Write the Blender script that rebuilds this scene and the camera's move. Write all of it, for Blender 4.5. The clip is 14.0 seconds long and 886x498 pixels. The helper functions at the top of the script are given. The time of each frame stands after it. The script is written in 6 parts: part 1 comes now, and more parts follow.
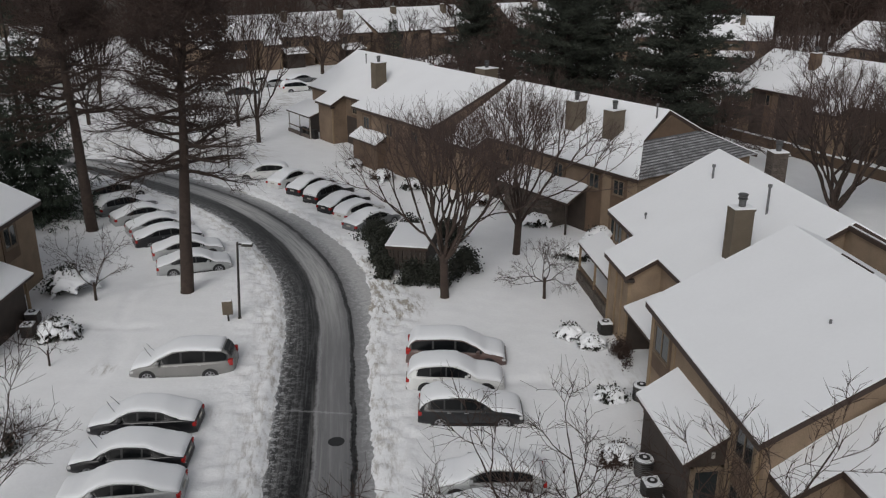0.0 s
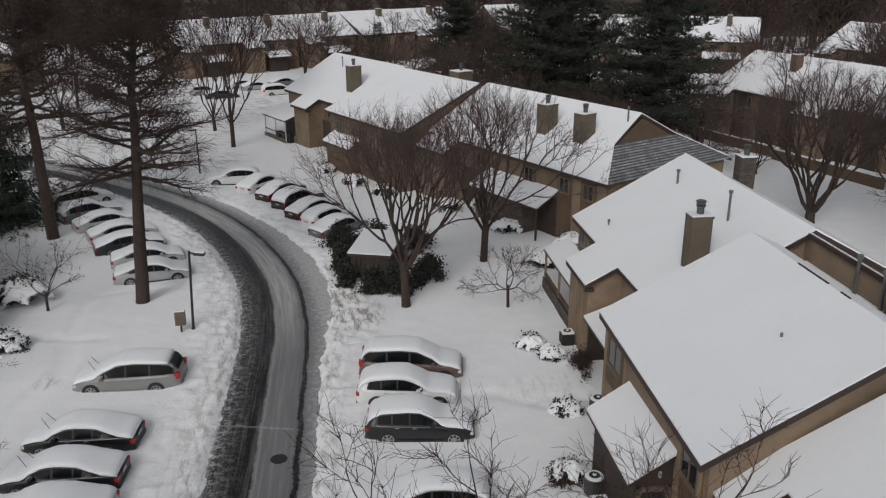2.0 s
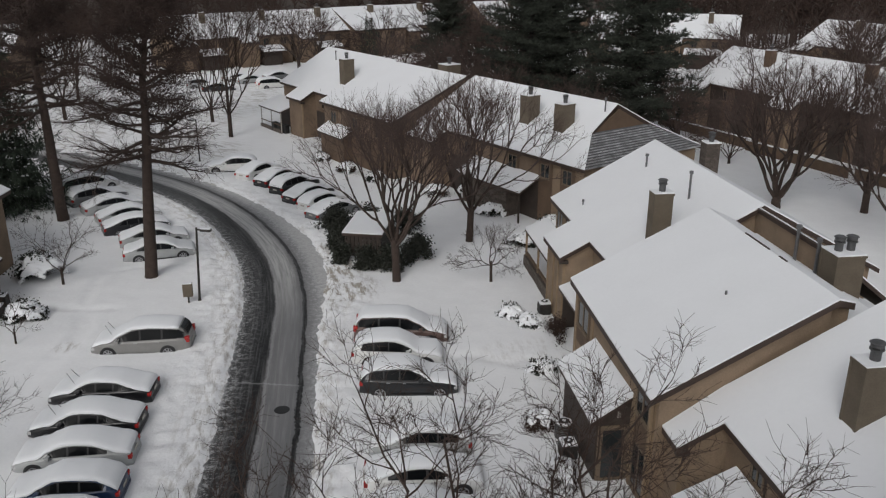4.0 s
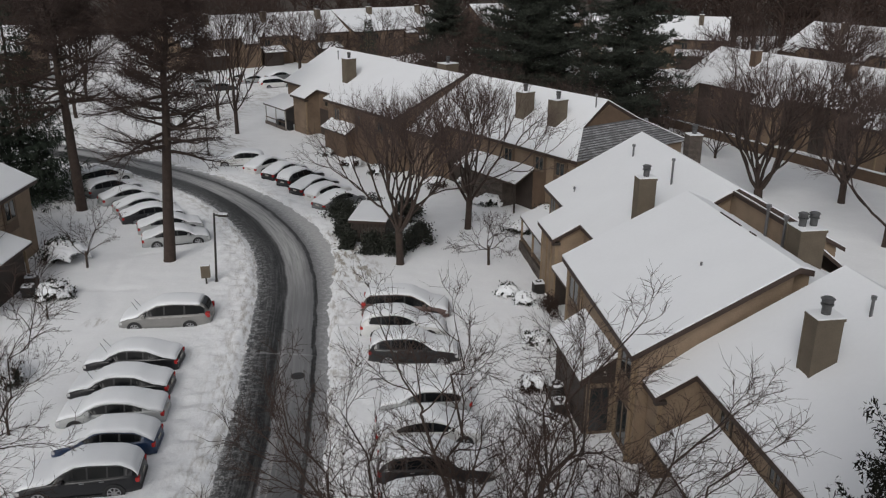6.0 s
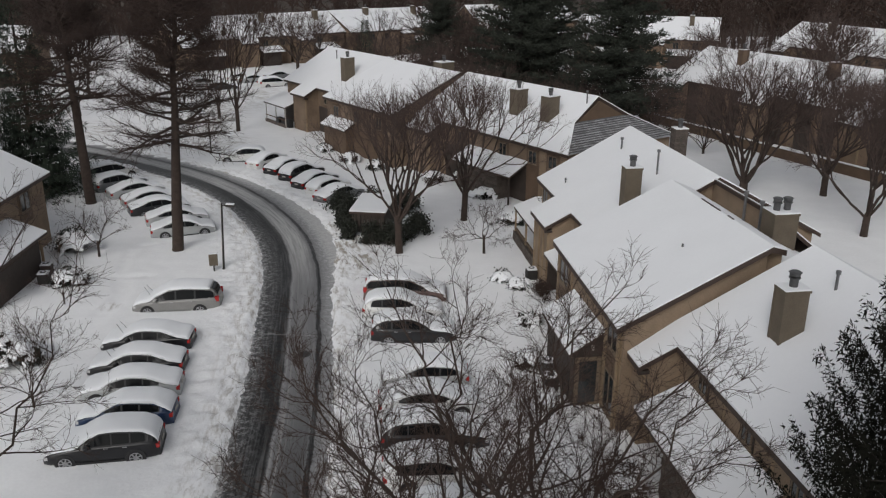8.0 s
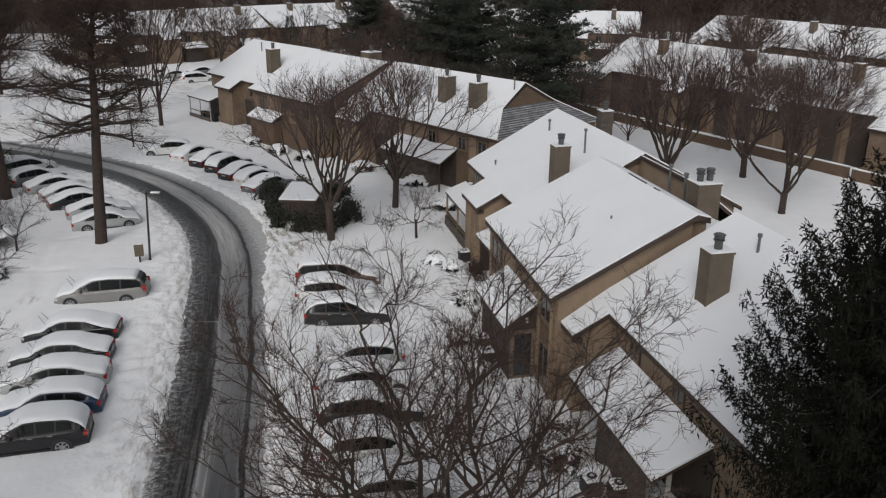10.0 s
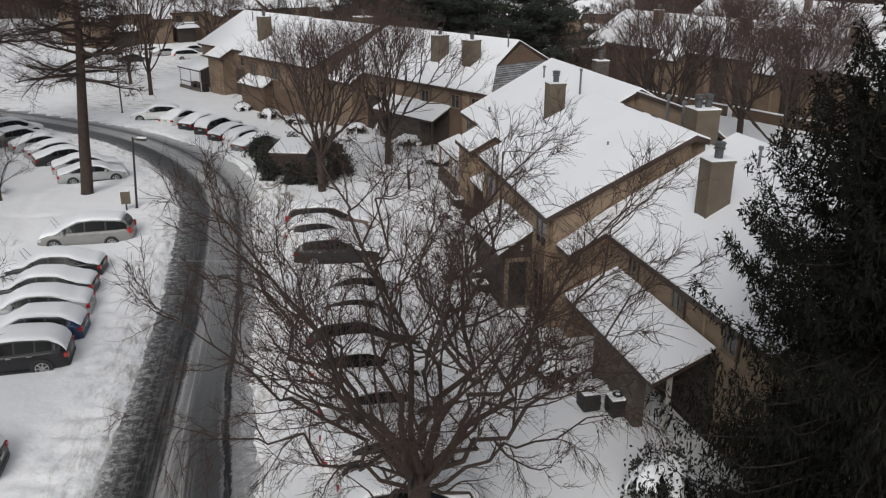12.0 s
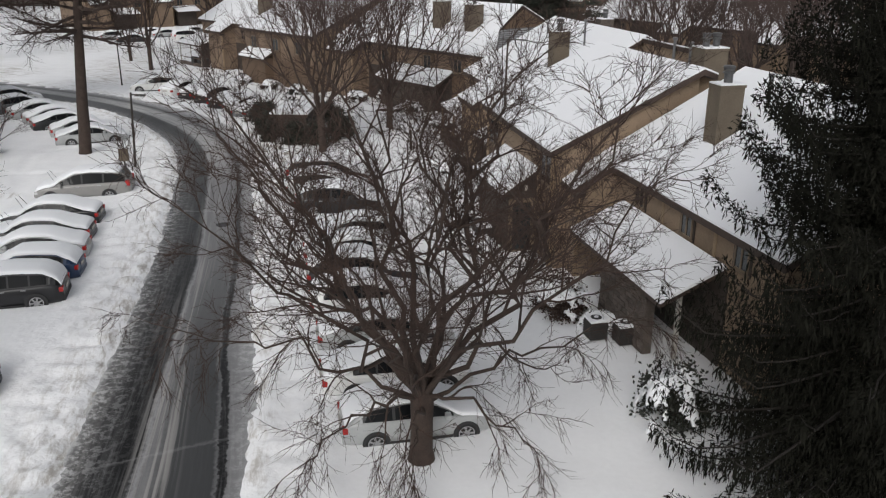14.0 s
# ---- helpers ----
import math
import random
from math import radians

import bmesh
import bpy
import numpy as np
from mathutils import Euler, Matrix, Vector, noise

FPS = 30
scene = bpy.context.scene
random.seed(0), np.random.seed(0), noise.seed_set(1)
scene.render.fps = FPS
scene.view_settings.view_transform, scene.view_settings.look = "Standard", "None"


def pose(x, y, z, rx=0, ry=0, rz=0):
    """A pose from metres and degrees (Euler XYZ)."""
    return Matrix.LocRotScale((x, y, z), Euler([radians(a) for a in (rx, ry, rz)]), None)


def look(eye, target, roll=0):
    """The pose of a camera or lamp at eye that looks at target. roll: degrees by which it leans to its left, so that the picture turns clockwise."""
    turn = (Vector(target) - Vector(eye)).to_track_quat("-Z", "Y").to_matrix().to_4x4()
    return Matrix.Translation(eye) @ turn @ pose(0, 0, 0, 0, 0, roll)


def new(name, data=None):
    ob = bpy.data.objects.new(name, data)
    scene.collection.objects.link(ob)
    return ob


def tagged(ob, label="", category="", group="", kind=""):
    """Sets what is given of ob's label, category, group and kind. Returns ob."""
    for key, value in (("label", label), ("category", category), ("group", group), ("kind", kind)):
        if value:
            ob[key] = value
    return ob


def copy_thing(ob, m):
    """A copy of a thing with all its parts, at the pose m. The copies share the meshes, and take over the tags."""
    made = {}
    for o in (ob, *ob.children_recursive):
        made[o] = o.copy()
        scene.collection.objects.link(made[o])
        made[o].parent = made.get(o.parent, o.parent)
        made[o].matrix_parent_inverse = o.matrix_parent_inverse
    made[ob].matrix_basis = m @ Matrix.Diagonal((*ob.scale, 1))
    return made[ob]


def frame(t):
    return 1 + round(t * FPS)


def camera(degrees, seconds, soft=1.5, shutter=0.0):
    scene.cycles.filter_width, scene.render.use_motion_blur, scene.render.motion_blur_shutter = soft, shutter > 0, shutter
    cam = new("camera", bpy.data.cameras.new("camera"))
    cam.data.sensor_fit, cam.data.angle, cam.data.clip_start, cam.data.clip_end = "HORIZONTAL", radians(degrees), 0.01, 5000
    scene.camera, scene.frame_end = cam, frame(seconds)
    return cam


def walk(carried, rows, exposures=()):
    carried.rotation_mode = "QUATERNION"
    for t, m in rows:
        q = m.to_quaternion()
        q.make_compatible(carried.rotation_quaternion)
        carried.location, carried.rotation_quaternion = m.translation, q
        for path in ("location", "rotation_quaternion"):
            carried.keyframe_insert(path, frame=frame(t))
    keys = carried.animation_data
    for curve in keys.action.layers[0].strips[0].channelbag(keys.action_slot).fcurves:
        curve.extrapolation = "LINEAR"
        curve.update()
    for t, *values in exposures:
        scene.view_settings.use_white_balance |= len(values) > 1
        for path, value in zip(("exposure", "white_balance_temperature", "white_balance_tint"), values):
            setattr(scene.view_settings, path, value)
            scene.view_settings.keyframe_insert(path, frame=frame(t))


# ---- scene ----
cam = camera(56.0, 14.0, soft=1.2)
METRES, EYE, TILT, LEAN, TURN = 21.0, 20.1, -20.0, 0.0, 0.0
ROWS = [
    (0.0, 0.0, 0.0, 0.0, 0.0, 0.0, -0.0),
    (0.5, 0.0136, 0.024, 0.0072, 0.15, -0.04, 0.33),
    (1.0, 0.0574, 0.0436, 0.0117, 0.18, -0.06, 0.41),
    (1.5, 0.0907, 0.0559, 0.0163, 0.01, -0.01, 0.27),
    (2.0, 0.1039, 0.0571, 0.0155, -0.13, 0.14, 0.23),
    (2.5, 0.1107, 0.0238, 0.0051, -0.31, -0.1, 0.21),
    (3.0, 0.1148, -0.028, -0.0092, -0.5, -0.17, 0.17),
    (5.5, 0.0986, -0.2601, -0.0821, -1.0, 0.08, 0.15),
    (6.0, 0.0931, -0.2984, -0.0946, -1.07, 0.09, 0.17),
    (6.5, 0.0885, -0.3362, -0.1065, -1.13, 0.09, 0.17),
    (7.0, 0.0849, -0.372, -0.118, -1.19, 0.17, 0.2),
    (9.5, 0.0816, -0.4331, -0.1546, -4.06, 0.15, 1.06),
    (10.0, 0.0791, -0.415, -0.1898, -6.11, 0.16, 1.77),
    (10.5, 0.0779, -0.3984, -0.2299, -6.48, 0.18, 1.99),
    (11.0, 0.0823, -0.3855, -0.2711, -6.47, 0.2, 1.93),
    (11.5, 0.0834, -0.3767, -0.3117, -6.5, 0.19, 1.86),
    (12.0, 0.0823, -0.367, -0.3518, -6.51, 0.18, 1.91),
    (12.5, 0.0823, -0.3567, -0.3914, -6.5, 0.17, 1.9),
    (13.0, 0.0803, -0.3468, -0.4274, -6.49, 0.12, 1.97),
    (13.5, 0.0804, -0.338, -0.4575, -6.41, 0.09, 2.04),
    (14.0, 0.0814, -0.3316, -0.4748, -6.34, 0.07, 2.05),
]
walk(cam, [(t, pose(0, 0, EYE, TILT, LEAN, TURN) @ pose(METRES * x, METRES * y, METRES * z, 90 + pitch, roll, yaw)) for t, x, y, z, yaw, pitch, roll in ROWS],
     exposures=[(0.0, 0.06), (3.2, 0.07), (7.0, 0.11), (9.5, 0.17), (11.5, 0.38), (14.0, 0.51)])

# ---- world and light: an even, overcast winter sky ----
SUN_UP, SUN_ROUND = 38.0, 200.0
world = bpy.data.worlds.new("world")
scene.world = world
world.use_nodes = True
wn = world.node_tree.nodes
sky = wn.new("ShaderNodeTexSky")
sky.sky_type, sky.sun_disc = "NISHITA", False
sky.sun_elevation, sky.sun_rotation = radians(SUN_UP), radians(SUN_ROUND)
sky.air_density, sky.dust_density, sky.ozone_density = 1.0, 3.0, 1.2
soft_sky = wn.new("ShaderNodeHueSaturation")
soft_sky.inputs["Saturation"].default_value = 0.22
world.node_tree.links.new(sky.outputs[0], soft_sky.inputs["Color"])
world.node_tree.links.new(soft_sky.outputs[0], wn["Background"].inputs[0])
wn["Background"].inputs[1].default_value = 0.09
sun = new("sun", bpy.data.lights.new("sun", "SUN"))
sun.data.energy, sun.data.angle, sun.data.color = 0.7, radians(25), (1.0, 0.985, 0.96)
sun.matrix_world = look((0, 0, 60), (30 * math.sin(radians(20)), 30, 60 - 30 * math.tan(radians(SUN_UP))))


# ---- materials ----
def material(name, colour, rough=0.7, metal=0.0, vary=0.25, scale=3.0, fine=40.0, bump=0.2, dist=0.02, second=None, spec=0.5, object_random=0.0):
    """A surface with variation at two scales, and fine relief."""
    m = bpy.data.materials.new(name)
    m.use_nodes = True
    n, l = m.node_tree.nodes, m.node_tree.links
    b = n["Principled BSDF"]
    b.inputs["Roughness"].default_value, b.inputs["Metallic"].default_value = rough, metal
    b.inputs["Specular IOR Level"].default_value = spec
    co = n.new("ShaderNodeTexCoord")
    big, small = n.new("ShaderNodeTexNoise"), n.new("ShaderNodeTexNoise")
    big.inputs["Scale"].default_value, small.inputs["Scale"].default_value = scale, fine
    big.inputs["Detail"].default_value, small.inputs["Detail"].default_value = 4, 3
    l.new(co.outputs["Object"], big.inputs["Vector"])
    l.new(co.outputs["Object"], small.inputs["Vector"])
    both = n.new("ShaderNodeMath")
    both.operation = "MULTIPLY_ADD"
    both.inputs[1].default_value, both.inputs[2].default_value = 0.4, 0.0
    l.new(small.outputs["Fac"], both.inputs[0])
    add = n.new("ShaderNodeMath")
    add.operation = "MULTIPLY_ADD"
    add.inputs[1].default_value = 0.6
    l.new(big.outputs["Fac"], add.inputs[0])
    l.new(both.outputs[0], add.inputs[2])
    ramp = n.new("ShaderNodeValToRGB")
    dark = second or tuple(c * (1 - vary) for c in colour)
    ramp.color_ramp.elements[0].position, ramp.color_ramp.elements[1].position = 0.35, 0.65
    ramp.color_ramp.elements[0].color, ramp.color_ramp.elements[1].color = (*dark, 1), (*colour, 1)
    l.new(add.outputs[0], ramp.inputs[0])
    last = ramp.outputs[0]
    if object_random:
        info = n.new("ShaderNodeObjectInfo")
        hs = n.new("ShaderNodeHueSaturation")
        mr = n.new("ShaderNodeMapRange")
        mr.inputs[3].default_value, mr.inputs[4].default_value = 1 - object_random, 1 + object_random
        l.new(info.outputs["Random"], mr.inputs[0])
        l.new(mr.outputs[0], hs.inputs["Value"])
        l.new(last, hs.inputs["Color"])
        last = hs.outputs[0]
    l.new(last, b.inputs["Base Color"])
    if bump:
        bu = n.new("ShaderNodeBump")
        bu.inputs["Strength"].default_value, bu.inputs["Distance"].default_value = bump, dist
        l.new(add.outputs[0], bu.inputs["Height"])
        l.new(bu.outputs[0], b.inputs["Normal"])
    return m


M_SNOW = material("snow", (0.82, 0.83, 0.85), 0.75, vary=0.05, scale=0.9, fine=9, bump=0.25, dist=0.05, spec=0.2)
M_ROOFSNOW = material("roof_snow", (0.80, 0.81, 0.83), 0.8, vary=0.03, scale=0.5, fine=6, bump=0.12, dist=0.03, spec=0.2)
M_STUCCO = material("stucco", (0.270, 0.196, 0.134), 0.9, vary=0.38, scale=0.8, fine=22, bump=0.4, dist=0.015)
M_OLDSTUCCO = material("weathered_stucco", (0.215, 0.152, 0.105), 0.9, vary=0.45, scale=0.6, fine=14, bump=0.4, dist=0.015)
M_TANWOOD = material("tan_wood", (0.28, 0.20, 0.125), 0.8, vary=0.3, scale=1.5, fine=25, bump=0.2)
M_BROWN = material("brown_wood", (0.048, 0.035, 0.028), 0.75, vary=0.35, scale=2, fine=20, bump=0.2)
M_PANEL = material("brown_panel", (0.13, 0.085, 0.055), 0.8, vary=0.3, scale=1.2, fine=18, bump=0.2)
M_FASCIA = material("fascia", (0.05, 0.03, 0.022), 0.65, vary=0.3, scale=2, fine=15, bump=0.1)
M_CHIM = material("chimney_siding", (0.135, 0.108, 0.078), 0.85, vary=0.3, scale=1.5, fine=20, bump=0.15)
M_METAL = material("galvanised_metal", (0.22, 0.22, 0.225), 0.45, 0.7, vary=0.3, scale=4, fine=30, bump=0.1)
M_FLUE = material("weathered_flue", (0.12, 0.12, 0.122), 0.55, 0.5, vary=0.4, scale=4, fine=25, bump=0.1)
M_DARKMETAL = material("dark_metal", (0.05, 0.045, 0.04), 0.5, 0.4, vary=0.3, scale=4, fine=30, bump=0.1)
M_GLASS = material("window_glass", (0.025, 0.03, 0.032), 0.08, vary=0.3, scale=1, fine=6, bump=0.0, spec=0.6)
M_CARGLASS = material("car_glass", (0.008, 0.009, 0.010), 0.12, vary=0.2, scale=1, fine=6, bump=0.0, spec=0.14)
M_FRAME = material("window_frame", (0.17, 0.125, 0.085), 0.7, vary=0.2, scale=3, fine=20, bump=0.1)
M_WHITEPAINT = material("white_paint", (0.40, 0.38, 0.345), 0.6, vary=0.15, scale=3, fine=20, bump=0.1)
M_BARK = material("bark", (0.056, 0.038, 0.030), 0.95, vary=0.5, scale=3, fine=22, bump=0.8, dist=0.03)
M_TWIG = material("twig", (0.044, 0.025, 0.018), 0.9, vary=0.3, scale=2, fine=20, bump=0.0)
M_REDTWIG = material("red_twig", (0.078, 0.052, 0.044), 0.9, vary=0.3, scale=2, fine=20, bump=0.0)
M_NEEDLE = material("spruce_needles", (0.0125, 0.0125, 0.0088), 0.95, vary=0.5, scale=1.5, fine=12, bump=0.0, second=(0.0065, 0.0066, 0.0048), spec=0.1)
# pine needles, with the haze of distance mixed into a paler colour
M_HAZEPINE = material("hazed_pine_needles", (0.050, 0.056, 0.044), 0.9, vary=0.5, scale=0.5, fine=6, bump=0.0, second=(0.028, 0.032, 0.026), spec=0.2)
M_GREENSPRUCE = material("green_spruce_needles", (0.048, 0.062, 0.046), 0.9, vary=0.5, scale=0.8, fine=6, bump=0.0, second=(0.024, 0.031, 0.024), spec=0.2)
M_SPRUCEBARK = material("spruce_bark", (0.022, 0.017, 0.014), 0.95, vary=0.4, scale=3, fine=20, bump=0.3)
M_SHRUB = material("shrub_leaf", (0.022, 0.025, 0.016), 0.7, vary=0.5, scale=3, fine=20, bump=0.0)
M_RUBBER = material("tyre_rubber", (0.018, 0.018, 0.019), 0.85, vary=0.3, scale=8, fine=40, bump=0.2)
M_RIM = material("alloy_rim", (0.42, 0.42, 0.43), 0.4, 0.7, vary=0.3, scale=6, fine=30, bump=0.1)
M_BLACKTRIM = material("black_trim", (0.02, 0.02, 0.021), 0.6, vary=0.3, scale=5, fine=30, bump=0.1)
M_TAIL = material("tail_light", (0.40, 0.022, 0.020), 0.25, vary=0.3, scale=10, fine=40, bump=0.0)
M_HEAD = material("head_light", (0.55, 0.55, 0.55), 0.2, vary=0.2, scale=10, fine=40, bump=0.0)
M_STONE = material("stone", (0.115, 0.093, 0.078), 0.9, vary=0.5, scale=3, fine=14, bump=0.6, dist=0.03, object_random=0.3)
M_SHINGLE = material("shingle", (0.10, 0.10, 0.105), 0.9, vary=0.45, scale=2, fine=14, bump=0.3, object_random=0.2)
M_SHINGLESNOW = material("dusted_shingle", (0.42, 0.42, 0.43), 0.9, vary=0.5, scale=1.5, fine=9, bump=0.3, second=(0.09, 0.09, 0.095), object_random=0.2)


def paint(name, colour):
    return material(name, colour, 0.28, 0.0, vary=0.12, scale=2, fine=15, bump=0.03, spec=0.5)


def ground_material():
    """Snow, trodden and ploughed; soiled where slush was thrown up beside the road."""
    m = material("ground_snow", (0.86, 0.865, 0.875), 0.8, vary=0.06, scale=0.6, fine=6, bump=0.35, dist=0.06, spec=0.2)
    n, l = m.node_tree.nodes, m.node_tree.links
    b = n["Principled BSDF"]
    old = b.inputs["Base Color"].links[0].from_socket
    dirt = n.new("ShaderNodeAttribute")
    dirt.attribute_name = "dirt"
    tex = n.new("ShaderNodeTexNoise")
    tex.inputs["Scale"].default_value, tex.inputs["Detail"].default_value = 1.0, 8
    tex.inputs["Roughness"].default_value = 0.75
    co = n.new("ShaderNodeTexCoord")
    off = n.new("ShaderNodeAttribute")
    off.attribute_name = "off_road"
    streak = n.new("ShaderNodeCombineXYZ")
    place = n.new("ShaderNodeSeparateXYZ")
    l.new(co.outputs["Object"], place.inputs[0])
    for k, (sock, factor) in enumerate(((off.outputs["Fac"], 2.6), (place.outputs["Y"], 0.7))):
        mu = n.new("ShaderNodeMath")
        mu.operation = "MULTIPLY"
        mu.inputs[1].default_value = factor
        l.new(sock, mu.inputs[0])
        l.new(mu.outputs[0], streak.inputs[k])
    l.new(streak.outputs[0], tex.inputs["Vector"])
    mr = n.new("ShaderNodeMapRange")
    mr.inputs[1].default_value, mr.inputs[2].default_value = 0.48, 0.62
    l.new(tex.outputs["Fac"], mr.inputs[0])
    mul = n.new("ShaderNodeMath")
    mul.operation = "MULTIPLY"
    l.new(mr.outputs[0], mul.inputs[0])
    l.new(dirt.outputs["Fac"], mul.inputs[1])
    mix = n.new("ShaderNodeMix")
    mix.data_type = "RGBA"
    l.new(mul.outputs[0], mix.inputs[0])
    l.new(old, mix.inputs[6])
    mix.inputs[7].default_value = (0.36, 0.33, 0.29, 1)
    l.new(mix.outputs[2], b.inputs["Base Color"])
    lumps = n.new("ShaderNodeAttribute")
    lumps.attribute_name = "lumps"
    grain = n.new("ShaderNodeTexNoise")
    grain.inputs["Scale"].default_value, grain.inputs["Detail"].default_value = 2.4, 6
    grain.inputs["Roughness"].default_value = 0.6
    l.new(co.outputs["Object"], grain.inputs["Vector"])
    high = n.new("ShaderNodeMath")
    high.operation = "MULTIPLY"
    l.new(grain.outputs["Fac"], high.inputs[0])
    l.new(lumps.outputs["Fac"], high.inputs[1])
    rel = n.new("ShaderNodeBump")
    rel.inputs["Strength"].default_value, rel.inputs["Distance"].default_value = 0.55, 0.10
    l.new(high.outputs[0], rel.inputs["Height"])
    l.new(b.inputs["Normal"].links[0].from_socket, rel.inputs["Normal"])
    l.new(rel.outputs[0], b.inputs["Normal"])
    return m


ROAD_FIT = 0.85


def road_material():
    """Wet asphalt in the wheel tracks, grey packed snow between and beside them."""
    m = bpy.data.materials.new("wet_road")
    m.use_nodes = True
    n, l = m.node_tree.nodes, m.node_tree.links
    b = n["Principled BSDF"]
    uv = n.new("ShaderNodeUVMap")
    uv.uv_map = "along"
    sep = n.new("ShaderNodeSeparateXYZ")
    l.new(uv.outputs[0], sep.inputs[0])
    co = n.new("ShaderNodeTexCoord")
    wob = n.new("ShaderNodeTexNoise")
    wob.inputs["Scale"].default_value, wob.inputs["Detail"].default_value = 0.5, 3
    wob.inputs["Roughness"].default_value = 0.5
    l.new(co.outputs["Object"], wob.inputs["Vector"])
    shift = n.new("ShaderNodeMath")
    shift.operation = "MULTIPLY_ADD"
    shift.inputs[1].default_value, shift.inputs[2].default_value = 0.045, -0.022
    l.new(wob.outputs["Fac"], shift.inputs[0])
    across = n.new("ShaderNodeMath")
    across.operation = "ADD"
    l.new(sep.outputs[0], across.inputs[0])
    l.new(shift.outputs[0], across.inputs[1])
    rag = n.new("ShaderNodeTexNoise")
    rag.inputs["Scale"].default_value, rag.inputs["Detail"].default_value = 5.0, 6
    rag.inputs["Roughness"].default_value = 0.7
    l.new(co.outputs["Object"], rag.inputs["Vector"])
    rag_shift = n.new("ShaderNodeMath")
    rag_shift.operation = "MULTIPLY_ADD"
    rag_shift.inputs[1].default_value, rag_shift.inputs[2].default_value = 0.045, -0.022
    l.new(rag.outputs["Fac"], rag_shift.inputs[0])
    both = n.new("ShaderNodeMath")
    both.operation = "ADD"
    l.new(across.outputs[0], both.inputs[0])
    l.new(rag_shift.outputs[0], both.inputs[1])
    across = both
    ramp = n.new("ShaderNodeValToRGB")
    cr = ramp.color_ramp
    cr.elements[0].position, cr.elements[0].color = 0.0, (0.62, 0.60, 0.58, 1)
    cr.elements[1].position, cr.elements[1].color = 1.0, (0.55, 0.55, 0.55, 1)
    for p, c in ((0.085, 0.55), (0.11, 0.11), (0.14, 0.035), (0.24, 0.022), (0.34, 0.011), (0.412, 0.011), (0.422, 0.14), (0.437, 0.26), (0.455, 0.16), (0.56, 0.19), (0.66, 0.17), (0.698, 0.15), (0.704, 0.010), (0.740, 0.010), (0.746, 0.18), (0.84, 0.25), (0.95, 0.36), (1.10, 0.45)):
        e = cr.elements.new(p * ROAD_FIT)
        e.color = (c, c, c * 1.02, 1)
    l.new(across.outputs[0], ramp.inputs[0])
    slush = n.new("ShaderNodeTexNoise")
    slush.inputs["Scale"].default_value, slush.inputs["Detail"].default_value = 2.2, 12
    slush.inputs["Roughness"].default_value = 0.7
    stretch = n.new("ShaderNodeMapping")
    stretch.inputs["Scale"].default_value = (20.0, 0.55, 1.0)
    l.new(uv.outputs[0], stretch.inputs[0])
    l.new(stretch.outputs[0], slush.inputs["Vector"])
    mr = n.new("ShaderNodeMapRange")
    mr.inputs[1].default_value, mr.inputs[2].default_value = 0.48, 0.74
    mr.inputs[4].default_value = 0.30
    l.new(slush.outputs["Fac"], mr.inputs[0])
    mix = n.new("ShaderNodeMix")
    mix.data_type = "RGBA"
    l.new(mr.outputs[0], mix.inputs[0])
    l.new(ramp.outputs[0], mix.inputs[6])
    mix.inputs[7].default_value = (0.42, 0.42, 0.42, 1)
    # crumbs of snow thrown along the outer edge of the black track
    edge = n.new("ShaderNodeValToRGB")
    er = edge.color_ramp
    er.elements[0].position, er.elements[0].color = 0.08 * ROAD_FIT, (0.95, 0.95, 0.95, 1)
    er.elements[1].position, er.elements[1].color = 0.30 * ROAD_FIT, (0.08, 0.08, 0.08, 1)
    for q, c in ((0.14, 0.6), (0.20, 0.28), (0.36, 0.03), (0.66, 0.0), (0.74, 0.05), (0.86, 0.35), (1.02, 0.9)):
        er.elements.new(q * ROAD_FIT).color = (c, c, c, 1)
    l.new(across.outputs[0], edge.inputs[0])
    crumb = n.new("ShaderNodeTexNoise")
    crumb.inputs["Scale"].default_value, crumb.inputs["Detail"].default_value = 3.2, 6
    crumb.inputs["Roughness"].default_value = 0.8
    l.new(co.outputs["Object"], crumb.inputs["Vector"])
    dots = n.new("ShaderNodeMapRange")
    dots.inputs[1].default_value, dots.inputs[2].default_value = 0.50, 0.555
    l.new(crumb.outputs["Fac"], dots.inputs[0])
    scatter = n.new("ShaderNodeMath")
    scatter.operation = "MULTIPLY"
    l.new(dots.outputs[0], scatter.inputs[0])
    l.new(edge.outputs[0], scatter.inputs[1])
    snowed = n.new("ShaderNodeMix")
    snowed.data_type = "RGBA"
    l.new(scatter.outputs[0], snowed.inputs[0])
    l.new(mix.outputs[2], snowed.inputs[6])
    snowed.inputs[7].default_value = (0.55, 0.55, 0.55, 1)
    mix = snowed
    spot = n.new("ShaderNodeSeparateXYZ")
    l.new(co.outputs["Object"], spot.inputs[0])

    def step(kind, a_in, b_in=None, c_in=None):
        nd = n.new("ShaderNodeMath")
        nd.operation = kind
        for k, v in enumerate((a_in, b_in, c_in)):
            if v is None:
                continue
            if isinstance(v, (int, float)):
                nd.inputs[k].default_value = v
            else:
                l.new(v, nd.inputs[k])
        return nd.outputs[0]

    def between(value, x0, x1, y0, y1):
        nd = n.new("ShaderNodeMapRange")
        for k, v in enumerate((x0, x1, y0, y1)):
            nd.inputs[k + 1].default_value = v
        l.new(value, nd.inputs[0])
        return nd.outputs[0]

    def blend(fac, old, colour):
        nd = n.new("ShaderNodeMix")
        nd.data_type = "RGBA"
        l.new(fac, nd.inputs[0])
        l.new(old, nd.inputs[6])
        nd.inputs[7].default_value = (*colour, 1)
        return nd.outputs[2]

    last = mix.outputs[2]
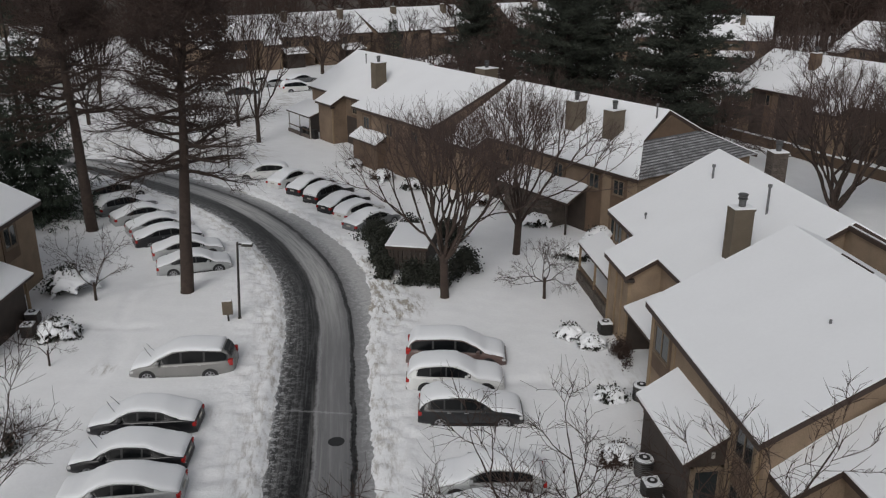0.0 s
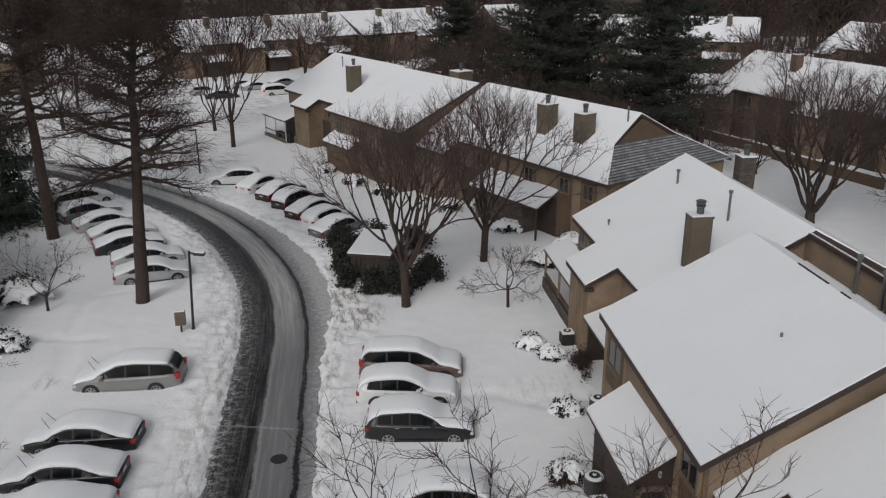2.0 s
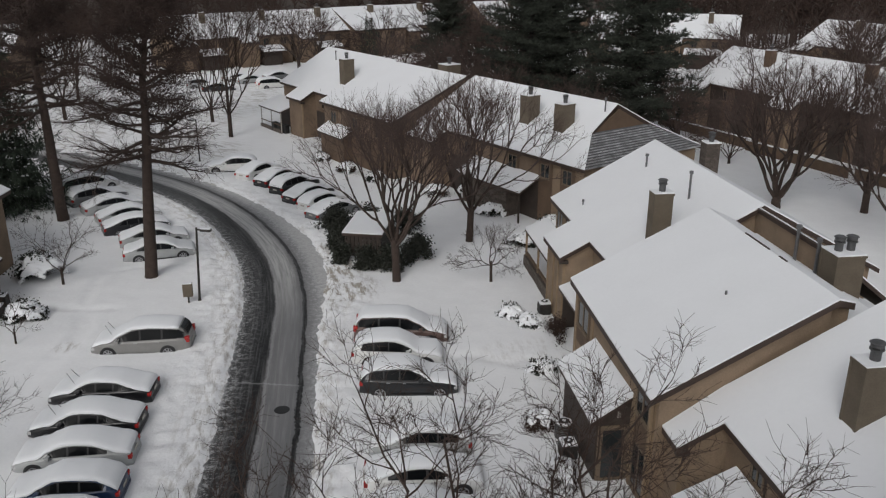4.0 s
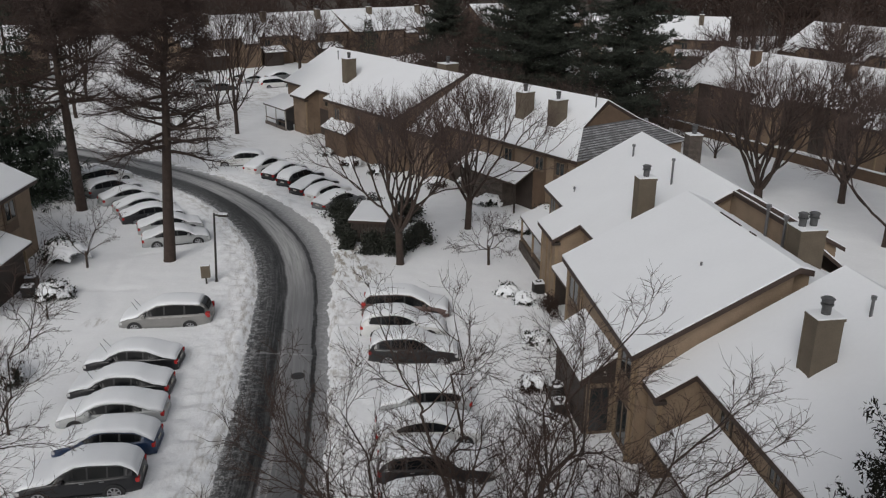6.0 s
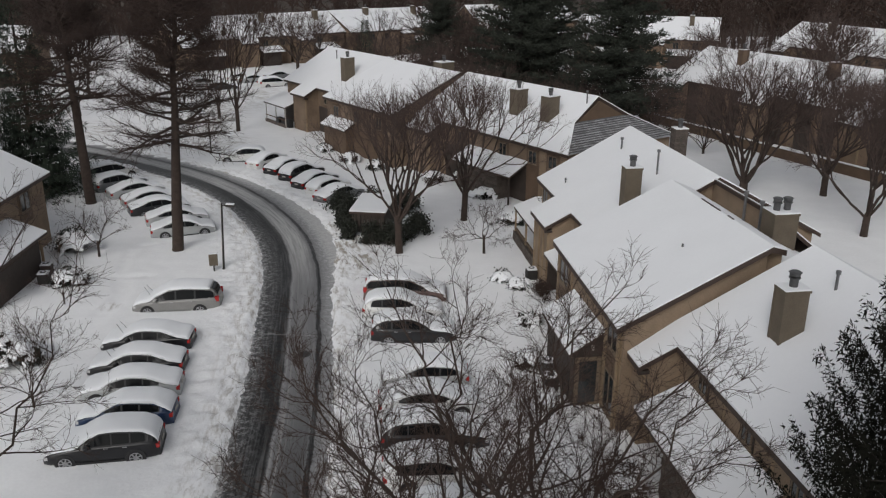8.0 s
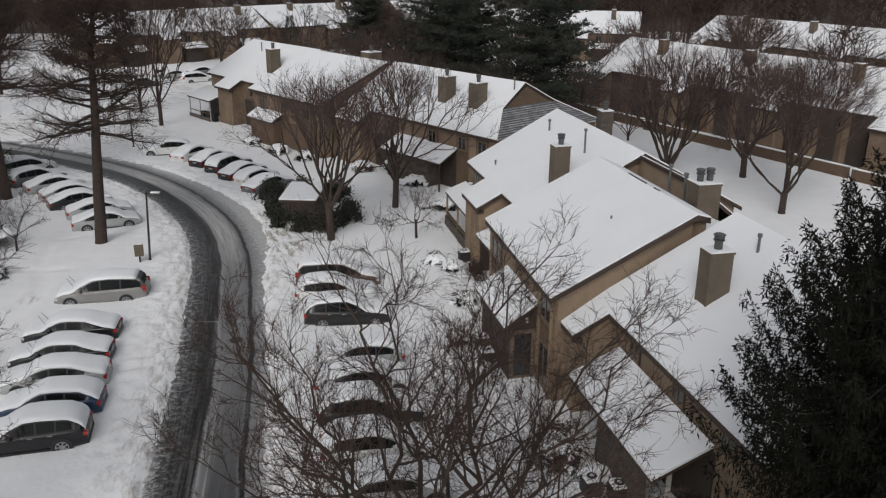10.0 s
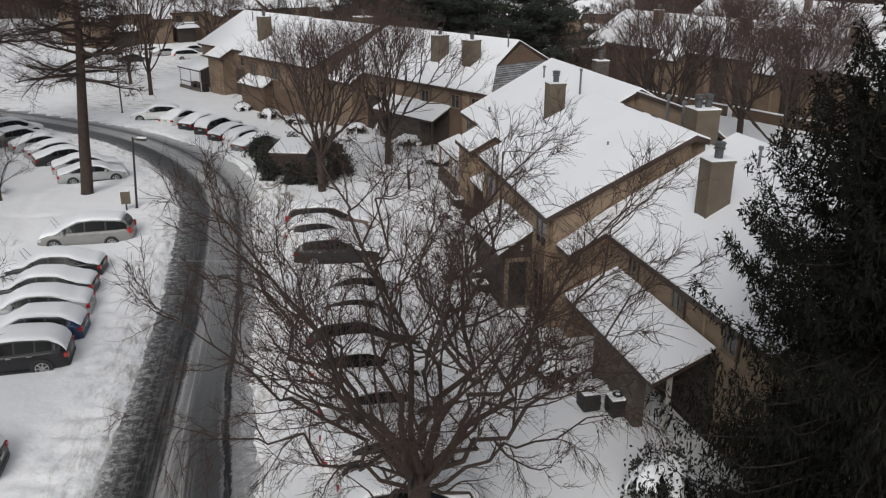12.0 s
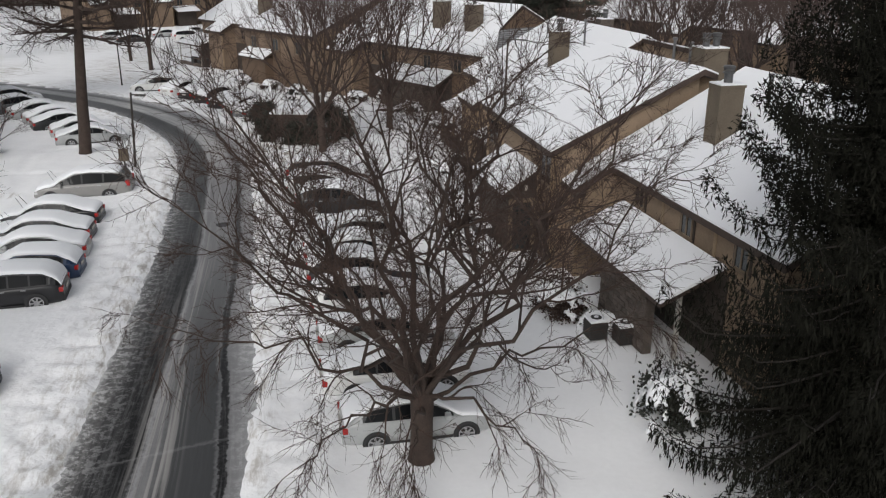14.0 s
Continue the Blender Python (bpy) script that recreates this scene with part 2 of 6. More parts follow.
    # the lane darkens towards the near end, with fine pale lines of slush left between the tracks
    nearer = between(spot.outputs["Y"], 15.0, 30.0, 1.0, 0.0)
    lane = step("MULTIPLY", between(across.outputs[0], 0.47 * ROAD_FIT, 0.53 * ROAD_FIT, 0.0, 1.0), between(across.outputs[0], 0.68 * ROAD_FIT, 0.70 * ROAD_FIT, 1.0, 0.0))
    last = blend(step("MULTIPLY", step("MULTIPLY", nearer, lane), 0.8), last, (0.022, 0.024, 0.025))
    fringe = step("MULTIPLY", step("MULTIPLY", nearer, between(across.outputs[0], 0.06 * ROAD_FIT, 0.22 * ROAD_FIT, 1.0, 0.0)), between(crumb.outputs["Fac"], 0.40, 0.60, 0.2, 0.85))
    last = blend(fringe, last, (0.42, 0.415, 0.405))
    lines = n.new("ShaderNodeTexNoise")
    lines.inputs["Scale"].default_value, lines.inputs["Detail"].default_value = 1.0, 5
    thin = n.new("ShaderNodeMapping")
    thin.inputs["Scale"].default_value = (62.0, 0.5, 1.0)
    l.new(uv.outputs[0], thin.inputs[0])
    l.new(thin.outputs[0], lines.inputs["Vector"])
    zone = step("MULTIPLY", between(sep.outputs[0], 0.36 * ROAD_FIT, 0.44 * ROAD_FIT, 0.0, 1.0), between(sep.outputs[0], 0.52 * ROAD_FIT, 0.58 * ROAD_FIT, 1.0, 0.0))
    pale = step("MULTIPLY", step("MULTIPLY", between(lines.outputs["Fac"], 0.50, 0.60, 0.0, 0.8), zone), between(spot.outputs["Y"], 18.0, 34.0, 1.0, 0.35))
    last = blend(pale, last, (0.33, 0.32, 0.31))
    smear = step("MULTIPLY", between(lines.outputs["Fac"], 0.52, 0.66, 0.0, 0.5), between(sep.outputs[0], 0.10 * ROAD_FIT, 0.34 * ROAD_FIT, 1.0, 0.0))
    last = blend(smear, last, (0.20, 0.195, 0.19))
    # packed, grey-white slush round the bend between the tracks
    bend = between(spot.outputs["Y"], 40.0, 48.0, 0.0, 1.0)
    gaps = step("MAXIMUM", step("MULTIPLY", between(across.outputs[0], 0.42 * ROAD_FIT, 0.47 * ROAD_FIT, 0.0, 1.0), between(across.outputs[0], 0.62 * ROAD_FIT, 0.70 * ROAD_FIT, 1.0, 0.0)), between(across.outputs[0], 0.82 * ROAD_FIT, 0.95 * ROAD_FIT, 0.0, 1.0))
    packed = step("MULTIPLY", step("MULTIPLY", bend, gaps), between(slush.outputs["Fac"], 0.36, 0.56, 0.25, 0.95))
    last = blend(packed, last, (0.42, 0.42, 0.415))
    last = blend(step("MULTIPLY", step("MULTIPLY", between(across.outputs[0], 0.76 * ROAD_FIT, 0.96 * ROAD_FIT, 0.0, 1.0), between(crumb.outputs["Fac"], 0.42, 0.58, 0.0, 0.75)), between(spot.outputs["Y"], 26.0, 44.0, 0.6, 1.0)), last, (0.5, 0.5, 0.5))
    # thin ridges of snow left across the lanes
    for at, lean, reach, power in ((32.5, 0.10, 0.62, 0.34), (11.45, -0.33, 0.72, 0.14)):
        gap = step("ABSOLUTE", step("SUBTRACT", step("MULTIPLY_ADD", crumb.outputs["Fac"], -0.5, step("MULTIPLY_ADD", spot.outputs["X"], lean, spot.outputs["Y"])), at))
        bar = step("MULTIPLY", between(gap, 0.01, 0.10, power, 0.0), between(across.outputs[0], reach * ROAD_FIT, (reach + 0.12) * ROAD_FIT, 1.0, 0.0))
        last = blend(bar, last, (0.5, 0.5, 0.5))
    b.inputs["Specular IOR Level"].default_value = 0.10
    l.new(last, b.inputs["Base Color"])
    rough = n.new("ShaderNodeMapRange")
    rough.inputs[1].default_value, rough.inputs[2].default_value = 0.03, 0.3
    rough.inputs[3].default_value, rough.inputs[4].default_value = 0.36, 0.85
    bw = n.new("ShaderNodeRGBToBW")
    l.new(last, bw.inputs[0])
    l.new(bw.outputs[0], rough.inputs[0])
    l.new(rough.outputs[0], b.inputs["Roughness"])
    bump = n.new("ShaderNodeBump")
    bump.inputs["Strength"].default_value, bump.inputs["Distance"].default_value = 0.4, 0.03
    l.new(slush.outputs["Fac"], bump.inputs["Height"])
    l.new(bump.outputs[0], b.inputs["Normal"])
    return m


# ---- mesh helpers ----
def obj(name, bm, mat, parent=None, label="", smooth=False):
    me = bpy.data.meshes.new(name)
    bmesh.ops.recalc_face_normals(bm, faces=bm.faces)
    bm.to_mesh(me)
    bm.free()
    me.materials.append(mat)
    if smooth:
        me.polygons.foreach_set("use_smooth", [True] * len(me.polygons))
    ob = new(name, me)
    ob.parent = parent
    if label:
        ob["label"] = label
    return ob


part = obj


def raw(name, verts, faces, mat, parent=None, label="", smooth=False):
    me = bpy.data.meshes.new(name)
    me.from_pydata(verts, [], faces)
    me.materials.append(mat)
    if smooth:
        me.polygons.foreach_set("use_smooth", [True] * len(me.polygons))
    ob = new(name, me)
    ob.parent = parent
    if label:
        ob["label"] = label
    return ob


def thing(name, m, label, category, group="", kind=""):
    ob = new(name)
    ob.empty_display_size = 0.3
    ob.matrix_basis = m
    return tagged(ob, label, category, group, kind)


def add_box(bm, x0, x1, y0, y1, z0, z1, bevel=0.0):
    r = bmesh.ops.create_cube(bm, size=1.0)
    vs = r["verts"]
    bmesh.ops.scale(bm, verts=vs, vec=(abs(x1 - x0), abs(y1 - y0), abs(z1 - z0)))
    bmesh.ops.translate(bm, verts=vs, vec=((x0 + x1) / 2, (y0 + y1) / 2, (z0 + z1) / 2))
    if bevel:
        es = list({e for v in vs for e in v.link_edges})
        bmesh.ops.bevel(bm, geom=es, offset=bevel, segments=2, affect="EDGES", profile=0.6)
    return bm


def box(x0, x1, y0, y1, z0, z1, bevel=0.0):
    return add_box(bmesh.new(), x0, x1, y0, y1, z0, z1, bevel)


def cyl(r, z0, z1, n=12, x=0.0, y=0.0, r2=None, bm=None):
    bm = bm or bmesh.new()
    got = bmesh.ops.create_cone(bm, cap_ends=True, segments=n, radius1=r, radius2=r if r2 is None else r2, depth=z1 - z0)
    bmesh.ops.translate(bm, verts=got["verts"], vec=(x, y, (z0 + z1) / 2))
    return bm


def extruded(points, vec, bevel=0.0):
    """A flat outline, pushed along vec into a solid."""
    bm = bmesh.new()
    f = bm.faces.new([bm.verts.new(p) for p in points])
    top = bmesh.ops.extrude_face_region(bm, geom=[f])
    vs = [g for g in top["geom"] if isinstance(g, bmesh.types.BMVert)]
    bmesh.ops.translate(bm, verts=vs, vec=vec)
    if bevel:
        es = [e for e in bm.edges if all(v in vs for v in e.verts)]
        bmesh.ops.bevel(bm, geom=es, offset=bevel, segments=3, affect="EDGES", profile=0.55)
    return bm


def tube(V, F, pts, rads, sides):
    """Append a tapering tube along pts to the lists V, F."""
    start = len(V)
    n = len(pts)
    for i in range(n):
        a = pts[max(i - 1, 0)]
        b = pts[min(i + 1, n - 1)]
        d = (b - a)
        if d.length < 1e-6:
            d = Vector((0, 0, 1))
        d.normalize()
        s = d.orthogonal().normalized() if abs(d.z) > 0.95 else d.cross(Vector((0, 0, 1))).normalized()
        t = d.cross(s)
        for k in range(sides):
            w = 2 * math.pi * k / sides
            V.append(pts[i] + (s * math.cos(w) + t * math.sin(w)) * rads[i])
    for i in range(n - 1):
        for k in range(sides):
            k2 = (k + 1) % sides
            F.append((start + i * sides + k, start + i * sides + k2, start + (i + 1) * sides + k2, start + (i + 1) * sides + k))
    if sides > 3:
        F.append(tuple(start + (n - 1) * sides + k for k in range(sides)))


# ---- ground and road ----
ROAD = [(-1.6, -60), (-2.6, -25), (-3.2, -5), (-3.7, 8.5), (-4.2, 18), (-4.75, 27), (-5.6, 35), (-6.75, 44), (-9.0, 52), (-13.4, 60.5), (-19.0, 67.5), (-26, 73.5), (-34, 79), (-46, 86), (-70, 98), (-120, 118)]
ROAD_HALF = 2.55


def road_line():
    """The middle of the road, every 0.8 m (Catmull-Rom)."""
    P = [np.array(p, float) for p in ROAD]
    out = []
    for i in range(1, len(P) - 2):
        a, b, c, d = P[i - 1], P[i], P[i + 1], P[i + 2]
        n = max(2, int(np.linalg.norm(c - b) / 0.8))
        for k in range(n):
            t = k / n
            out.append(0.5 * ((2 * b) + (c - a) * t + (2 * a - 5 * b + 4 * c - d) * t * t + (3 * b - a - 3 * c + d) * t ** 3))
    out.append(P[-2])
    return np.array(out)


LINE = road_line()


def road_distance(x, y):
    """Signed distance from the road's middle (right of it: plus)."""
    d = (LINE[:, 0] - x) ** 2 + (LINE[:, 1] - y) ** 2
    i = int(np.argmin(d))
    j = min(max(i, 1), len(LINE) - 2)
    tx, ty = LINE[j + 1] - LINE[j - 1]
    side = 1.0 if (x - LINE[i, 0]) * ty - (y - LINE[i, 1]) * tx > 0 else -1.0
    return side * math.sqrt(d[i])


def smooth(a, b, x):
    t = min(max((x - a) / (b - a), 0.0), 1.0)
    return t * t * (3 - 2 * t)


# slushy ground away from the road: x, y, radius, strength
DIRTY = [(-3.6, 45.0, 3.4, 1.5), (-4.6, 48.0, 3.2, 1.6), (-4.6, 42.0, 2.6, 0.9), (-6.7, 51.5, 3.0, 1.4), (-9.5, 56.0, 3.0, 1.0), (-22, 82, 6.5, 1.0), (-24, 90, 5.5, 1.0), (-24.5, 97, 5.5, 0.9), (-24, 104, 6, 0.9), (-23, 112, 6.5, 0.9), (-24, 120, 7.5, 0.9),
         (-20, 130, 7, 0.5), (-14, 140, 7, 0.45), (-6, 146, 7, 0.4), (-34, 112, 9, 0.7), (-38, 88, 9, 0.9), (-50, 96, 9, 0.8), (-11, 33, 1.2, 0.3), (-17.1, 37.3, 0.8, 0.9), (-6.0, 47.0, 4.0, 0.7), (8.5, 36.5, 2.2, 0.3), (6.5, 36.3, 2.0, 0.3)]


# where the ploughed snow begins right of the road's middle, by y
EDGE_Y = (0, 9, 14, 21, 40, 44, 48, 55, 61, 72)
EDGE_R = (2.35, 2.4, 2.55, 2.05, 2.05, 2.45, 3.0, 3.3, 2.9, 2.5)
# trodden and driven tracks through the snow: half width, depth, points
TRACKS = [(0.42, 0.09, ((-21.5, 42.8), (-19.2, 42.3), (-16.4, 42.2))), (0.55, 0.07, ((-17.9, 25.0), (-17.6, 31.0), (-17.3, 34.1), (-17.1, 36.7), (-17.0, 39.4), (-17.8, 41.6))), (0.3, 0.06, ((-18.2, 42.0), (-18.6, 44.3), (-19.0, 46.7), (-18.5, 48.2), (-16.7, 49.1), (-14.0, 49.5))),
          (0.45, 0.08, ((3.2, 36.0), (4.7, 36.2), (6.1, 35.4), (9.0, 35.8))), (0.35, 0.06, ((6.2, 35.4), (8.1, 34.4)))]


def track_depth(x, y):
    best = 0.0
    for half, deep, line in TRACKS:
        for (ax, ay), (bx, by) in zip(line, line[1:]):
            ux, uy = bx - ax, by - ay
            t = min(max(((x - ax) * ux + (y - ay) * uy) / (ux * ux + uy * uy), 0.0), 1.0)
            q = math.hypot(x - ax - ux * t, y - ay - uy * t)
            if q < half * 2.2:
                best = max(best, deep * (1 - smooth(half * 0.5, half * 1.3, q)) - 0.35 * deep * smooth(half, half * 1.5, q) * (1 - smooth(half * 1.5, half * 2.2, q)))
    return best


def ground_z(x, y):
    if abs(x) > 130 or y > 170 or y < -70:
        return 0.12
    d = road_distance(x, y)
    a = abs(d)
    p = Vector((x, y, 0))
    edge = (2.33 if d < 0 else float(np.interp(y, EDGE_Y, EDGE_R))) + 0.18 * noise.noise(p * 0.9) + 0.12 * noise.noise(p * 3.1)
    z = -0.06 + 0.18 * smooth(edge - 0.15, edge + 0.30, a)
    bank = smooth(edge, edge + 0.5, a) * (1 - smooth(edge + 1.6, edge + 3.4, a))
    z += bank * (0.07 + 0.16 * noise.noise(p * 1.7) + 0.16 * abs(noise.noise(p * 3.3)))
    if a > ROAD_HALF:
        z += 0.035 * noise.noise(p * 0.35) + 0.018 * noise.noise(p * 1.3)
        dig = track_depth(x, y)
        if dig:
            z -= dig * (1 + 0.9 * noise.noise(p * 2.2))
    return z


def ground_dirt(x, y):
    d = road_distance(x, y)
    a = abs(d)
    reach = 2.3 if d < 0 else 1.3
    out = 0.85 * (1 - smooth(ROAD_HALF - 0.2, ROAD_HALF + reach, a))
    for px, py, r, f in DIRTY:
        out = max(out, f * (1 - smooth(r * 0.4, r, math.hypot(x - px, y - py))))
    return out


def ground_lumps(x, y):
    """How far snow has been ploughed or trodden into lumps."""
    d = road_distance(x, y)
    reach = 4.2 if d < 0 else 3.0
    out = 1 - smooth(ROAD_HALF + reach * 0.6, ROAD_HALF + reach, abs(d))
    for px, py, r, f in DIRTY:
        out = max(out, f * (1 - smooth(r * 0.5, r, math.hypot(x - px, y - py))))
    return 0.12 + 0.88 * out


def spaced(lo, hi, step, far, grow=1.35):
    inner = list(np.arange(lo, hi + 1e-6, step))
    out, s, v = [], step, hi
    while v < far:
        s *= grow
        v += s
        out.append(v)
    low, s, v = [], step, lo
    while v > -far:
        s *= grow
        v -= s
        low.append(v)
    return low[::-1] + inner + out


def build_ground():
    xs, ys = spaced(-21.5, 10, 0.24, 2500, 1.12), spaced(4, 66, 0.24, 2500, 1.10)
    V = [(x, y, ground_z(x, y)) for y in ys for x in xs]
    nx = len(xs)
    F = [(j * nx + i, j * nx + i + 1, (j + 1) * nx + i + 1, (j + 1) * nx + i) for j in range(len(ys) - 1) for i in range(nx - 1)]
    g = raw("ground", V, F, ground_material(), smooth=True)
    at = g.data.attributes.new("dirt", "FLOAT", "POINT")
    at.data.foreach_set("value", [ground_dirt(x, y) if abs(x) < 60 and -40 < y < 150 else 0.0 for x, y, z in V])
    at = g.data.attributes.new("off_road", "FLOAT", "POINT")
    at.data.foreach_set("value", [road_distance(x, y) if abs(x) < 60 and -40 < y < 150 else x for x, y, z in V])
    at = g.data.attributes.new("lumps", "FLOAT", "POINT")
    at.data.foreach_set("value", [ground_lumps(x, y) if abs(x) < 60 and -40 < y < 150 else 0.15 for x, y, z in V])
    tagged(g, "snow-covered lawns and parking bays with ploughed banks", "ground", kind="structure")
    V, F, UV = [], [], []
    cols = 13
    for i, p in enumerate(LINE):
        j = min(max(i, 1), len(LINE) - 2)
        t = LINE[j + 1] - LINE[j - 1]
        t /= np.linalg.norm(t)
        for k in range(cols):
            f = k / (cols - 1)
            o = -2.9 + 6.7 * f
            V.append((p[0] + t[1] * o, p[1] - t[0] * o, 0.02 * (1 - (o / 3.8) ** 2)))
            u = o / 5.8 + 0.5
            u -= 0.10 * (1 - smooth(8, 20, p[1])) * smooth(0.4, 0.8, u)
            UV.append((u * ROAD_FIT, i * 0.8 / 5))
    for i in range(len(LINE) - 1):
        for k in range(cols - 1):
            F.append((i * cols + k, i * cols + k + 1, (i + 1) * cols + k + 1, (i + 1) * cols + k))
    r = raw("road", V, F, road_material(), smooth=True)
    lay = r.data.uv_layers.new(name="along")
    for loop in r.data.loops:
        lay.data[loop.index].uv = UV[loop.vertex_index]
    tagged(r, "wet asphalt road with slush between the wheel tracks", "road", kind="structure")


build_ground()


# ---- town houses ----
# A house's own axes: x runs from its front to its back, y away along the row (s = -y runs along the row).
def add_window(parent, axis, at, a0, a1, z0, z1, out=-1, label="", mullion=True):
    """A window on the plane axis = at, from a0 to a1; out: the way that it faces."""
    fr = bmesh.new()
    t, d = 0.07, 0.05 * out
    def put(bm, p0, p1, q0, q1, depth0, depth1):
        if axis == "x":
            add_box(bm, at + depth0, at + depth1, p0, p1, q0, q1)
        else:
            add_box(bm, p0, p1, at + depth0, at + depth1, q0, q1)
    put(fr, a0, a1, z1 - t, z1, 0, d)
    put(fr, a0, a1, z0, z0 + t, 0, d)
    put(fr, a0, a0 + t, z0 + t, z1 - t, 0, d)
    put(fr, a1 - t, a1, z0 + t, z1 - t, 0, d)
    mid = (a0 + a1) / 2
    if mullion:
        put(fr, mid - t / 2, mid + t / 2, z0 + t, z1 - t, 0, d)
    w = part("window", fr, M_FRAME, parent, label)
    for p0, p1 in ((a0 + t, mid - t / 2), (mid + t / 2, a1 - t)) if mullion else ((a0 + t, a1 - t),):
        g = bmesh.new()
        put(g, p0, p1, z0 + t, z1 - t, 0, d * 0.4)
        part("pane", g, M_GLASS, w)
    s = bmesh.new()
    put(s, a0 - 0.05, a1 + 0.05, z0 - 0.06, z0, 0, d * 2)
    part("sill", s, M_FRAME, w)
    return w


def roof_plane(parent, outline, zf, thick=0.24, snow=0.075, snow_mat=None, label=""):
    """A roof slab over an outline of (x, y), its height given by zf(x, y), with its blanket of snow."""
    pts = [(x, y, zf(x, y)) for x, y in outline]
    r = part("roof", extruded([(x, y, z - thick) for x, y, z in pts], (0, 0, thick)), M_FASCIA, parent, label)
    if snow:
        cx, cy = sum(p[0] for p in pts) / len(pts), sum(p[1] for p in pts) / len(pts)
        part("snow_blanket", extruded([(x, y, z + 0.003) for x, y, z in pts], (0, 0, snow), bevel=snow * 0.22), snow_mat or M_ROOFSNOW, r, smooth=False)
    return r


def add_chimney(parent, x, y, z0, z1, wx=1.25, wy=0.95, flues=1, mat=None):
    c = part("chimney", box(x - wx / 2, x + wx / 2, y - wy / 2, y + wy / 2, z0, z1, 0.02), mat or M_CHIM, parent, "tan sided chimney")
    part("cap", box(x - wx / 2 - 0.035, x + wx / 2 + 0.035, y - wy / 2 - 0.035, y + wy / 2 + 0.035, z1, z1 + 0.1, 0.01), mat or M_CHIM, c)
    part("snow", box(x - wx / 2 - 0.03, x + wx / 2 + 0.03, y - wy / 2 - 0.03, y + wy / 2 + 0.03, z1 + 0.1, z1 + 0.16, 0.025), M_ROOFSNOW, c)
    for k in (-1, 1):
        part("corner_board", box(x - wx / 2 - 0.025, x - wx / 2 + 0.09, y + k * (wy / 2 - 0.03) - 0.055, y + k * (wy / 2 - 0.03) + 0.055, z0, z1), mat or M_CHIM, c)
    for k in range(flues):
        fx = x + (k - (flues - 1) / 2) * 0.52
        bm = cyl(0.16, z1 + 0.1, z1 + 0.50, 14, fx, y)
        cyl(0.22, z1 + 0.50, z1 + 0.54, 14, fx, y, bm=bm)
        cyl(0.20, z1 + 0.60, z1 + 0.72, 14, fx, y, bm=bm)
        cyl(0.25, z1 + 0.72, z1 + 0.77, 14, fx, y, 0.18, bm=bm)
        for q in range(4):
            cyl(0.02, z1 + 0.52, z1 + 0.62, 5, fx + 0.17 * math.cos(q * 1.571), y + 0.17 * math.sin(q * 1.571), bm=bm)
        part("flue", bm, M_FLUE, c)
    return c


def add_pipe(parent, x, y, z0, z1, r=0.06):
    p = part("vent_pipe", cyl(r, z0, z1 - 0.12, 10, x, y), M_METAL, parent)
    part("vent_cap", cyl(r * 1.7, z1 - 0.14, z1, 10, x, y), M_METAL, p)


def add_shed_roof(parent, s0, s1, w_low, z_low, w_high, z_high, snow=0.12):
    f = lambda x, y: z_low + (z_high - z_low) * (x - w_low) / (w_high - w_low)
    return roof_plane(parent, [(w_low, -s0), (w_high, -s0), (w_high, -s1), (w_low, -s1)], f, 0.14, snow)


def house_walls(parent, s0, s1, w0, ze, wr, zr, wb, zb):
    prof = [(w0, ze), (wr, zr), (wb, zb), (wb, 0.0), (w0, 0.0)]
    return part("wall", extruded([(w, -s0, z) for w, z in prof], (0, -(s1 - s0), 0)), M_STUCCO if parent.get("group") == "row of houses beside the parking bays" else M_OLDSTUCCO, parent)


def unit_low(m, s0, s1, w0, z0, ext, front=(), group="row houses", label="", near_overhang=0.3, far_overhang=0.3, hip=0.0):
    """A unit with one even roof from front eave to ridge, and a projecting bay under the same slope."""
    SL, run = 0.539, 6.55
    h = thing("townhouse", m, label or "tan stucco townhouse with brown trim under a snowy roof", "house", group)
    f = lambda x, y: z0 + SL * (x - w0)
    e0, e1 = ext
    d = 1.6
    wr = w0 + run
    line = [(wr, -s0), (wr, -s1), (w0, -s1)]
    if e1 < s1:
        line += [(w0, -e1)]
    line += [(w0 - d, -e1), (w0 - d, -e0)]
    if e0 > s0:
        line += [(w0, -e0), (w0, -s0)]
    roof_plane(h, line, f)
    back = lambda x, y: f(wr, 0) - SL * (x - wr)
    roof_plane(h, [(wr, -s0), (wr + run, -s0), (wr + run, -s1), (wr, -s1)], back)
    a, b = s0 + far_overhang, s1 - near_overhang
    zt = lambda w: f(w, 0) - 0.21
    house_walls(h, a, b, w0 + 0.35, zt(w0 + 0.35), wr, zt(wr), wr + run - 0.35, zt(w0 + 0.35))
    # the bay
    part("bay_wall", extruded([(w0 - d + 0.3, -e0 - 0.2, 0), (w0 + 0.4, -e0 - 0.2, 0), (w0 + 0.4, -e0 - 0.2, zt(w0 + 0.4)), (w0 - d + 0.3, -e0 - 0.2, zt(w0 - d + 0.3))], (0, -(e1 - e0 - 0.45), 0)), M_STUCCO if group == "row of houses beside the parking bays" else M_OLDSTUCCO, h)
    part("corner_board", box(w0 - d + 0.26, w0 - d + 0.42, -e1 + 0.24, -e1 + 0.36, 0, zt(w0 - d + 0.3)), M_TANWOOD, h)
    part("soffit", box(w0 - d + 0.02, w0 - d + 0.5, -e1 + 0.02, -e1 + 0.24, f(w0 - d, 0) - 0.36, f(w0 - d, 0) - 0.2), M_BROWN, h)
    return h


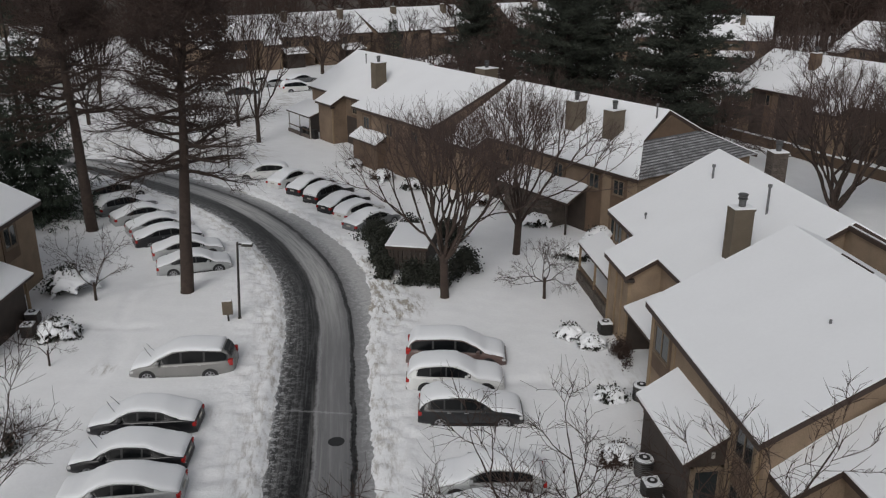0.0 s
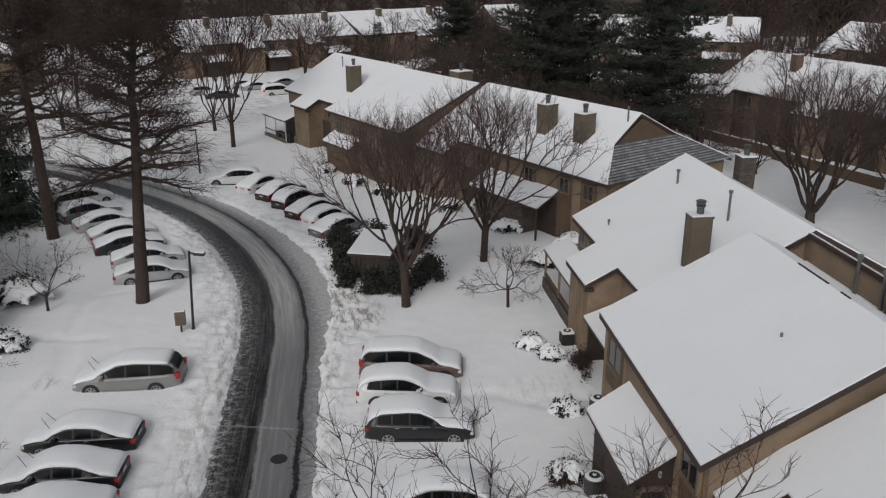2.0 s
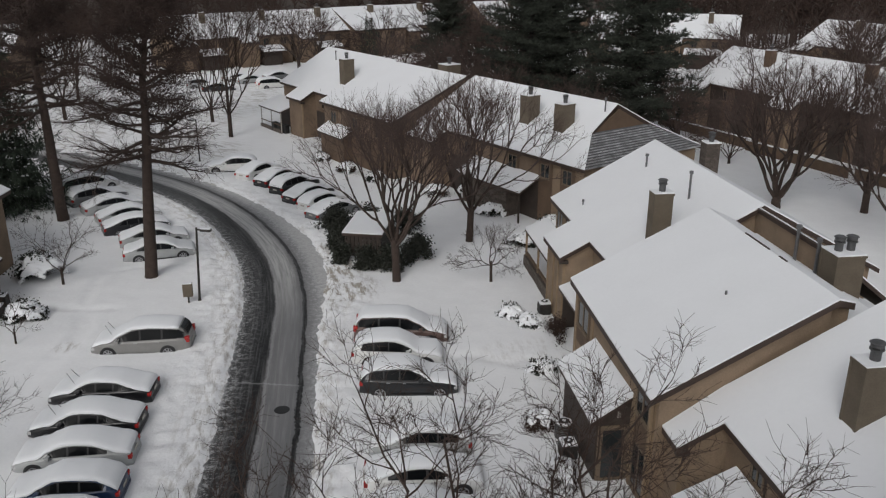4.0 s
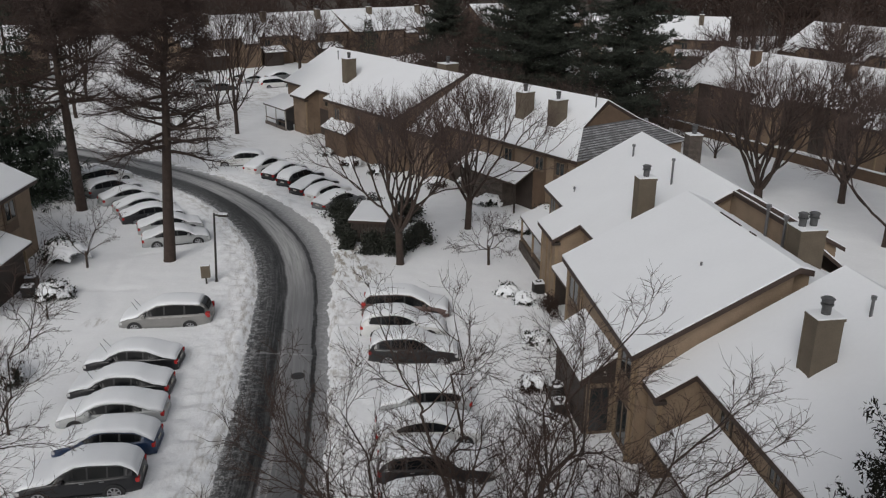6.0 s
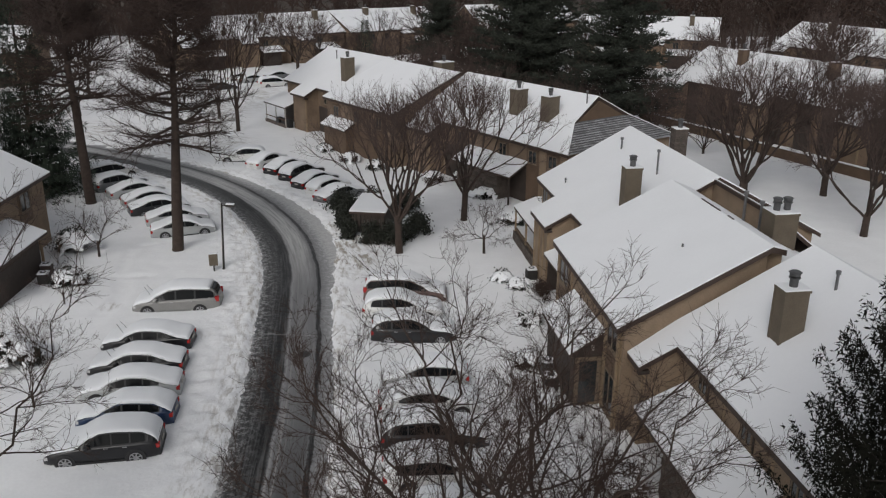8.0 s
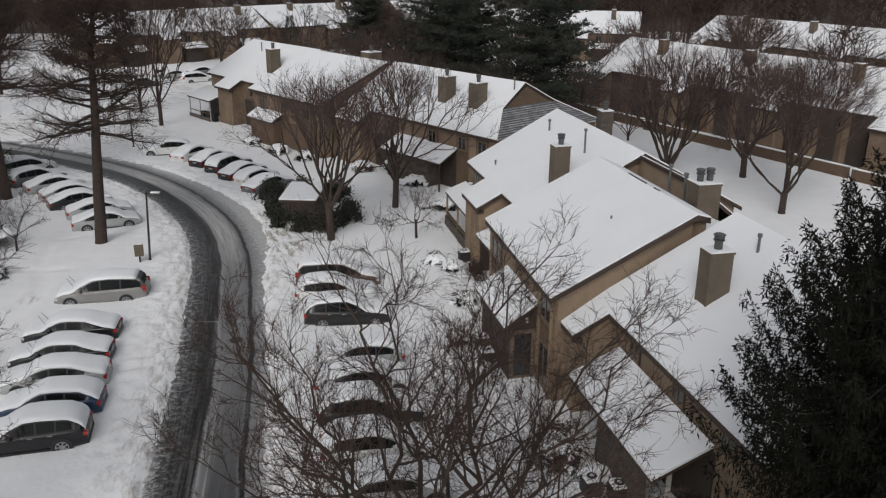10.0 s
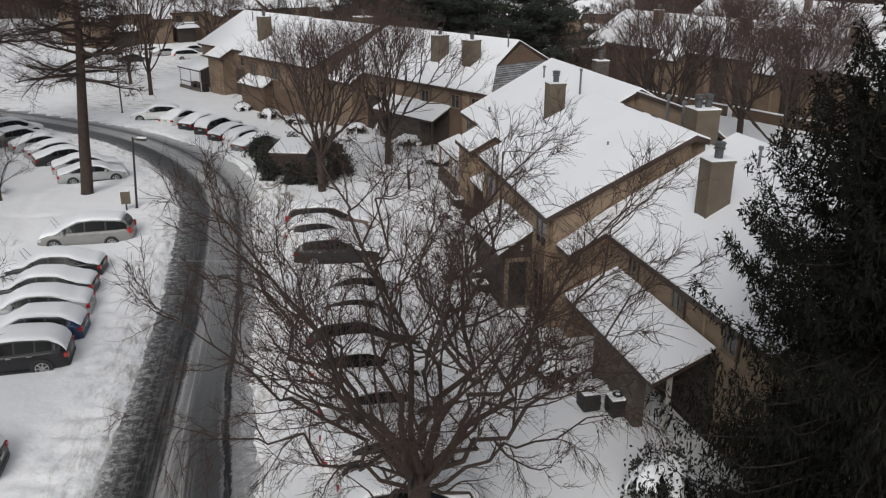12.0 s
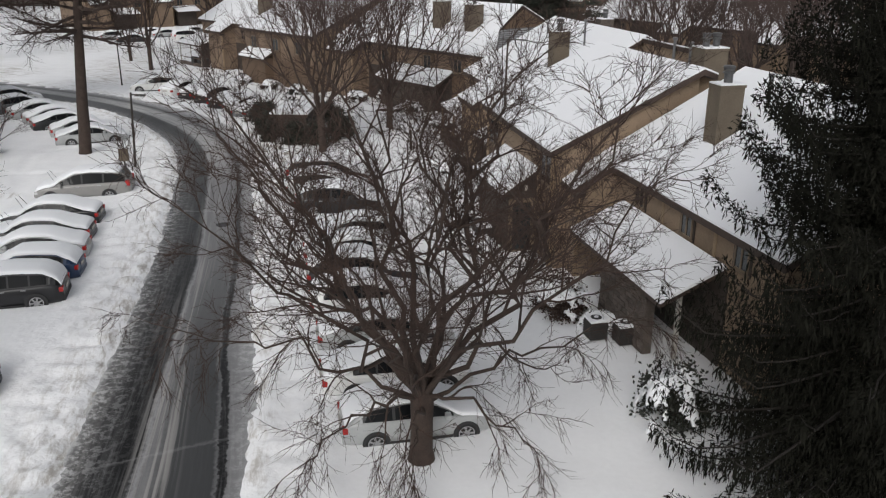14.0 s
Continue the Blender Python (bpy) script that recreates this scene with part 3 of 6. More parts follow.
def unit_tall(m, s0, s1, w0, z0, wr, zr, group="row houses", label=""):
    """A unit that stands forward, with a flatter, higher front roof."""
    h = thing("townhouse", m, label or "tan stucco townhouse whose snowy roof stands forward of the row", "house", group)
    SL = (zr - z0) / (wr - w0)
    f = lambda x, y: z0 + SL * (x - w0)
    roof_plane(h, [(w0, -s0), (wr, -s0), (wr, -s1), (w0, -s1)], f, 0.26)
    zt = lambda w: f(w, 0) - 0.27
    house_walls(h, s0 + 0.3, s1 - 0.35, w0 + 0.4, zt(w0 + 0.4), wr - 0.1, zt(wr - 0.1), wr + 8.0, 5.0)
    return h


H1 = pose(9.86, 47.67, 0, 0, 0, 6.8)
ROW1 = "row of houses beside the parking bays"
hb = unit_low(H1, 0.0, 14.0, 0.0, 5.2, (4.75, 8.35), group=ROW1)
add_chimney(hb, 2.45, -11.6, 5.6, 8.75, 0.95, 0.72)
add_chimney(hb, 10.2, -0.2, 4.5, 8.45, 0.9, 0.85, 1, M_STONE)
add_pipe(hb, 4.87, -3.16, 7.6, 8.68)
add_pipe(hb, 4.76, -9.64, 7.5, 9.33)
add_pipe(hb, 1.0, -3.6, 5.6, 6.15, 0.04)
add_shed_roof(hb, -1.8, 5.3, -1.15, 2.6, 0.4, 3.2)
add_shed_roof(hb, 8.3, 13.7, -1.55, 2.6, 0.35, 3.3)
part("porch_post", box(-1.4, -1.28, -12.9, -12.78, 0, 2.5), M_TANWOOD, hb)
part("corner_board", box(-1.36, -1.24, -5.05, -4.9, 0, 4.2), M_TANWOOD, hb)
part("corner_board", box(-1.36, -1.24, -7.2, -7.05, 0, 4.2), M_TANWOOD, hb)
# dark board on the bay's side: shade under the porch roof, put in as colour
part("porch_panel", box(-1.25, 0.3, -8.26, -8.16, 0, 2.7), M_BROWN, hb)
part("downspout", box(-1.40, -1.31, -6.3, -6.2, 0, 4.1), M_TANWOOD, hb)
# brown back sheet, its dark colour standing in for shade in the recess
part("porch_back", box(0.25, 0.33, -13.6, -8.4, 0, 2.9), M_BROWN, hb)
for s in (-1.6, 1.6, 4.6):
    part("porch_post", box(-1.1, -0.98, -s - 0.06, -s + 0.06, 0, 2.5), M_TANWOOD, hb)
part("porch_rail", box(-1.12, -0.96, -4.7, 1.7, 1.0, 1.1), M_PANEL, hb)
for k in range(16):
    part("baluster", box(-1.06, -1.02, -4.6 + k * 0.41, -4.56 + k * 0.41, 0.8, 1.0), M_PANEL, hb)
part("porch_wall", box(-1.15, -0.9, -4.8, 1.8, 0, 0.8), M_STONE, hb)
add_window(hb, "x", 0.35, -3.9, -2.6, 3.5, 4.8)
add_window(hb, "x", 0.35, -1.9, -0.6, 3.5, 4.8)

ha = thing("townhouse", H1, "tan stucco townhouse whose wide snowy roof stands forward of the row", "house", ROW1)
AF = lambda x, y: 5.4 + 0.425 * (x + 2.8)
AB = lambda x, y: AF(4.2, 0) - 0.35 * (x - 4.2)
roof_plane(ha, [(-2.65, -13.95), (4.2, -13.0), (4.2, -24.1), (-2.9, -25.0)], AF, 0.26)
roof_plane(ha, [(4.2, -13.0), (5.05, -13.9), (5.05, -23.8), (4.2, -24.1)], AB, 0.26)
part("wall", extruded([(-2.4, -14.3, 0), (-2.4, -14.3, AF(-2.4, 0) - 0.27), (4.2, -13.4, AF(4.2, 0) - 0.27), (4.9, -13.9, AB(4.9, 0) - 0.27), (4.9, -13.9, 0)], (0, -9.8, 0)), M_STUCCO, ha)
part("end_wall", extruded([(-2.4, -24.65, 0), (4.2, -23.75, 0), (4.2, -23.75, AF(4.2, 0) - 0.27), (-2.4, -24.65, AF(-2.4, 0) - 0.27)], (0, 0.8, 0)), M_STUCCO, ha)
part("clerestory_wall", box(6.35, 6.55, -20.1, -12.7, 6.0, 8.45), M_STUCCO, ha)
part("clerestory_trim", box(6.22, 6.40, -20.2, -12.6, 8.42, 8.62), M_FASCIA, ha)
roof_plane(ha, [(4.9, -14.0), (6.35, -14.0), (6.35, -24.9), (4.9, -24.9)], lambda x, y: 7.3, 0.2)
roof_plane(ha, [(6.3, -12.7), (11.6, -12.7), (11.6, -20.3), (6.3, -20.3)], lambda x, y: 8.62 - 0.78 * (x - 6.3), 0.2)
part("back_wall", box(6.6, 11.2, -24.2, -12.9, 0, 3.4), M_STUCCO, ha)
part("ridge_vent", box(4.17, 4.24, -19.0, -16.9, AF(4.2, 0) + 0.07, AF(4.2, 0) + 0.11), M_FASCIA, ha)
part("ridge_vent", box(4.17, 4.24, -20.4, -19.8, AF(4.2, 0) + 0.07, AF(4.2, 0) + 0.105), M_FASCIA, ha)
roof_plane(ha, [(6.35, -20.35), (10.5, -20.35), (10.5, -24.9), (6.35, -24.9)], lambda x, y: 7.28 - 0.5 * (x - 6.35), 0.2)
part("frieze_board", box(-2.47, -2.40, -24.6, -14.4, AF(-2.45, 0) - 0.66, AF(-2.45, 0) - 0.3), M_TANWOOD, ha)
part("porch_lamp", box(-2.95, -2.83, -22.2, -22.12, 2.95, 3.2, 0.02), M_WHITEPAINT, ha)
for x in (-3.62, -2.5):
    part("door_jamb", box(x - 0.06, x + 0.06, -22.2, -22.12, 0.1, 2.6), M_FRAME, ha)
part("door_head", box(-3.68, -2.44, -22.2, -22.12, 2.48, 2.6), M_FRAME, ha)
add_chimney(ha, 6.45, -20.6, 5.5, 8.75, 1.2, 1.15, 2)
add_pipe(ha, 6.12, -17.8, 7.2, 9.05, 0.075)
add_pipe(ha, 6.12, -19.4, 7.2, 9.0, 0.075)
add_pipe(ha, 1.6, -20.8, 6.9, 7.5, 0.03)
add_shed_roof(ha, 17.35, 22.3, -4.05, 2.85, -2.2, 4.05)
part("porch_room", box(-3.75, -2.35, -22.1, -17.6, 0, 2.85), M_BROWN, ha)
part("porch_gable", extruded([(-3.9, -22.12, 2.65), (-2.35, -22.12, 2.65), (-2.35, -22.12, 3.75)], (0, 0.15, 0)), M_BROWN, ha)
add_window(ha, "y", -22.12, -3.55, -2.56, 0.15, 2.47, -1, mullion=False)
part("downspout", box(-2.62, -2.5, -24.45, -24.33, 0, 5.2), M_TANWOOD, ha)
for s in (14.5, 16.9, 22.5, 24.3):
    part("pilaster", box(-2.46, -2.38, -s - 0.14, -s + 0.14, 0, 5.1), M_TANWOOD, ha)
part("wall_panel", box(-2.44, -2.385, -16.7, -14.7, 2.7, 5.0), M_PANEL, ha)
part("wall_panel", box(-2.44, -2.385, -24.1, -22.7, 0.1, 5.0), M_PANEL, ha)
add_window(ha, "x", -2.44, -16.5, -14.9, 3.6, 4.9)
add_window(ha, "x", -2.44, -24.05, -22.75, 3.6, 4.9)
add_window(ha, "x", -2.44, -24.05, -22.75, 0.4, 2.4)

hc = unit_low(H1, 24.3, 37.5, -0.6, 4.88, (24.32, 26.0), group=ROW1)
add_chimney(hc, 2.42, -28.75, 5.0, 8.4, 0.98, 0.78)
add_pipe(hc, 4.85, -27.8, 7.4, 8.68)
add_shed_roof(hc, 26.8, 34.4, -2.6, 2.6, -0.4, 3.6)
part("porch_wall", box(-2.3, -2.0, -33.0, -29.3, 0, 2.5), M_STONE, hc)
part("porch_post", box(-1.5, -1.36, -33.6, -33.46, 0, 2.9), M_WHITEPAINT, hc)
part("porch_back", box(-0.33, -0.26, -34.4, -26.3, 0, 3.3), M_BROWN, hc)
for s in (28.0, 31.6, 35.0):
    add_window(hc, "x", -0.3, -s - 0.4, -s + 0.4, 3.76, 4.68)
    part("wall_panel", box(-0.3, -0.26, -s - 0.5, -s + 0.5, 3.66, 4.75), M_BROWN, hc)
    part("trim_board", box(-0.29, -0.255, -s - 1.85, -s - 1.7, 3.6, 4.75), M_TANWOOD, hc)

H2 = pose(-15.3, 95.1, 0, 0, 0, 35.1)
ROW2 = "second row of houses along the bend"
g = unit_low(H2, 0.0, 15.0, 0.0, 5.2, (4.75, 8.35), group=ROW2)
add_chimney(g, 2.4, -11.7, 5.6, 8.75)
add_pipe(g, 4.8, -5, 7.6, 8.9)
add_shed_roof(g, -1.0, 4.7, -2.4, 2.6, 0.4, 3.5)
for s in (-0.7, 2.0, 4.5):
    part("porch_post", box(-2.28, -2.18, -s - 0.05, -s + 0.05, 0, 2.6), M_WHITEPAINT, g)
part("porch_rail", box(-2.28, -2.16, -4.5, 0.9, 0.98, 1.05), M_PANEL, g)
part("porch_wall", box(-2.3, -2.1, -4.5, 1.0, 0, 0.5), M_STONE, g)
part("porch_back", box(0.28, 0.34, -4.6, 0.9, 0, 3.3), M_BROWN, g)
g = unit_tall(H2, 15.0, 28.5, -2.8, 5.4, 5.5, 8.8, group=ROW2)
add_chimney(g, 6.4, -24.6, 5.5, 9.3, 1.6, 1.4)
g = unit_low(H2, 28.4, 46.3, 0.0, 5.2, (29.0, 33.0), group=ROW2)
add_chimney(g, 3.2, -44.0, 6.0, 8.7)
add_chimney(g, 3.2, -40.0, 6.0, 8.8)
add_pipe(g, 5.5, -46.0, 7.6, 9.3)


# the second row's end: a small gable over a shingled skirt, swept nearly bare
FRONT2 = lambda x, y: 5.2 + 0.539 * x
roof_plane(g, [(0, -46.3), (6.55, -46.3), (3.3, -46.9), (0, -49.6)], FRONT2)
roof_plane(g, [(13.1, -46.3), (6.55, -46.3), (9.8, -46.9), (13.1, -49.6)], lambda x, y: 5.2 + 0.539 * (13.1 - x))
part("gable_wall", extruded([(3.3, -46.75, 6.7), (9.8, -46.75, 6.7), (6.55, -46.55, 8.4)], (0, 0.12, 0)), M_PANEL, g)
part("end_wall", box(0.35, 12.75, -49.2, -46.0, 0, 5.0), M_STUCCO, g)
for k in range(26):
    a, b = k / 26, (k + 1.25) / 26
    pts = []
    for q in (a, b):
        y, z = -49.6 + q * 2.8, 5.2 + q * 1.72
        pts.append(((3.3 * q, y, z), (13.1 - 3.3 * q, y, z)))
    (p0, p1), (p3, p2) = pts
    part("shingle_course", extruded([p0, p1, p2, p3], (0, 0, 0.03)), M_SHINGLESNOW if k % 2 == 0 else M_SHINGLE, g)
add_shed_roof(g, 36.6, 44.6, -1.7, 2.6, 0.4, 3.6)
part("porch_wall", box(-1.2, 0.3, -42.5, -36.9, 0, 2.7), M_STONE, g)
part("porch_post", box(-1.55, -1.43, -44.4, -44.28, 0, 2.6), M_BROWN, g)
part("porch_back", box(0.28, 0.33, -44.5, -42.5, 0, 3.2), M_BROWN, g)
for s in (35.6, 41.4, 45.2, 47.6):
    part("wall_panel", box(0.3, 0.34, -s - 0.75, -s + 0.75, 0.1 if s > 45 else 3.6, 5.0), M_PANEL, g)
    add_window(g, "x", 0.3, -s - 0.5, -s + 0.5, 3.6, 4.7)
add_window(g, "x", 0.3, -48.1, -47.1, 0.6, 2.4)


def dress_front(h, s0, s1, w, step=3.6, low=True):
    """Brown panels and windows along a plain front."""
    s = s0 + step / 2
    while s < s1 - 0.8:
        part("wall_panel", box(w - 0.05, w + 0.01, -s - 0.8, -s + 0.8, 0.1 if low else 3.0, 4.9), M_PANEL, h)
        add_window(h, "x", w - 0.05, -s - 0.55, -s + 0.55, 3.5, 4.7)
        s += step


h2 = [o for o in scene.objects if o.parent is None and o.get("group") == ROW2]
dress_front(h2[0], 8.4, 15.0, 0.35)
part("cladding", box(0.27, 0.36, -14.8, -8.4, 0, 3.1), M_BROWN, h2[0])
part("cladding", box(-2.5, -2.37, -28.0, -21.0, 0, 2.7), M_PANEL, h2[1])
part("cladding", box(0.25, 0.36, -36.8, -33.2, 0, 3.2), M_BROWN, h2[2])
add_shed_roof(h2[1], 16.0, 21.0, -3.7, 2.7, -2.3, 3.5)
part("porch_room", box(-3.4, -2.4, -20.8, -16.2, 0, 2.75), M_PANEL, h2[1])
dress_front(h2[1], 15.2, 28.3, -2.4, 4.2)


def plain_row(m, units, group, chims=True, porches=True):
    """A row of units far off; each: (kind, s0, s1)."""
    out = []
    for kind, s0, s1 in units:
        if kind == "low":
            h = unit_low(m, s0, s1, 0.0, 5.2, (s0 + 0.4, s0 + 3.8), group=group, label="distant tan townhouse with a snowy roof and brown panels")
            dress_front(h, s0 + 4.0, s1, 0.35, 3.4)
            if porches:
                add_shed_roof(h, s0 + 4.2, s1 - 2.5, -1.9, 2.6, 0.4, 3.4)
            if porches:
                part("porch_back", box(-1.2, 0.2, -(s1 - 3), -(s0 + 4.6), 0, 2.5), M_BROWN, h)
        else:
            h = unit_tall(m, s0, s1, -2.0, 5.2, 6.5, 8.8, group=group, label="distant tan townhouse standing forward of its row")
            dress_front(h, s0, s1, -1.6, 3.4)
            roof_plane(h, [(6.5, -s0), (13.0, -s0), (13.0, -s1), (6.5, -s1)], lambda x, y: 8.8 - 0.5 * (x - 6.5))
        if chims:
            add_chimney(h, 4.4, -(s0 + s1) / 2 - 1.5, 6.3, 9.1, 1.0, 0.8, mat=M_PANEL if group == ROW5 else None)
        out.append(h)
    return out


ROW3, ROW4, ROW5, ROW6 = "far row behind the side road", "far row beyond the trees", "row behind the back lawn", "rows in the distance"
plain_row(pose(-40.2, 137.9, 0, 0, 0, 125.4), [("low", 0, 11.0), ("low", 11.0, 22.0)], ROW3)
plain_row(pose(-22.5, 150.5, 0, 0, 0, 127.0), [("low", 0.5, 12.0), ("tall", 12.0, 24.0), ("low", 24.0, 36.0)], ROW4)
back_row = plain_row(pose(33.0, 97.2, 0, 0, 0, 25.5), [("low", 0, 13.0), ("low", 13.0, 26.0), ("low", 26.0, 39.0), ("low", 39.0, 52.0)], ROW5, porches=False)
for h, s0 in zip(back_row, (0, 13.0, 26.0, 39.0)):
    # brown panels, flat on the wall; the recesses' deep shade is in their colour
    for s in (s0 + 4.6, s0 + 8.4, s0 + 11.6):
        part("cladding", box(0.22, 0.36, -s - 0.95, -s + 0.95, 0, 4.95), M_BROWN, h, "brown timber front, coloured darker for the shade of its recess")
plain_row(pose(62, 136, 0, 0, 0, 25.5), [("low", 0, 13.0), ("low", 13.0, 26.0), ("low", 26.0, 39.0)], ROW6)
plain_row(pose(30, 150, 0, 0, 0, 70), [("low", 0, 13.0), ("low", 13.0, 26.0)], ROW6)
plain_row(pose(14, 176, 0, 0, 0, 115), [("low", 0, 13.0), ("low", 13.0, 26.0)], ROW6)
plain_row(pose(-85, 120, 0, 0, 0, 95), [("low", 0, 13.0), ("low", 13.0, 26.0)], ROW6)

# the house across the road, facing it
HL = pose(-25.0, 49.7, 0, 0, 0, 180)
hl = thing("townhouse", HL, "tan stucco townhouse with a snowy roof and a stone-faced porch", "house")
LF = lambda x, y: 5.2 + 0.5 * x
roof_plane(hl, [(0, 0), (6.5, 0), (6.5, 14), (0, 14)], LF)
roof_plane(hl, [(6.5, 0), (13, 0), (13, 14), (6.5, 14)], lambda x, y: 8.45 - 0.5 * (x - 6.5))
part("wall", extruded([(0.5, 0.35, 0), (0.5, 0.35, 5.2), (6.5, 0.35, 8.2), (12.5, 0.35, 5.2), (12.5, 0.35, 0)], (0, 13.3, 0)), M_STUCCO, hl)
roof_plane(hl, [(-1.9, 6.0), (0.6, 6.0), (0.6, 13.5), (-1.9, 13.5)], lambda x, y: 2.7 + 0.4 * (x + 1.9), 0.14)
part("porch_room", box(-1.5, 0.45, 6.6, 13.3, 0, 2.7), M_BROWN, hl)
part("porch_post", box(-1.6, -1.46, 6.3, 6.44, 0, 2.65), M_TANWOOD, hl)
part("wall_panel", box(0.44, 0.5, 2.6, 4.4, 2.6, 5.1), M_PANEL, hl)
add_window(hl, "x", 0.45, 2.8, 4.2, 3.4, 4.7)
add_window(hl, "x", 0.45, 8.0, 9.4, 4.0, 5.0)


# ---- stone facing: separate stones on the porch walls ----
def face_with_stones(wall, x, y0, y1, z0, z1, seed, across=False, size=1.0):
    """Separate stones over a face at x from y0 to y1, or, across, over a face at y = x that runs along x."""
    rng = random.Random(seed)
    shapes = []
    for k in range(5):
        bm = box(-0.05, 0.0, -0.5, 0.5, -0.5, 0.5)
        for v in bm.verts:
            v.co += Vector((0, rng.uniform(-0.08, 0.08), rng.uniform(-0.08, 0.08)))
        me = bpy.data.meshes.new("stone")
        bm.to_mesh(me)
        bm.free()
        me.materials.append(M_STONE)
        shapes.append(me)
    z = z0
    while z < z1 - 0.1:
        hgt = rng.uniform(0.16, 0.26) * size
        y = y0
        while y < y1 - 0.15:
            w = min(rng.uniform(0.25, 0.5) * size, y1 - y)
            s = new("stone", rng.choice(shapes))
            s.parent = wall
            s.location = (y + w / 2, x, z + hgt / 2) if across else (x, y + w / 2, z + hgt / 2)
            s.rotation_euler = (0, 0, radians(90) if across else 0)
            s.scale = (rng.uniform(0.7, 1.3), w - 0.04, hgt - 0.03)
            y += w
        z += hgt


# ---- plants ----
def pick(d, ang, az):
    """A direction at ang degrees from d, turned by az round it."""
    o = d.orthogonal().normalized()
    p = d.cross(o)
    a = radians(ang)
    return (d * math.cos(a) + (o * math.cos(az) + p * math.sin(az)) * math.sin(a)).normalized()


def dress_tree(name, m, big, fine, label, bark, twig, group="", leaves=None, category="tree"):
    t = thing(name, m, label, category, group)
    raw("trunk", *big[:2], bark, t, smooth=True)
    raw("crown", *fine[:2], twig, t)
    if leaves:
        raw("leaves", *leaves, M_OAKLEAF, t, "withered brown leaves still hanging")
    return t


def fork(rng, big, fine, p, d, length, r, depth, spec):
    """A limb that bends, then divides in two or three, down to the twigs."""
    n = 4 if r > 0.03 else 3
    pts, rads = [p.copy()], [r]
    for i in range(n):
        wig = spec["bend"]
        d = (d + Vector((rng.gauss(0, wig), rng.gauss(0, wig), rng.gauss(0, wig) + spec["up"]))).normalized()
        p = p + d * length / n
        pts.append(p.copy())
        rads.append(r * (1 - 0.22 * (i + 1) / n))
    V, F = (big if r > spec["fine"] else fine)[:2]
    tube(V, F, pts, rads, 9 if r > 0.12 else 6 if r > 0.04 else 4 if r > 0.015 else 3)
    if r < spec["shoots"]:
        for k in range(spec["side"]):
            i = rng.randrange(n)
            twiglet(rng, fine, pts[i].lerp(pts[i + 1], rng.random()), pick(d, rng.uniform(35, 70), rng.uniform(0, 6.28)), spec["twig"] * rng.uniform(0.5, 1.0), spec)
    if depth <= 0:
        for k in range(spec["tips"]):
            twiglet(rng, fine, p, pick(d, rng.uniform(5, 45), rng.uniform(0, 6.28)), spec["twig"] * rng.uniform(0.7, 1.3), spec)
        return
    az = rng.uniform(0, 6.28)
    kids = 3 if rng.random() < spec["three"] else 2
    for k in range(kids):
        main = k == 0
        nd = pick(d, (rng.uniform(10, 24) if main else rng.uniform(24, 46)) * spec["spread"], az + k * 6.283 / kids + rng.uniform(-0.5, 0.5))
        if nd.z < spec["floor"]:
            nd = Vector((nd.x, nd.y, spec["floor"] + 0.25 * rng.random())).normalized()
        fork(rng, big, fine, p, nd, length * rng.uniform(0.76, 0.98), r * 0.78 * (rng.uniform(0.92, 1.02) if main else rng.uniform(0.74, 0.92)), depth - 1, spec)


def twiglet(rng, fine, p, d, length, spec):
    V, F = fine[:2]
    q = p + d * length * 0.5 + Vector((rng.gauss(0, 0.05), rng.gauss(0, 0.05), rng.gauss(0, 0.05) + spec["sag"])) * length
    e = q + (d + Vector((rng.gauss(0, 0.38), rng.gauss(0, 0.38), rng.gauss(0, 0.3) + spec["sag"]))).normalized() * length * 0.5
    w = spec["thick"]
    tube(V, F, [p, q, e], [w, w * 0.8, w * 0.45], 3)
    for k in range(spec["spurs"]):
        a = p.lerp(q, rng.uniform(0.3, 1.0))
        tube(V, F, [a, a + pick(d, rng.uniform(30, 60), rng.uniform(0, 6.28)) * length * rng.uniform(0.25, 0.5)], [w * 0.8, w * 0.4], 3)


FORKED = dict(bend=0.10, up=0.02, fine=0.045, shoots=0.05, side=2, tips=3, twig=0.75, three=0.18, floor=-0.15, sag=0.0, thick=0.008, spurs=1, spread=1.0)


def vase_tree(name, m, seed, trunk_h, trunk_r, stems, lo, hi, length, depth, label, spec=FORKED, twig=None, group=""):
    """Stems spread from a short trunk and divide again and again; lo, hi: degrees from the upright."""
    rng = random.Random(seed)
    big, fine = ([], []), ([], [])
    lean = Vector((rng.uniform(-0.04, 0.04), rng.uniform(-0.04, 0.04), 1)).normalized()
    flare = [Vector((0, 0, -0.3)), Vector((0, 0, 0.12)), lean * trunk_h * 0.5, lean * trunk_h, lean * (trunk_h + 0.3)]
    tube(*big, flare, [trunk_r * 1.3, trunk_r * 1.1, trunk_r, trunk_r * 1.02, trunk_r * 0.7], 12)
    for k in range(stems):
        az = 2.399 * k + rng.uniform(-0.25, 0.25)
        tilt = lo + (hi - lo) * (k + 0.5) / stems
        d = pick(Vector((0, 0, 1)), tilt, az)
        start = lean * (trunk_h * rng.uniform(0.84, 1.04)) + d * trunk_r * 0.25
        size = length * rng.uniform(0.92, 1.08) * (1.06 - 0.28 * tilt / 90)
        fork(rng, big, fine, start, d, size, trunk_r * (0.50 - 0.16 * tilt / 90) * rng.uniform(0.9, 1.1), depth, spec)
    return dress_tree(name, m, big, fine, label, M_BARK, twig or M_TWIG, group)


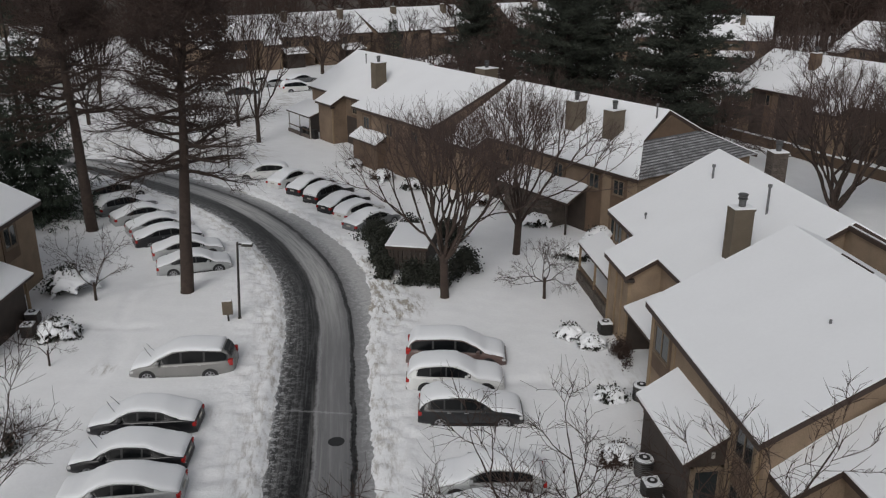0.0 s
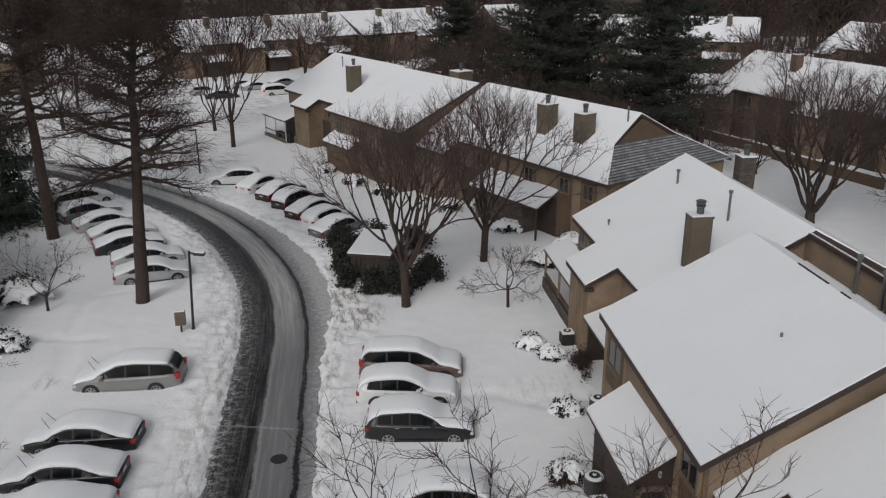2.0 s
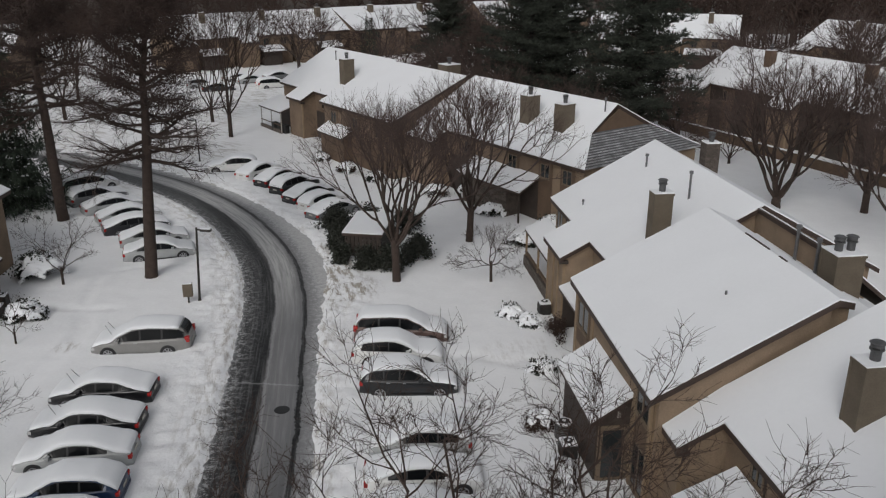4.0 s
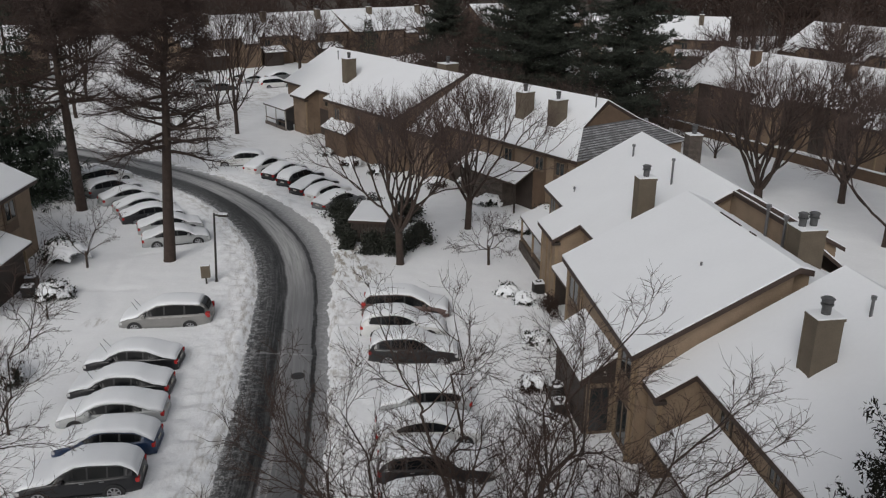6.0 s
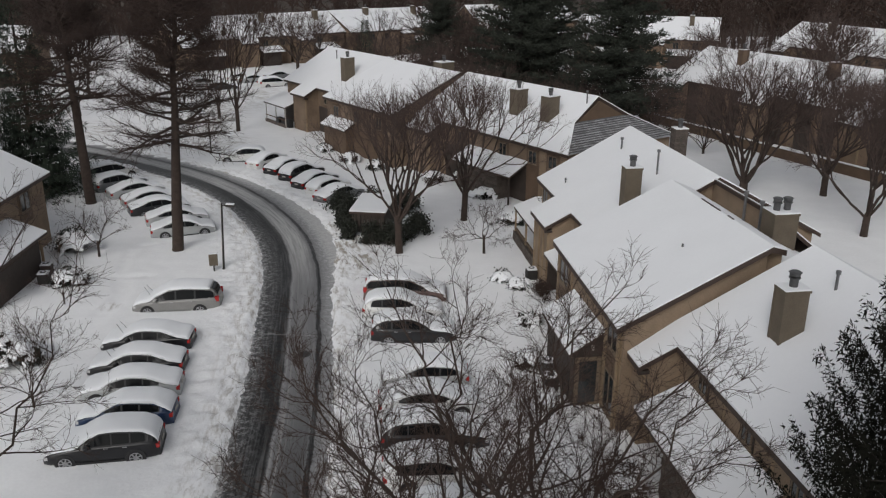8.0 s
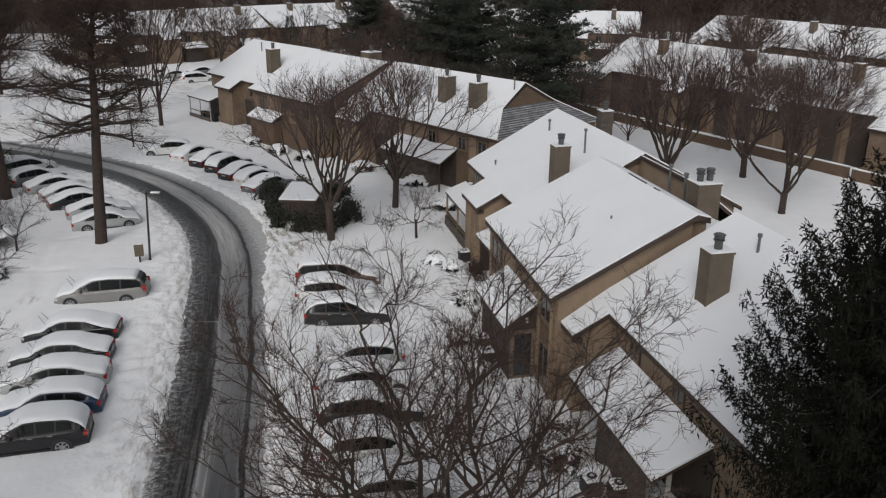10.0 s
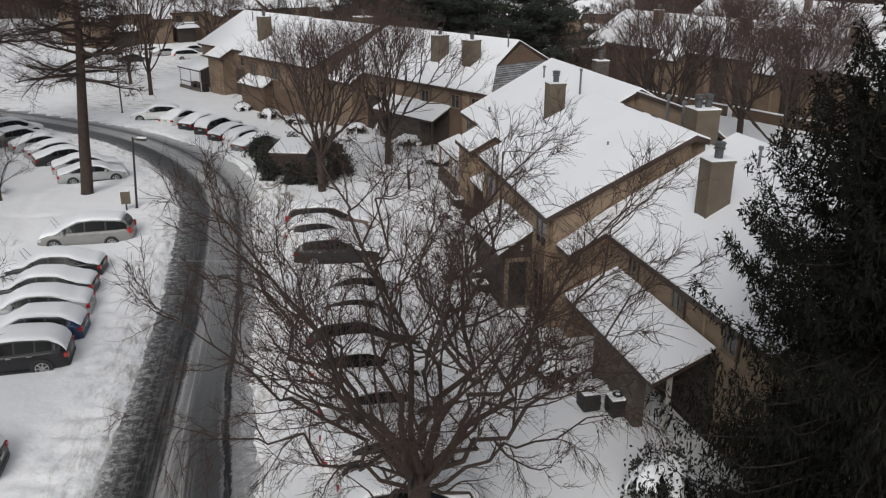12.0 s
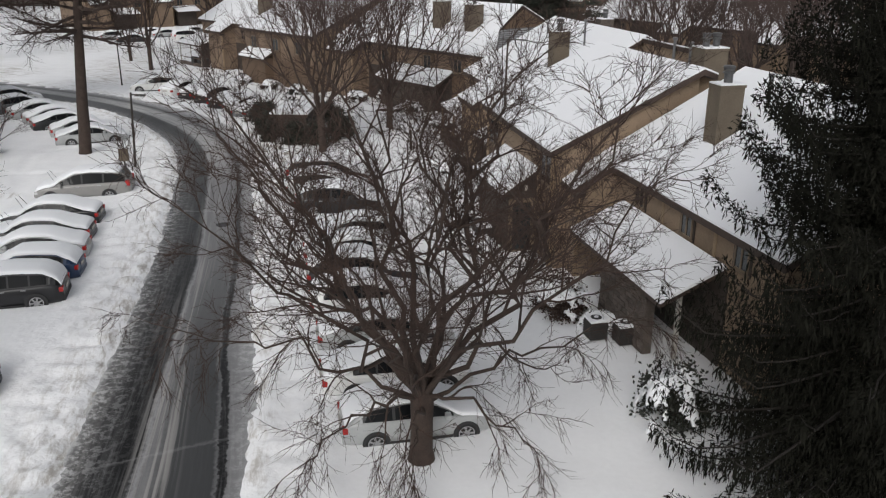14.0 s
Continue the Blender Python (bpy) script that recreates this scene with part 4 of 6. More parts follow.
def limb_line(rng, p, d, length, n, wig, lift):
    """Points of a limb that wavers; lift(t): how far its heading turns up or down on the way."""
    pts = [p.copy()]
    for i in range(n):
        d = (d + Vector((rng.gauss(0, wig), rng.gauss(0, wig), rng.gauss(0, wig) + lift((i + 0.5) / n)))).normalized()
        p = p + d * length / n
        pts.append(p.copy())
    return pts


def along(pts, t):
    """The point and the heading at t (0 to 1) of a line."""
    n = len(pts) - 1
    i = min(int(t * n), n - 1)
    return pts[i].lerp(pts[i + 1], t * n - i), (pts[i + 1] - pts[i]).normalized()


def shade_tree(name, m, seed, trunk_h, trunk_r, crown, limbs, widest, label, low=(), thin=0.0066, every=(0.42, 0.30), curled=0.0, droop=0.0):
    """A short trunk whose limbs arch out to fill a domed crown; crown: middle, radius, half height; widest: degrees from the upright
    at which the outermost limbs end; low: azimuth, reach and height of the ends of low, drooping limbs."""
    rng = random.Random(seed)
    big, fine, tips = ([], []), ([], []), []
    c, rx, rz = Vector(crown[0]), crown[1], crown[2]
    flare = [Vector((0, 0, -0.3)), Vector((0, 0, 0.1)), Vector((0, 0, 0.35)), Vector((0.02, 0, trunk_h * 0.6)), Vector((0.03, 0.02, trunk_h)), Vector((0.03, 0.04, trunk_h + 0.4))]
    tube(*big, flare, [trunk_r * 1.45, trunk_r * 1.2, trunk_r * 1.04, trunk_r * 0.98, trunk_r * 1.05, trunk_r * 0.6], 14)
    spec = dict(FORKED)
    spec.update(sag=-droop, thick=thin, spurs=1)

    def spray(pts, w, sag):
        """Twigs along the last, thin branches."""
        span = sum((b - a).length for a, b in zip(pts, pts[1:]))
        for q in range(int(span / 0.19) + 3):
            p, go = along(pts, rng.uniform(0.15, 1.0))
            use = spec if not sag else dict(spec, sag=-0.25)
            twiglet(rng, fine, p, pick(go, rng.uniform(15, 60), rng.uniform(0, 6.28)), rng.uniform(0.3, 0.85), use)
            if rng.random() < curled:
                tips.append(p)

    def branch(p, d, ln, w, level, sag):
        n = 7 if level == 1 else 5
        pts = limb_line(rng, p, d, ln, n, 0.17, (lambda t: -0.10 - 0.05 * t) if sag else (lambda t: 0.07))
        rads = [max(thin * 1.15, w * (1 - 0.78 * i / n)) for i in range(n + 1)]
        tube(*(big if w > 0.035 else fine[:2]), pts, rads, 5 if w > 0.035 else 4 if w > 0.014 else 3)
        if level == 2 or ln < 0.8:
            spray(pts, w, sag)
            return
        t = 0.2 + 0.15 * rng.random()
        turn = rng.uniform(0, 6.28)
        while t < 1.0:
            q, go = along(pts, t)
            branch(q, pick(go, rng.uniform(24, 52), turn), (0.34 * (1 - t) * ln + rng.uniform(0.45, 0.95)), max(thin * 1.5, w * (1 - 0.7 * t) * 0.58), 2, sag)
            turn += 2.4 + rng.uniform(-0.4, 0.4)
            t += every[1] / ln * rng.uniform(0.8, 1.3)
        spray(pts[-3:], w, sag)

    def limb(p0, lead, end, r, sag):
        n = 11
        span = (end - p0).length
        p1 = p0 + lead * span * 0.42
        pts = []
        for i in range(n + 1):
            t = i / n
            q = p0 * (1 - t) ** 2 + p1 * 2 * t * (1 - t) + end * t * t
            pts.append(q + Vector((rng.gauss(0, 1), rng.gauss(0, 1), rng.gauss(0, 0.8))) * 0.028 * span * min(1, 3 * t))
        tube(*big, pts, [max(0.014, r * (1 - 0.86 * (i / n) ** 0.8)) for i in range(n + 1)], 8)
        t, turn = rng.uniform(0.26, 0.40), rng.uniform(0, 6.28)
        while t < 0.985:
            q, go = along(pts, t)
            ln = (0.26 * (1 - t) * span + rng.uniform(0.9, 1.7)) * (0.75 if sag else 1.0)
            branch(q, pick(go, rng.uniform(26, 50), turn), ln, max(0.017, r * (1 - 0.8 * t) * rng.uniform(0.48, 0.68)), 1, sag)
            turn += 2.4 + rng.uniform(-0.5, 0.5)
            t += every[0] / span * rng.uniform(0.75, 1.3)
        branch(pts[-1], (pts[-1] - pts[-2]).normalized(), 1.2, 0.014, 1, sag)

    for k in range(limbs):
        f = (k + 0.5) / limbs
        tilt, az = radians(widest) * f ** 0.52, 2.399 * k + rng.uniform(-0.15, 0.15)
        flat, rise = abs(math.sin(tilt)) ** 0.72, math.copysign(abs(math.cos(tilt)) ** 0.72, math.cos(tilt))
        out = Vector((flat * math.cos(az), flat * math.sin(az), rise))
        end = c + Vector((out.x * rx, out.y * rx, out.z * rz)) * rng.uniform(0.75, 0.84)
        start = Vector((0.03, 0.03, trunk_h * rng.uniform(0.86, 1.06)))
        straight = (end - start).normalized()
        lead = (straight + Vector((0, 0, 0.30 - 0.42 * f))).normalized()
        limb(start + lead * trunk_r * 0.3, lead, end, trunk_r * rng.uniform(0.30, 0.44) * (1.05 - 0.25 * f), False)
    for az, reach, z in low:
        a = radians(az)
        start = Vector((0.03, 0.03, trunk_h * rng.uniform(0.82, 0.98)))
        end = Vector((math.cos(a) * reach, math.sin(a) * reach, z))
        limb(start, Vector((math.cos(a) * 0.8, math.sin(a) * 0.8, 0.55)).normalized(), end, trunk_r * 0.25, True)
    t = dress_tree(name, m, big, fine, label, M_BARK, M_TWIG)
    if tips:
        V, F = [], []
        for p in tips:
            a, s = Vector((rng.gauss(0, 0.02), rng.gauss(0, 0.02), -rng.uniform(0.08, 0.15))), len(V)
            o = pick(Vector((0, 0, 1)), 90, rng.uniform(0, 6.28)) * 0.03
            V += [p, p + a * 0.4 + o, p + a, p + a * 0.5 - o]
            F.append((s, s + 1, s + 2, s + 3))
        raw("leaves", V, F, M_OAKLEAF, t, "few curled dead leaves")
    return t


M_OAKLEAF = material("withered_leaf", (0.052, 0.033, 0.028), 0.9, vary=0.4, scale=2, fine=10, bump=0.0)
OAKSPEC = dict(FORKED)
OAKSPEC.update(bend=0.14, up=0.03, fine=0.05, side=3, tips=4, twig=0.8, spread=1.05, floor=-0.4, thick=0.011, three=0.25)


def oak_tree(name, m, seed, height, r, first, reach, label, leafy=0, group="", twig=None):
    """A straight trunk with tiers of long near-level limbs, branching flat; leafy: withered leaves kept in the upper, inner crown."""
    rng = random.Random(seed)
    big, fine = ([], []), ([], [])
    n = 14
    pts, rads = [Vector((0, 0, -0.3))], [r * 1.35]
    for i in range(n + 1):
        f = i / n
        pts.append(Vector((rng.gauss(0, 0.05) * f * 2, rng.gauss(0, 0.05) * f * 2, 0.15 + (height - 0.15) * f)))
        rads.append(r * (1.06 - 0.96 * f ** 1.1) + 0.02)
    tube(*big, pts, rads, 12)
    count = 66
    spots = []
    for k in range(count):
        u = k / count
        f = first + (0.98 - first) * u
        q = pts[1].lerp(pts[-1], f)
        ln = reach * (1.0 - 0.62 * u ** 1.3) * rng.uniform(0.62, 1.12)
        rise = -4 + 52 * u + rng.uniform(-9, 9)
        d = pick(Vector((0, 0, 1)), 90 - rise, 0)
        d = Matrix.Rotation(2.4 * k + rng.uniform(-0.5, 0.5) - math.atan2(d.y, d.x), 3, "Z") @ d
        steps = 8
        line = limb_line(rng, q, d, ln, steps, 0.11, lambda t: -0.07 + 0.17 * t)
        lr = r * 0.36 * (1.1 - 0.62 * u) * rng.uniform(0.8, 1.15)
        tube(*big, line, [max(0.012, lr * (1 - 0.86 * i / steps)) for i in range(steps + 1)], 6)
        t, turn = 0.12 + 0.1 * rng.random(), rng.choice((-1, 1))
        while t < 1.0:
            i = min(int(t * steps), steps - 1)
            p = line[i].lerp(line[i + 1], t * steps - i)
            go = (line[i + 1] - line[i]).normalized()
            side = Vector((-go.y, go.x, 0)).normalized() * turn
            bd = (go * rng.uniform(0.5, 1.0) + side * rng.uniform(0.5, 1.0) + Vector((0, 0, rng.uniform(-0.25, 0.35)))).normalized()
            bl = (0.30 + 0.45 * (1 - t)) * ln * rng.uniform(0.5, 1.0) + 0.25
            br = limb_line(rng, p, bd, bl, 5, 0.13, lambda t: 0.05)
            w = max(0.011, lr * (1 - 0.8 * t) * 0.45)
            tube(*(big if w > 0.03 else fine[:2]), br, [max(0.009, w * (1 - 0.7 * i / 5)) for i in range(6)], 4)
            for q2 in range(int(bl * 4.6) + 2):
                i = rng.randrange(5)
                c = br[i].lerp(br[i + 1], rng.random())
                twiglet(rng, fine, c, pick((br[i + 1] - br[i]).normalized(), rng.uniform(25, 65), rng.uniform(0, 6.28)), rng.uniform(0.45, 1.05), OAKSPEC)
                spots.append(c)
            t += rng.uniform(0.055, 0.11)
            turn = -turn
        for q2 in range(4):
            twiglet(rng, fine, line[-1], pick((line[-1] - line[-2]).normalized(), rng.uniform(5, 40), rng.uniform(0, 6.28)), rng.uniform(0.5, 0.9), OAKSPEC)
    leaves = None
    if leafy:
        V, F = [], []
        inner = [p for p in spots if p.z > height * 0.55 + 1.2 * noise.noise(p * 0.5) and math.hypot(p.x, p.y) < 3.0 + 1.3 * noise.noise(p * 0.6)]
        for p in inner:
            for k in range(leafy):
                c = p + Vector((rng.gauss(0, 0.26), rng.gauss(0, 0.26), rng.gauss(-0.05, 0.22)))
                a = pick(Vector((0, 0, -1)), rng.uniform(5, 75), rng.uniform(0, 6.28)) * rng.uniform(0.07, 0.13)
                b = a.orthogonal().normalized() * rng.uniform(0.025, 0.045)
                s = len(V)
                V += [c, c + a * 0.5 + b, c + a, c + a * 0.5 - b]
                F.append((s, s + 1, s + 2, s + 3))
        leaves = (V, F)
    return dress_tree(name, m, big, fine, label, M_BARK, twig or M_TWIG, group, leaves)


def table(rows, x):
    """Straight interpolation in rows of (x, value)."""
    return float(np.interp(x, [q[0] for q in rows], [q[1] for q in rows]))


def blade_quad(V, F, rng, c, d, ln, wide):
    side = pick(d, 90, rng.uniform(0, 6.28)) * ln * wide * rng.uniform(0.7, 1.3)
    i = len(V)
    V.extend([c, c + d * ln * 0.4 + side, c + d * ln, c + d * ln * 0.4 - side])
    F.append((i, i + 1, i + 2, i + 3))


def weeping_spruce(name, m, seed, height, profile, label):
    """A full spruce: boughs that sag and turn up at their tips, hung with curtains of twigs."""
    rng = random.Random(seed)
    V, F, NV, NF = [], [], [], []
    tube(V, F, [Vector((0, 0, -0.3)), Vector((0, 0, height * 0.5)), Vector((0, 0, height))], [0.36, 0.2, 0.02], 10)
    down = Vector((0, 0, -1))
    z, turn = 0.7, 0.0
    while z < height - 0.3:
        f = z / height
        cnt = 9 if f < 0.42 else 13 if f < 0.8 else 9
        turn += rng.uniform(0.3, 0.9)
        for k in range(cnt):
            az = turn + 6.283 * k / cnt + rng.uniform(-0.3, 0.3)
            z0 = z + rng.uniform(-0.2, 0.2)
            ln = max(0.3, table(profile, z0) * rng.choice((0.62, 0.8, 0.92, 1.0, 1.08)) * rng.uniform(0.93, 1.05))
            out = Vector((math.cos(az), math.sin(az), 0))
            side = Vector((-out.y, out.x, 0))
            steps = 8
            pts = []
            for i in range(steps + 1):
                t = i / steps
                dz = ln * ((-0.34 + 0.30 * f) * t + (0.12 + 0.10 * f) * t * t) + max(0.0, t - 0.72) ** 1.3 * ln * (0.75 + 0.9 * f)
                pts.append(Vector((0, 0, z0)) + out * ln * (t - 0.25 * max(0.0, t - 0.8)) + Vector((0, 0, dz)) + side * rng.gauss(0, 0.010) * ln)
            tube(V, F, pts, [max(0.004, 0.011 * ln * (1 - 0.9 * i / steps)) for i in range(steps + 1)], 3)
            n = max(6, int(ln / 0.12))
            for i in range(n):
                t = 0.18 + 0.80 * (i + rng.random()) / n
                j = min(int(t * steps), steps - 1)
                c = pts[j].lerp(pts[j + 1], t * steps - j)
                for sgn in (-1, 1):
                    wide = (1.0 - t) * ln * (0.25 if f < 0.42 else 0.17) + 0.12
                    rows = max(1, int(wide / 0.26))
                    for q in range(rows):
                        cc = c + side * sgn * wide * (q + rng.random()) / rows + out * rng.uniform(0, 0.16) - Vector((0, 0, 0.05 * q))
                        go = (side * sgn * rng.uniform(0.2, 0.9) + out * rng.uniform(0.3, 1.0) + Vector((0, 0, rng.uniform(-0.5, 0.25)))).normalized()
                        blade_quad(NV, NF, rng, cc, go, rng.uniform(0.14, 0.24), 0.085)
                        if f > 0.42:
                            for h in range(7):
                                spot = cc + Vector((rng.gauss(0, 0.07), rng.gauss(0, 0.07), rng.gauss(0, 0.09)))
                                blade_quad(NV, NF, rng, spot, pick((out + Vector((0, 0, 0.4))).normalized(), rng.uniform(20, 95), rng.uniform(0, 6.28)), rng.uniform(0.09, 0.16), 0.17)
                            if rng.random() < 0.4:
                                continue
                        hang = (down + Vector((rng.gauss(0, 0.16), rng.gauss(0, 0.16), 0)) + go * 0.15).normalized()
                        hl = rng.uniform(0.16, 0.5) * (1.05 - 0.6 * f)
                        for h in range(1 + int(hl / 0.15)):
                            at = cc + hang * hl * rng.uniform(0, 0.8)
                            blade_quad(NV, NF, rng, at, (hang + pick(hang, 90, rng.uniform(0, 6.28)) * rng.uniform(0.05, 0.4)).normalized(), rng.uniform(0.16, 0.34), 0.075)
            for q in range(34):
                t = 1 - 0.22 * rng.random()
                c = pts[-3].lerp(pts[-1], max(0.0, 1 - (1 - t) * 4))
                go = (pts[-1] - pts[-2]).normalized()
                blade_quad(NV, NF, rng, c, pick(go, rng.uniform(15, 65), rng.uniform(0, 6.28)), rng.uniform(0.10, 0.2), 0.10)
        z += rng.uniform(0.30, 0.44)
    for q in range(30):
        blade_quad(NV, NF, rng, Vector((0, 0, height - 0.04 * q)), pick(Vector((0, 0, 1)), rng.uniform(15, 60), q * 2.4), 0.22, 0.1)
    t = thing(name, m, label, "tree")
    raw("trunk", V, F, M_SPRUCEBARK, t)
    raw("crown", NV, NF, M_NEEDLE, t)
    return t


def white_pine(name, m, seed, height, radius, label, group="", snow=0.03):
    """Long level limbs of uneven reach, carrying soft clumps of needles with gaps of light between them."""
    rng = random.Random(seed)
    V, F, NV, NF, SV, SF = [], [], [], [], [], []
    tube(V, F, [Vector((0, 0, -0.3)), Vector((0.2, 0, height * 0.5)), Vector((0, 0.1, height))], [0.38, 0.24, 0.03], 9)
    z = 2.6
    while z < height - 0.5:
        f = z / height
        for k in range(7):
            az = 2.4 * k + z * 3.1 + rng.uniform(-0.5, 0.5)
            ln = radius * (1 - f) ** 0.5 * rng.choice((0.5, 0.7, 0.85, 0.95, 1.05)) * rng.uniform(0.9, 1.1)
            d = Vector((math.cos(az), math.sin(az), rng.uniform(-0.12, 0.15) + 0.4 * f)).normalized()
            pts = limb_line(rng, Vector((0, 0, z + rng.uniform(-0.3, 0.3))), d, ln, 6, 0.06, lambda t: 0.05 * t)
            tube(V, F, pts, [max(0.015, 0.018 * ln * (1 - 0.85 * i / 6)) for i in range(7)], 4)
            n = max(4, int(ln * 4.2))
            for i in range(n):
                t = 0.2 + 0.82 * (i + rng.random()) / n
                j = min(int(t * 6), 5)
                c = pts[j].lerp(pts[j + 1], min(1.0, t * 6 - j))
                wide = 0.22 + (1.1 - t) * ln * 0.17
                c = c + Vector((rng.gauss(0, wide), rng.gauss(0, wide), rng.uniform(-0.12, 0.16)))
                for q in range(15):
                    go = (pick(Vector((0, 0, 1)), rng.uniform(30, 110), rng.uniform(0, 6.28)) + d * 0.6).normalized()
                    blade_quad(NV, NF, rng, c + Vector((rng.gauss(0, 0.2), rng.gauss(0, 0.2), rng.gauss(0, 0.06))), go, rng.uniform(0.3, 0.6), 0.10)
                if rng.random() < (snow * 14 if c.x > 0.55 * radius and c.z < 0.6 * height else 0.0):
                    s = len(SV)
                    w = rng.uniform(0.08, 0.2)
                    SV.extend([c + Vector((w * math.cos(a), w * math.sin(a) * 0.7, 0.12)) for a in (0.2, 1.5, 3.0, 4.4)] + [c + Vector((0, 0, 0.18))])
                    SF.extend([(s + a, s + (a + 1) % 4, s + 4) for a in range(4)])
        z += rng.uniform(0.5, 0.72)
    t = thing(name, m, label, "tree", group)
    raw("trunk", V, F, M_SPRUCEBARK, t)
    raw("crown", NV, NF, M_HAZEPINE, t)
    if SV:
        tagged(raw("snow", SV, SF, M_SNOW, t), kind="stuff")
    return t


def spruce(name, m, seed, height, radius, label, whorl=0.42, per=7, blade=0.34, dens=1.0, group="", snow=0.0, low=0.3, mat=None, side_reach=0.26, ragged=(0.62, 1.15), hang=3):
    """Whorls of branches that sag and lift at their tips, hung with needled twigs."""
    rng = random.Random(seed)
    V, F, NV, NF, SV, SF = [], [], [], [], [], []
    tube(V, F, [Vector((0, 0, -0.3)), Vector((0, 0, height * 0.5)), Vector((0, 0, height))], [height * 0.018, height * 0.010, 0.02], 8)

    def twig(c, d, ln):
        side = pick(d, 90, rng.uniform(0, 6.28)) * ln * rng.uniform(0.04, 0.08)
        i = len(NV)
        NV.extend([c, c + d * ln * 0.45 + side, c + d * ln, c + d * ln * 0.45 - side])
        NF.append((i, i + 1, i + 2, i + 3))

    z = low
    while z < height - 0.2:
        f = z / height
        R = radius * (1 - f) ** 0.85
        cnt = max(3, int(per * (1.4 - 0.85 * f)))
        for k in range(cnt):
            az = 2.4 * k + z * 5 + rng.uniform(-0.4, 0.4)
            ln = max(0.25, R * rng.uniform(*ragged))
            out = Vector((math.cos(az), math.sin(az), 0))
            side = Vector((-out.y, out.x, 0))
            pts = []
            for i in range(7):
                t = i / 6
                sag = (-0.42 * t + 0.34 * t * t * t) * ln * (1 - 0.5 * f) + 0.5 * f * t * ln
                pts.append(Vector((0, 0, z)) + out * ln * t + Vector((0, 0, sag)) + side * rng.gauss(0, 0.012) * ln)
            tube(V, F, pts, [max(0.005, 0.02 * ln * 0.45 * (1 - 0.85 * i / 6)) for i in range(7)], 4)
            m2 = max(4, int(ln / blade * 2.4 * dens))
            for i in range(m2):
                t = 0.15 + 0.85 * (i + rng.random()) / m2
                j = min(int(t * 6), 5)
                c = pts[j].lerp(pts[j + 1], t * 6 - j)
                for sgn in (-1, 1):
                    reach = (1.05 - t) * ln * side_reach + blade * 0.6
                    steps = max(1, int(reach / blade * 1.3))
                    for q in range(steps):
                        cc = c + side * sgn * reach * (q + rng.random()) / steps + out * rng.uniform(0, 0.2) - Vector((0, 0, 0.12 * q * blade))
                        d = (side * sgn * rng.uniform(0.2, 0.8) + out * rng.uniform(0.3, 0.9) + Vector((0, 0, rng.uniform(-1.1, -0.1)))).normalized()
                        twig(cc, d, blade * rng.uniform(0.7, 1.25))
                        for h in range(3 - hang):
                            twig(cc + d * blade * rng.uniform(0, 0.6), pick(d, rng.uniform(20, 70), rng.uniform(0, 6.28)), blade * rng.uniform(0.5, 0.9))
                        for h in range(hang):
                            twig(cc + d * blade * rng.uniform(0, 0.6), (d * rng.uniform(0.1, 0.5) + Vector((rng.gauss(0, 0.2), rng.gauss(0, 0.2), -1))).normalized(), blade * rng.uniform(0.5, 1.25))
                        if snow and rng.random() < snow:
                            w = blade * rng.uniform(0.4, 0.8)
                            s0 = len(SV)
                            up = Vector((0, 0, 0.05))
                            SV.extend([cc + up + side * w * 0.5, cc + up + out * w * 0.8, cc + up - side * w * 0.5, cc + up - out * w * 0.5, cc + up * 2.2])
                            SF.extend([(s0, s0 + 1, s0 + 4), (s0 + 1, s0 + 2, s0 + 4), (s0 + 2, s0 + 3, s0 + 4), (s0 + 3, s0, s0 + 4)])
            for q in range(9):
                twig(pts[6].lerp(pts[5], rng.uniform(0, 0.8)), (out + Vector((rng.uniform(-0.4, 0.4), rng.uniform(-0.4, 0.4), rng.uniform(0.0, 0.9)))).normalized(), blade * 1.1)
        z += whorl * rng.uniform(0.8, 1.2)
    for q in range(8):
        twig(Vector((0, 0, height - 0.15 * q)), pick(Vector((0, 0, 1)), 25, q * 2.4), blade)
    t = thing(name, m, label, "tree", group)
    raw("trunk", V, F, M_SPRUCEBARK, t)
    raw("crown", NV, NF, mat or M_NEEDLE, t)
    if SV:
        tagged(raw("snow", SV, SF, M_SNOW, t), kind="stuff")
    return t


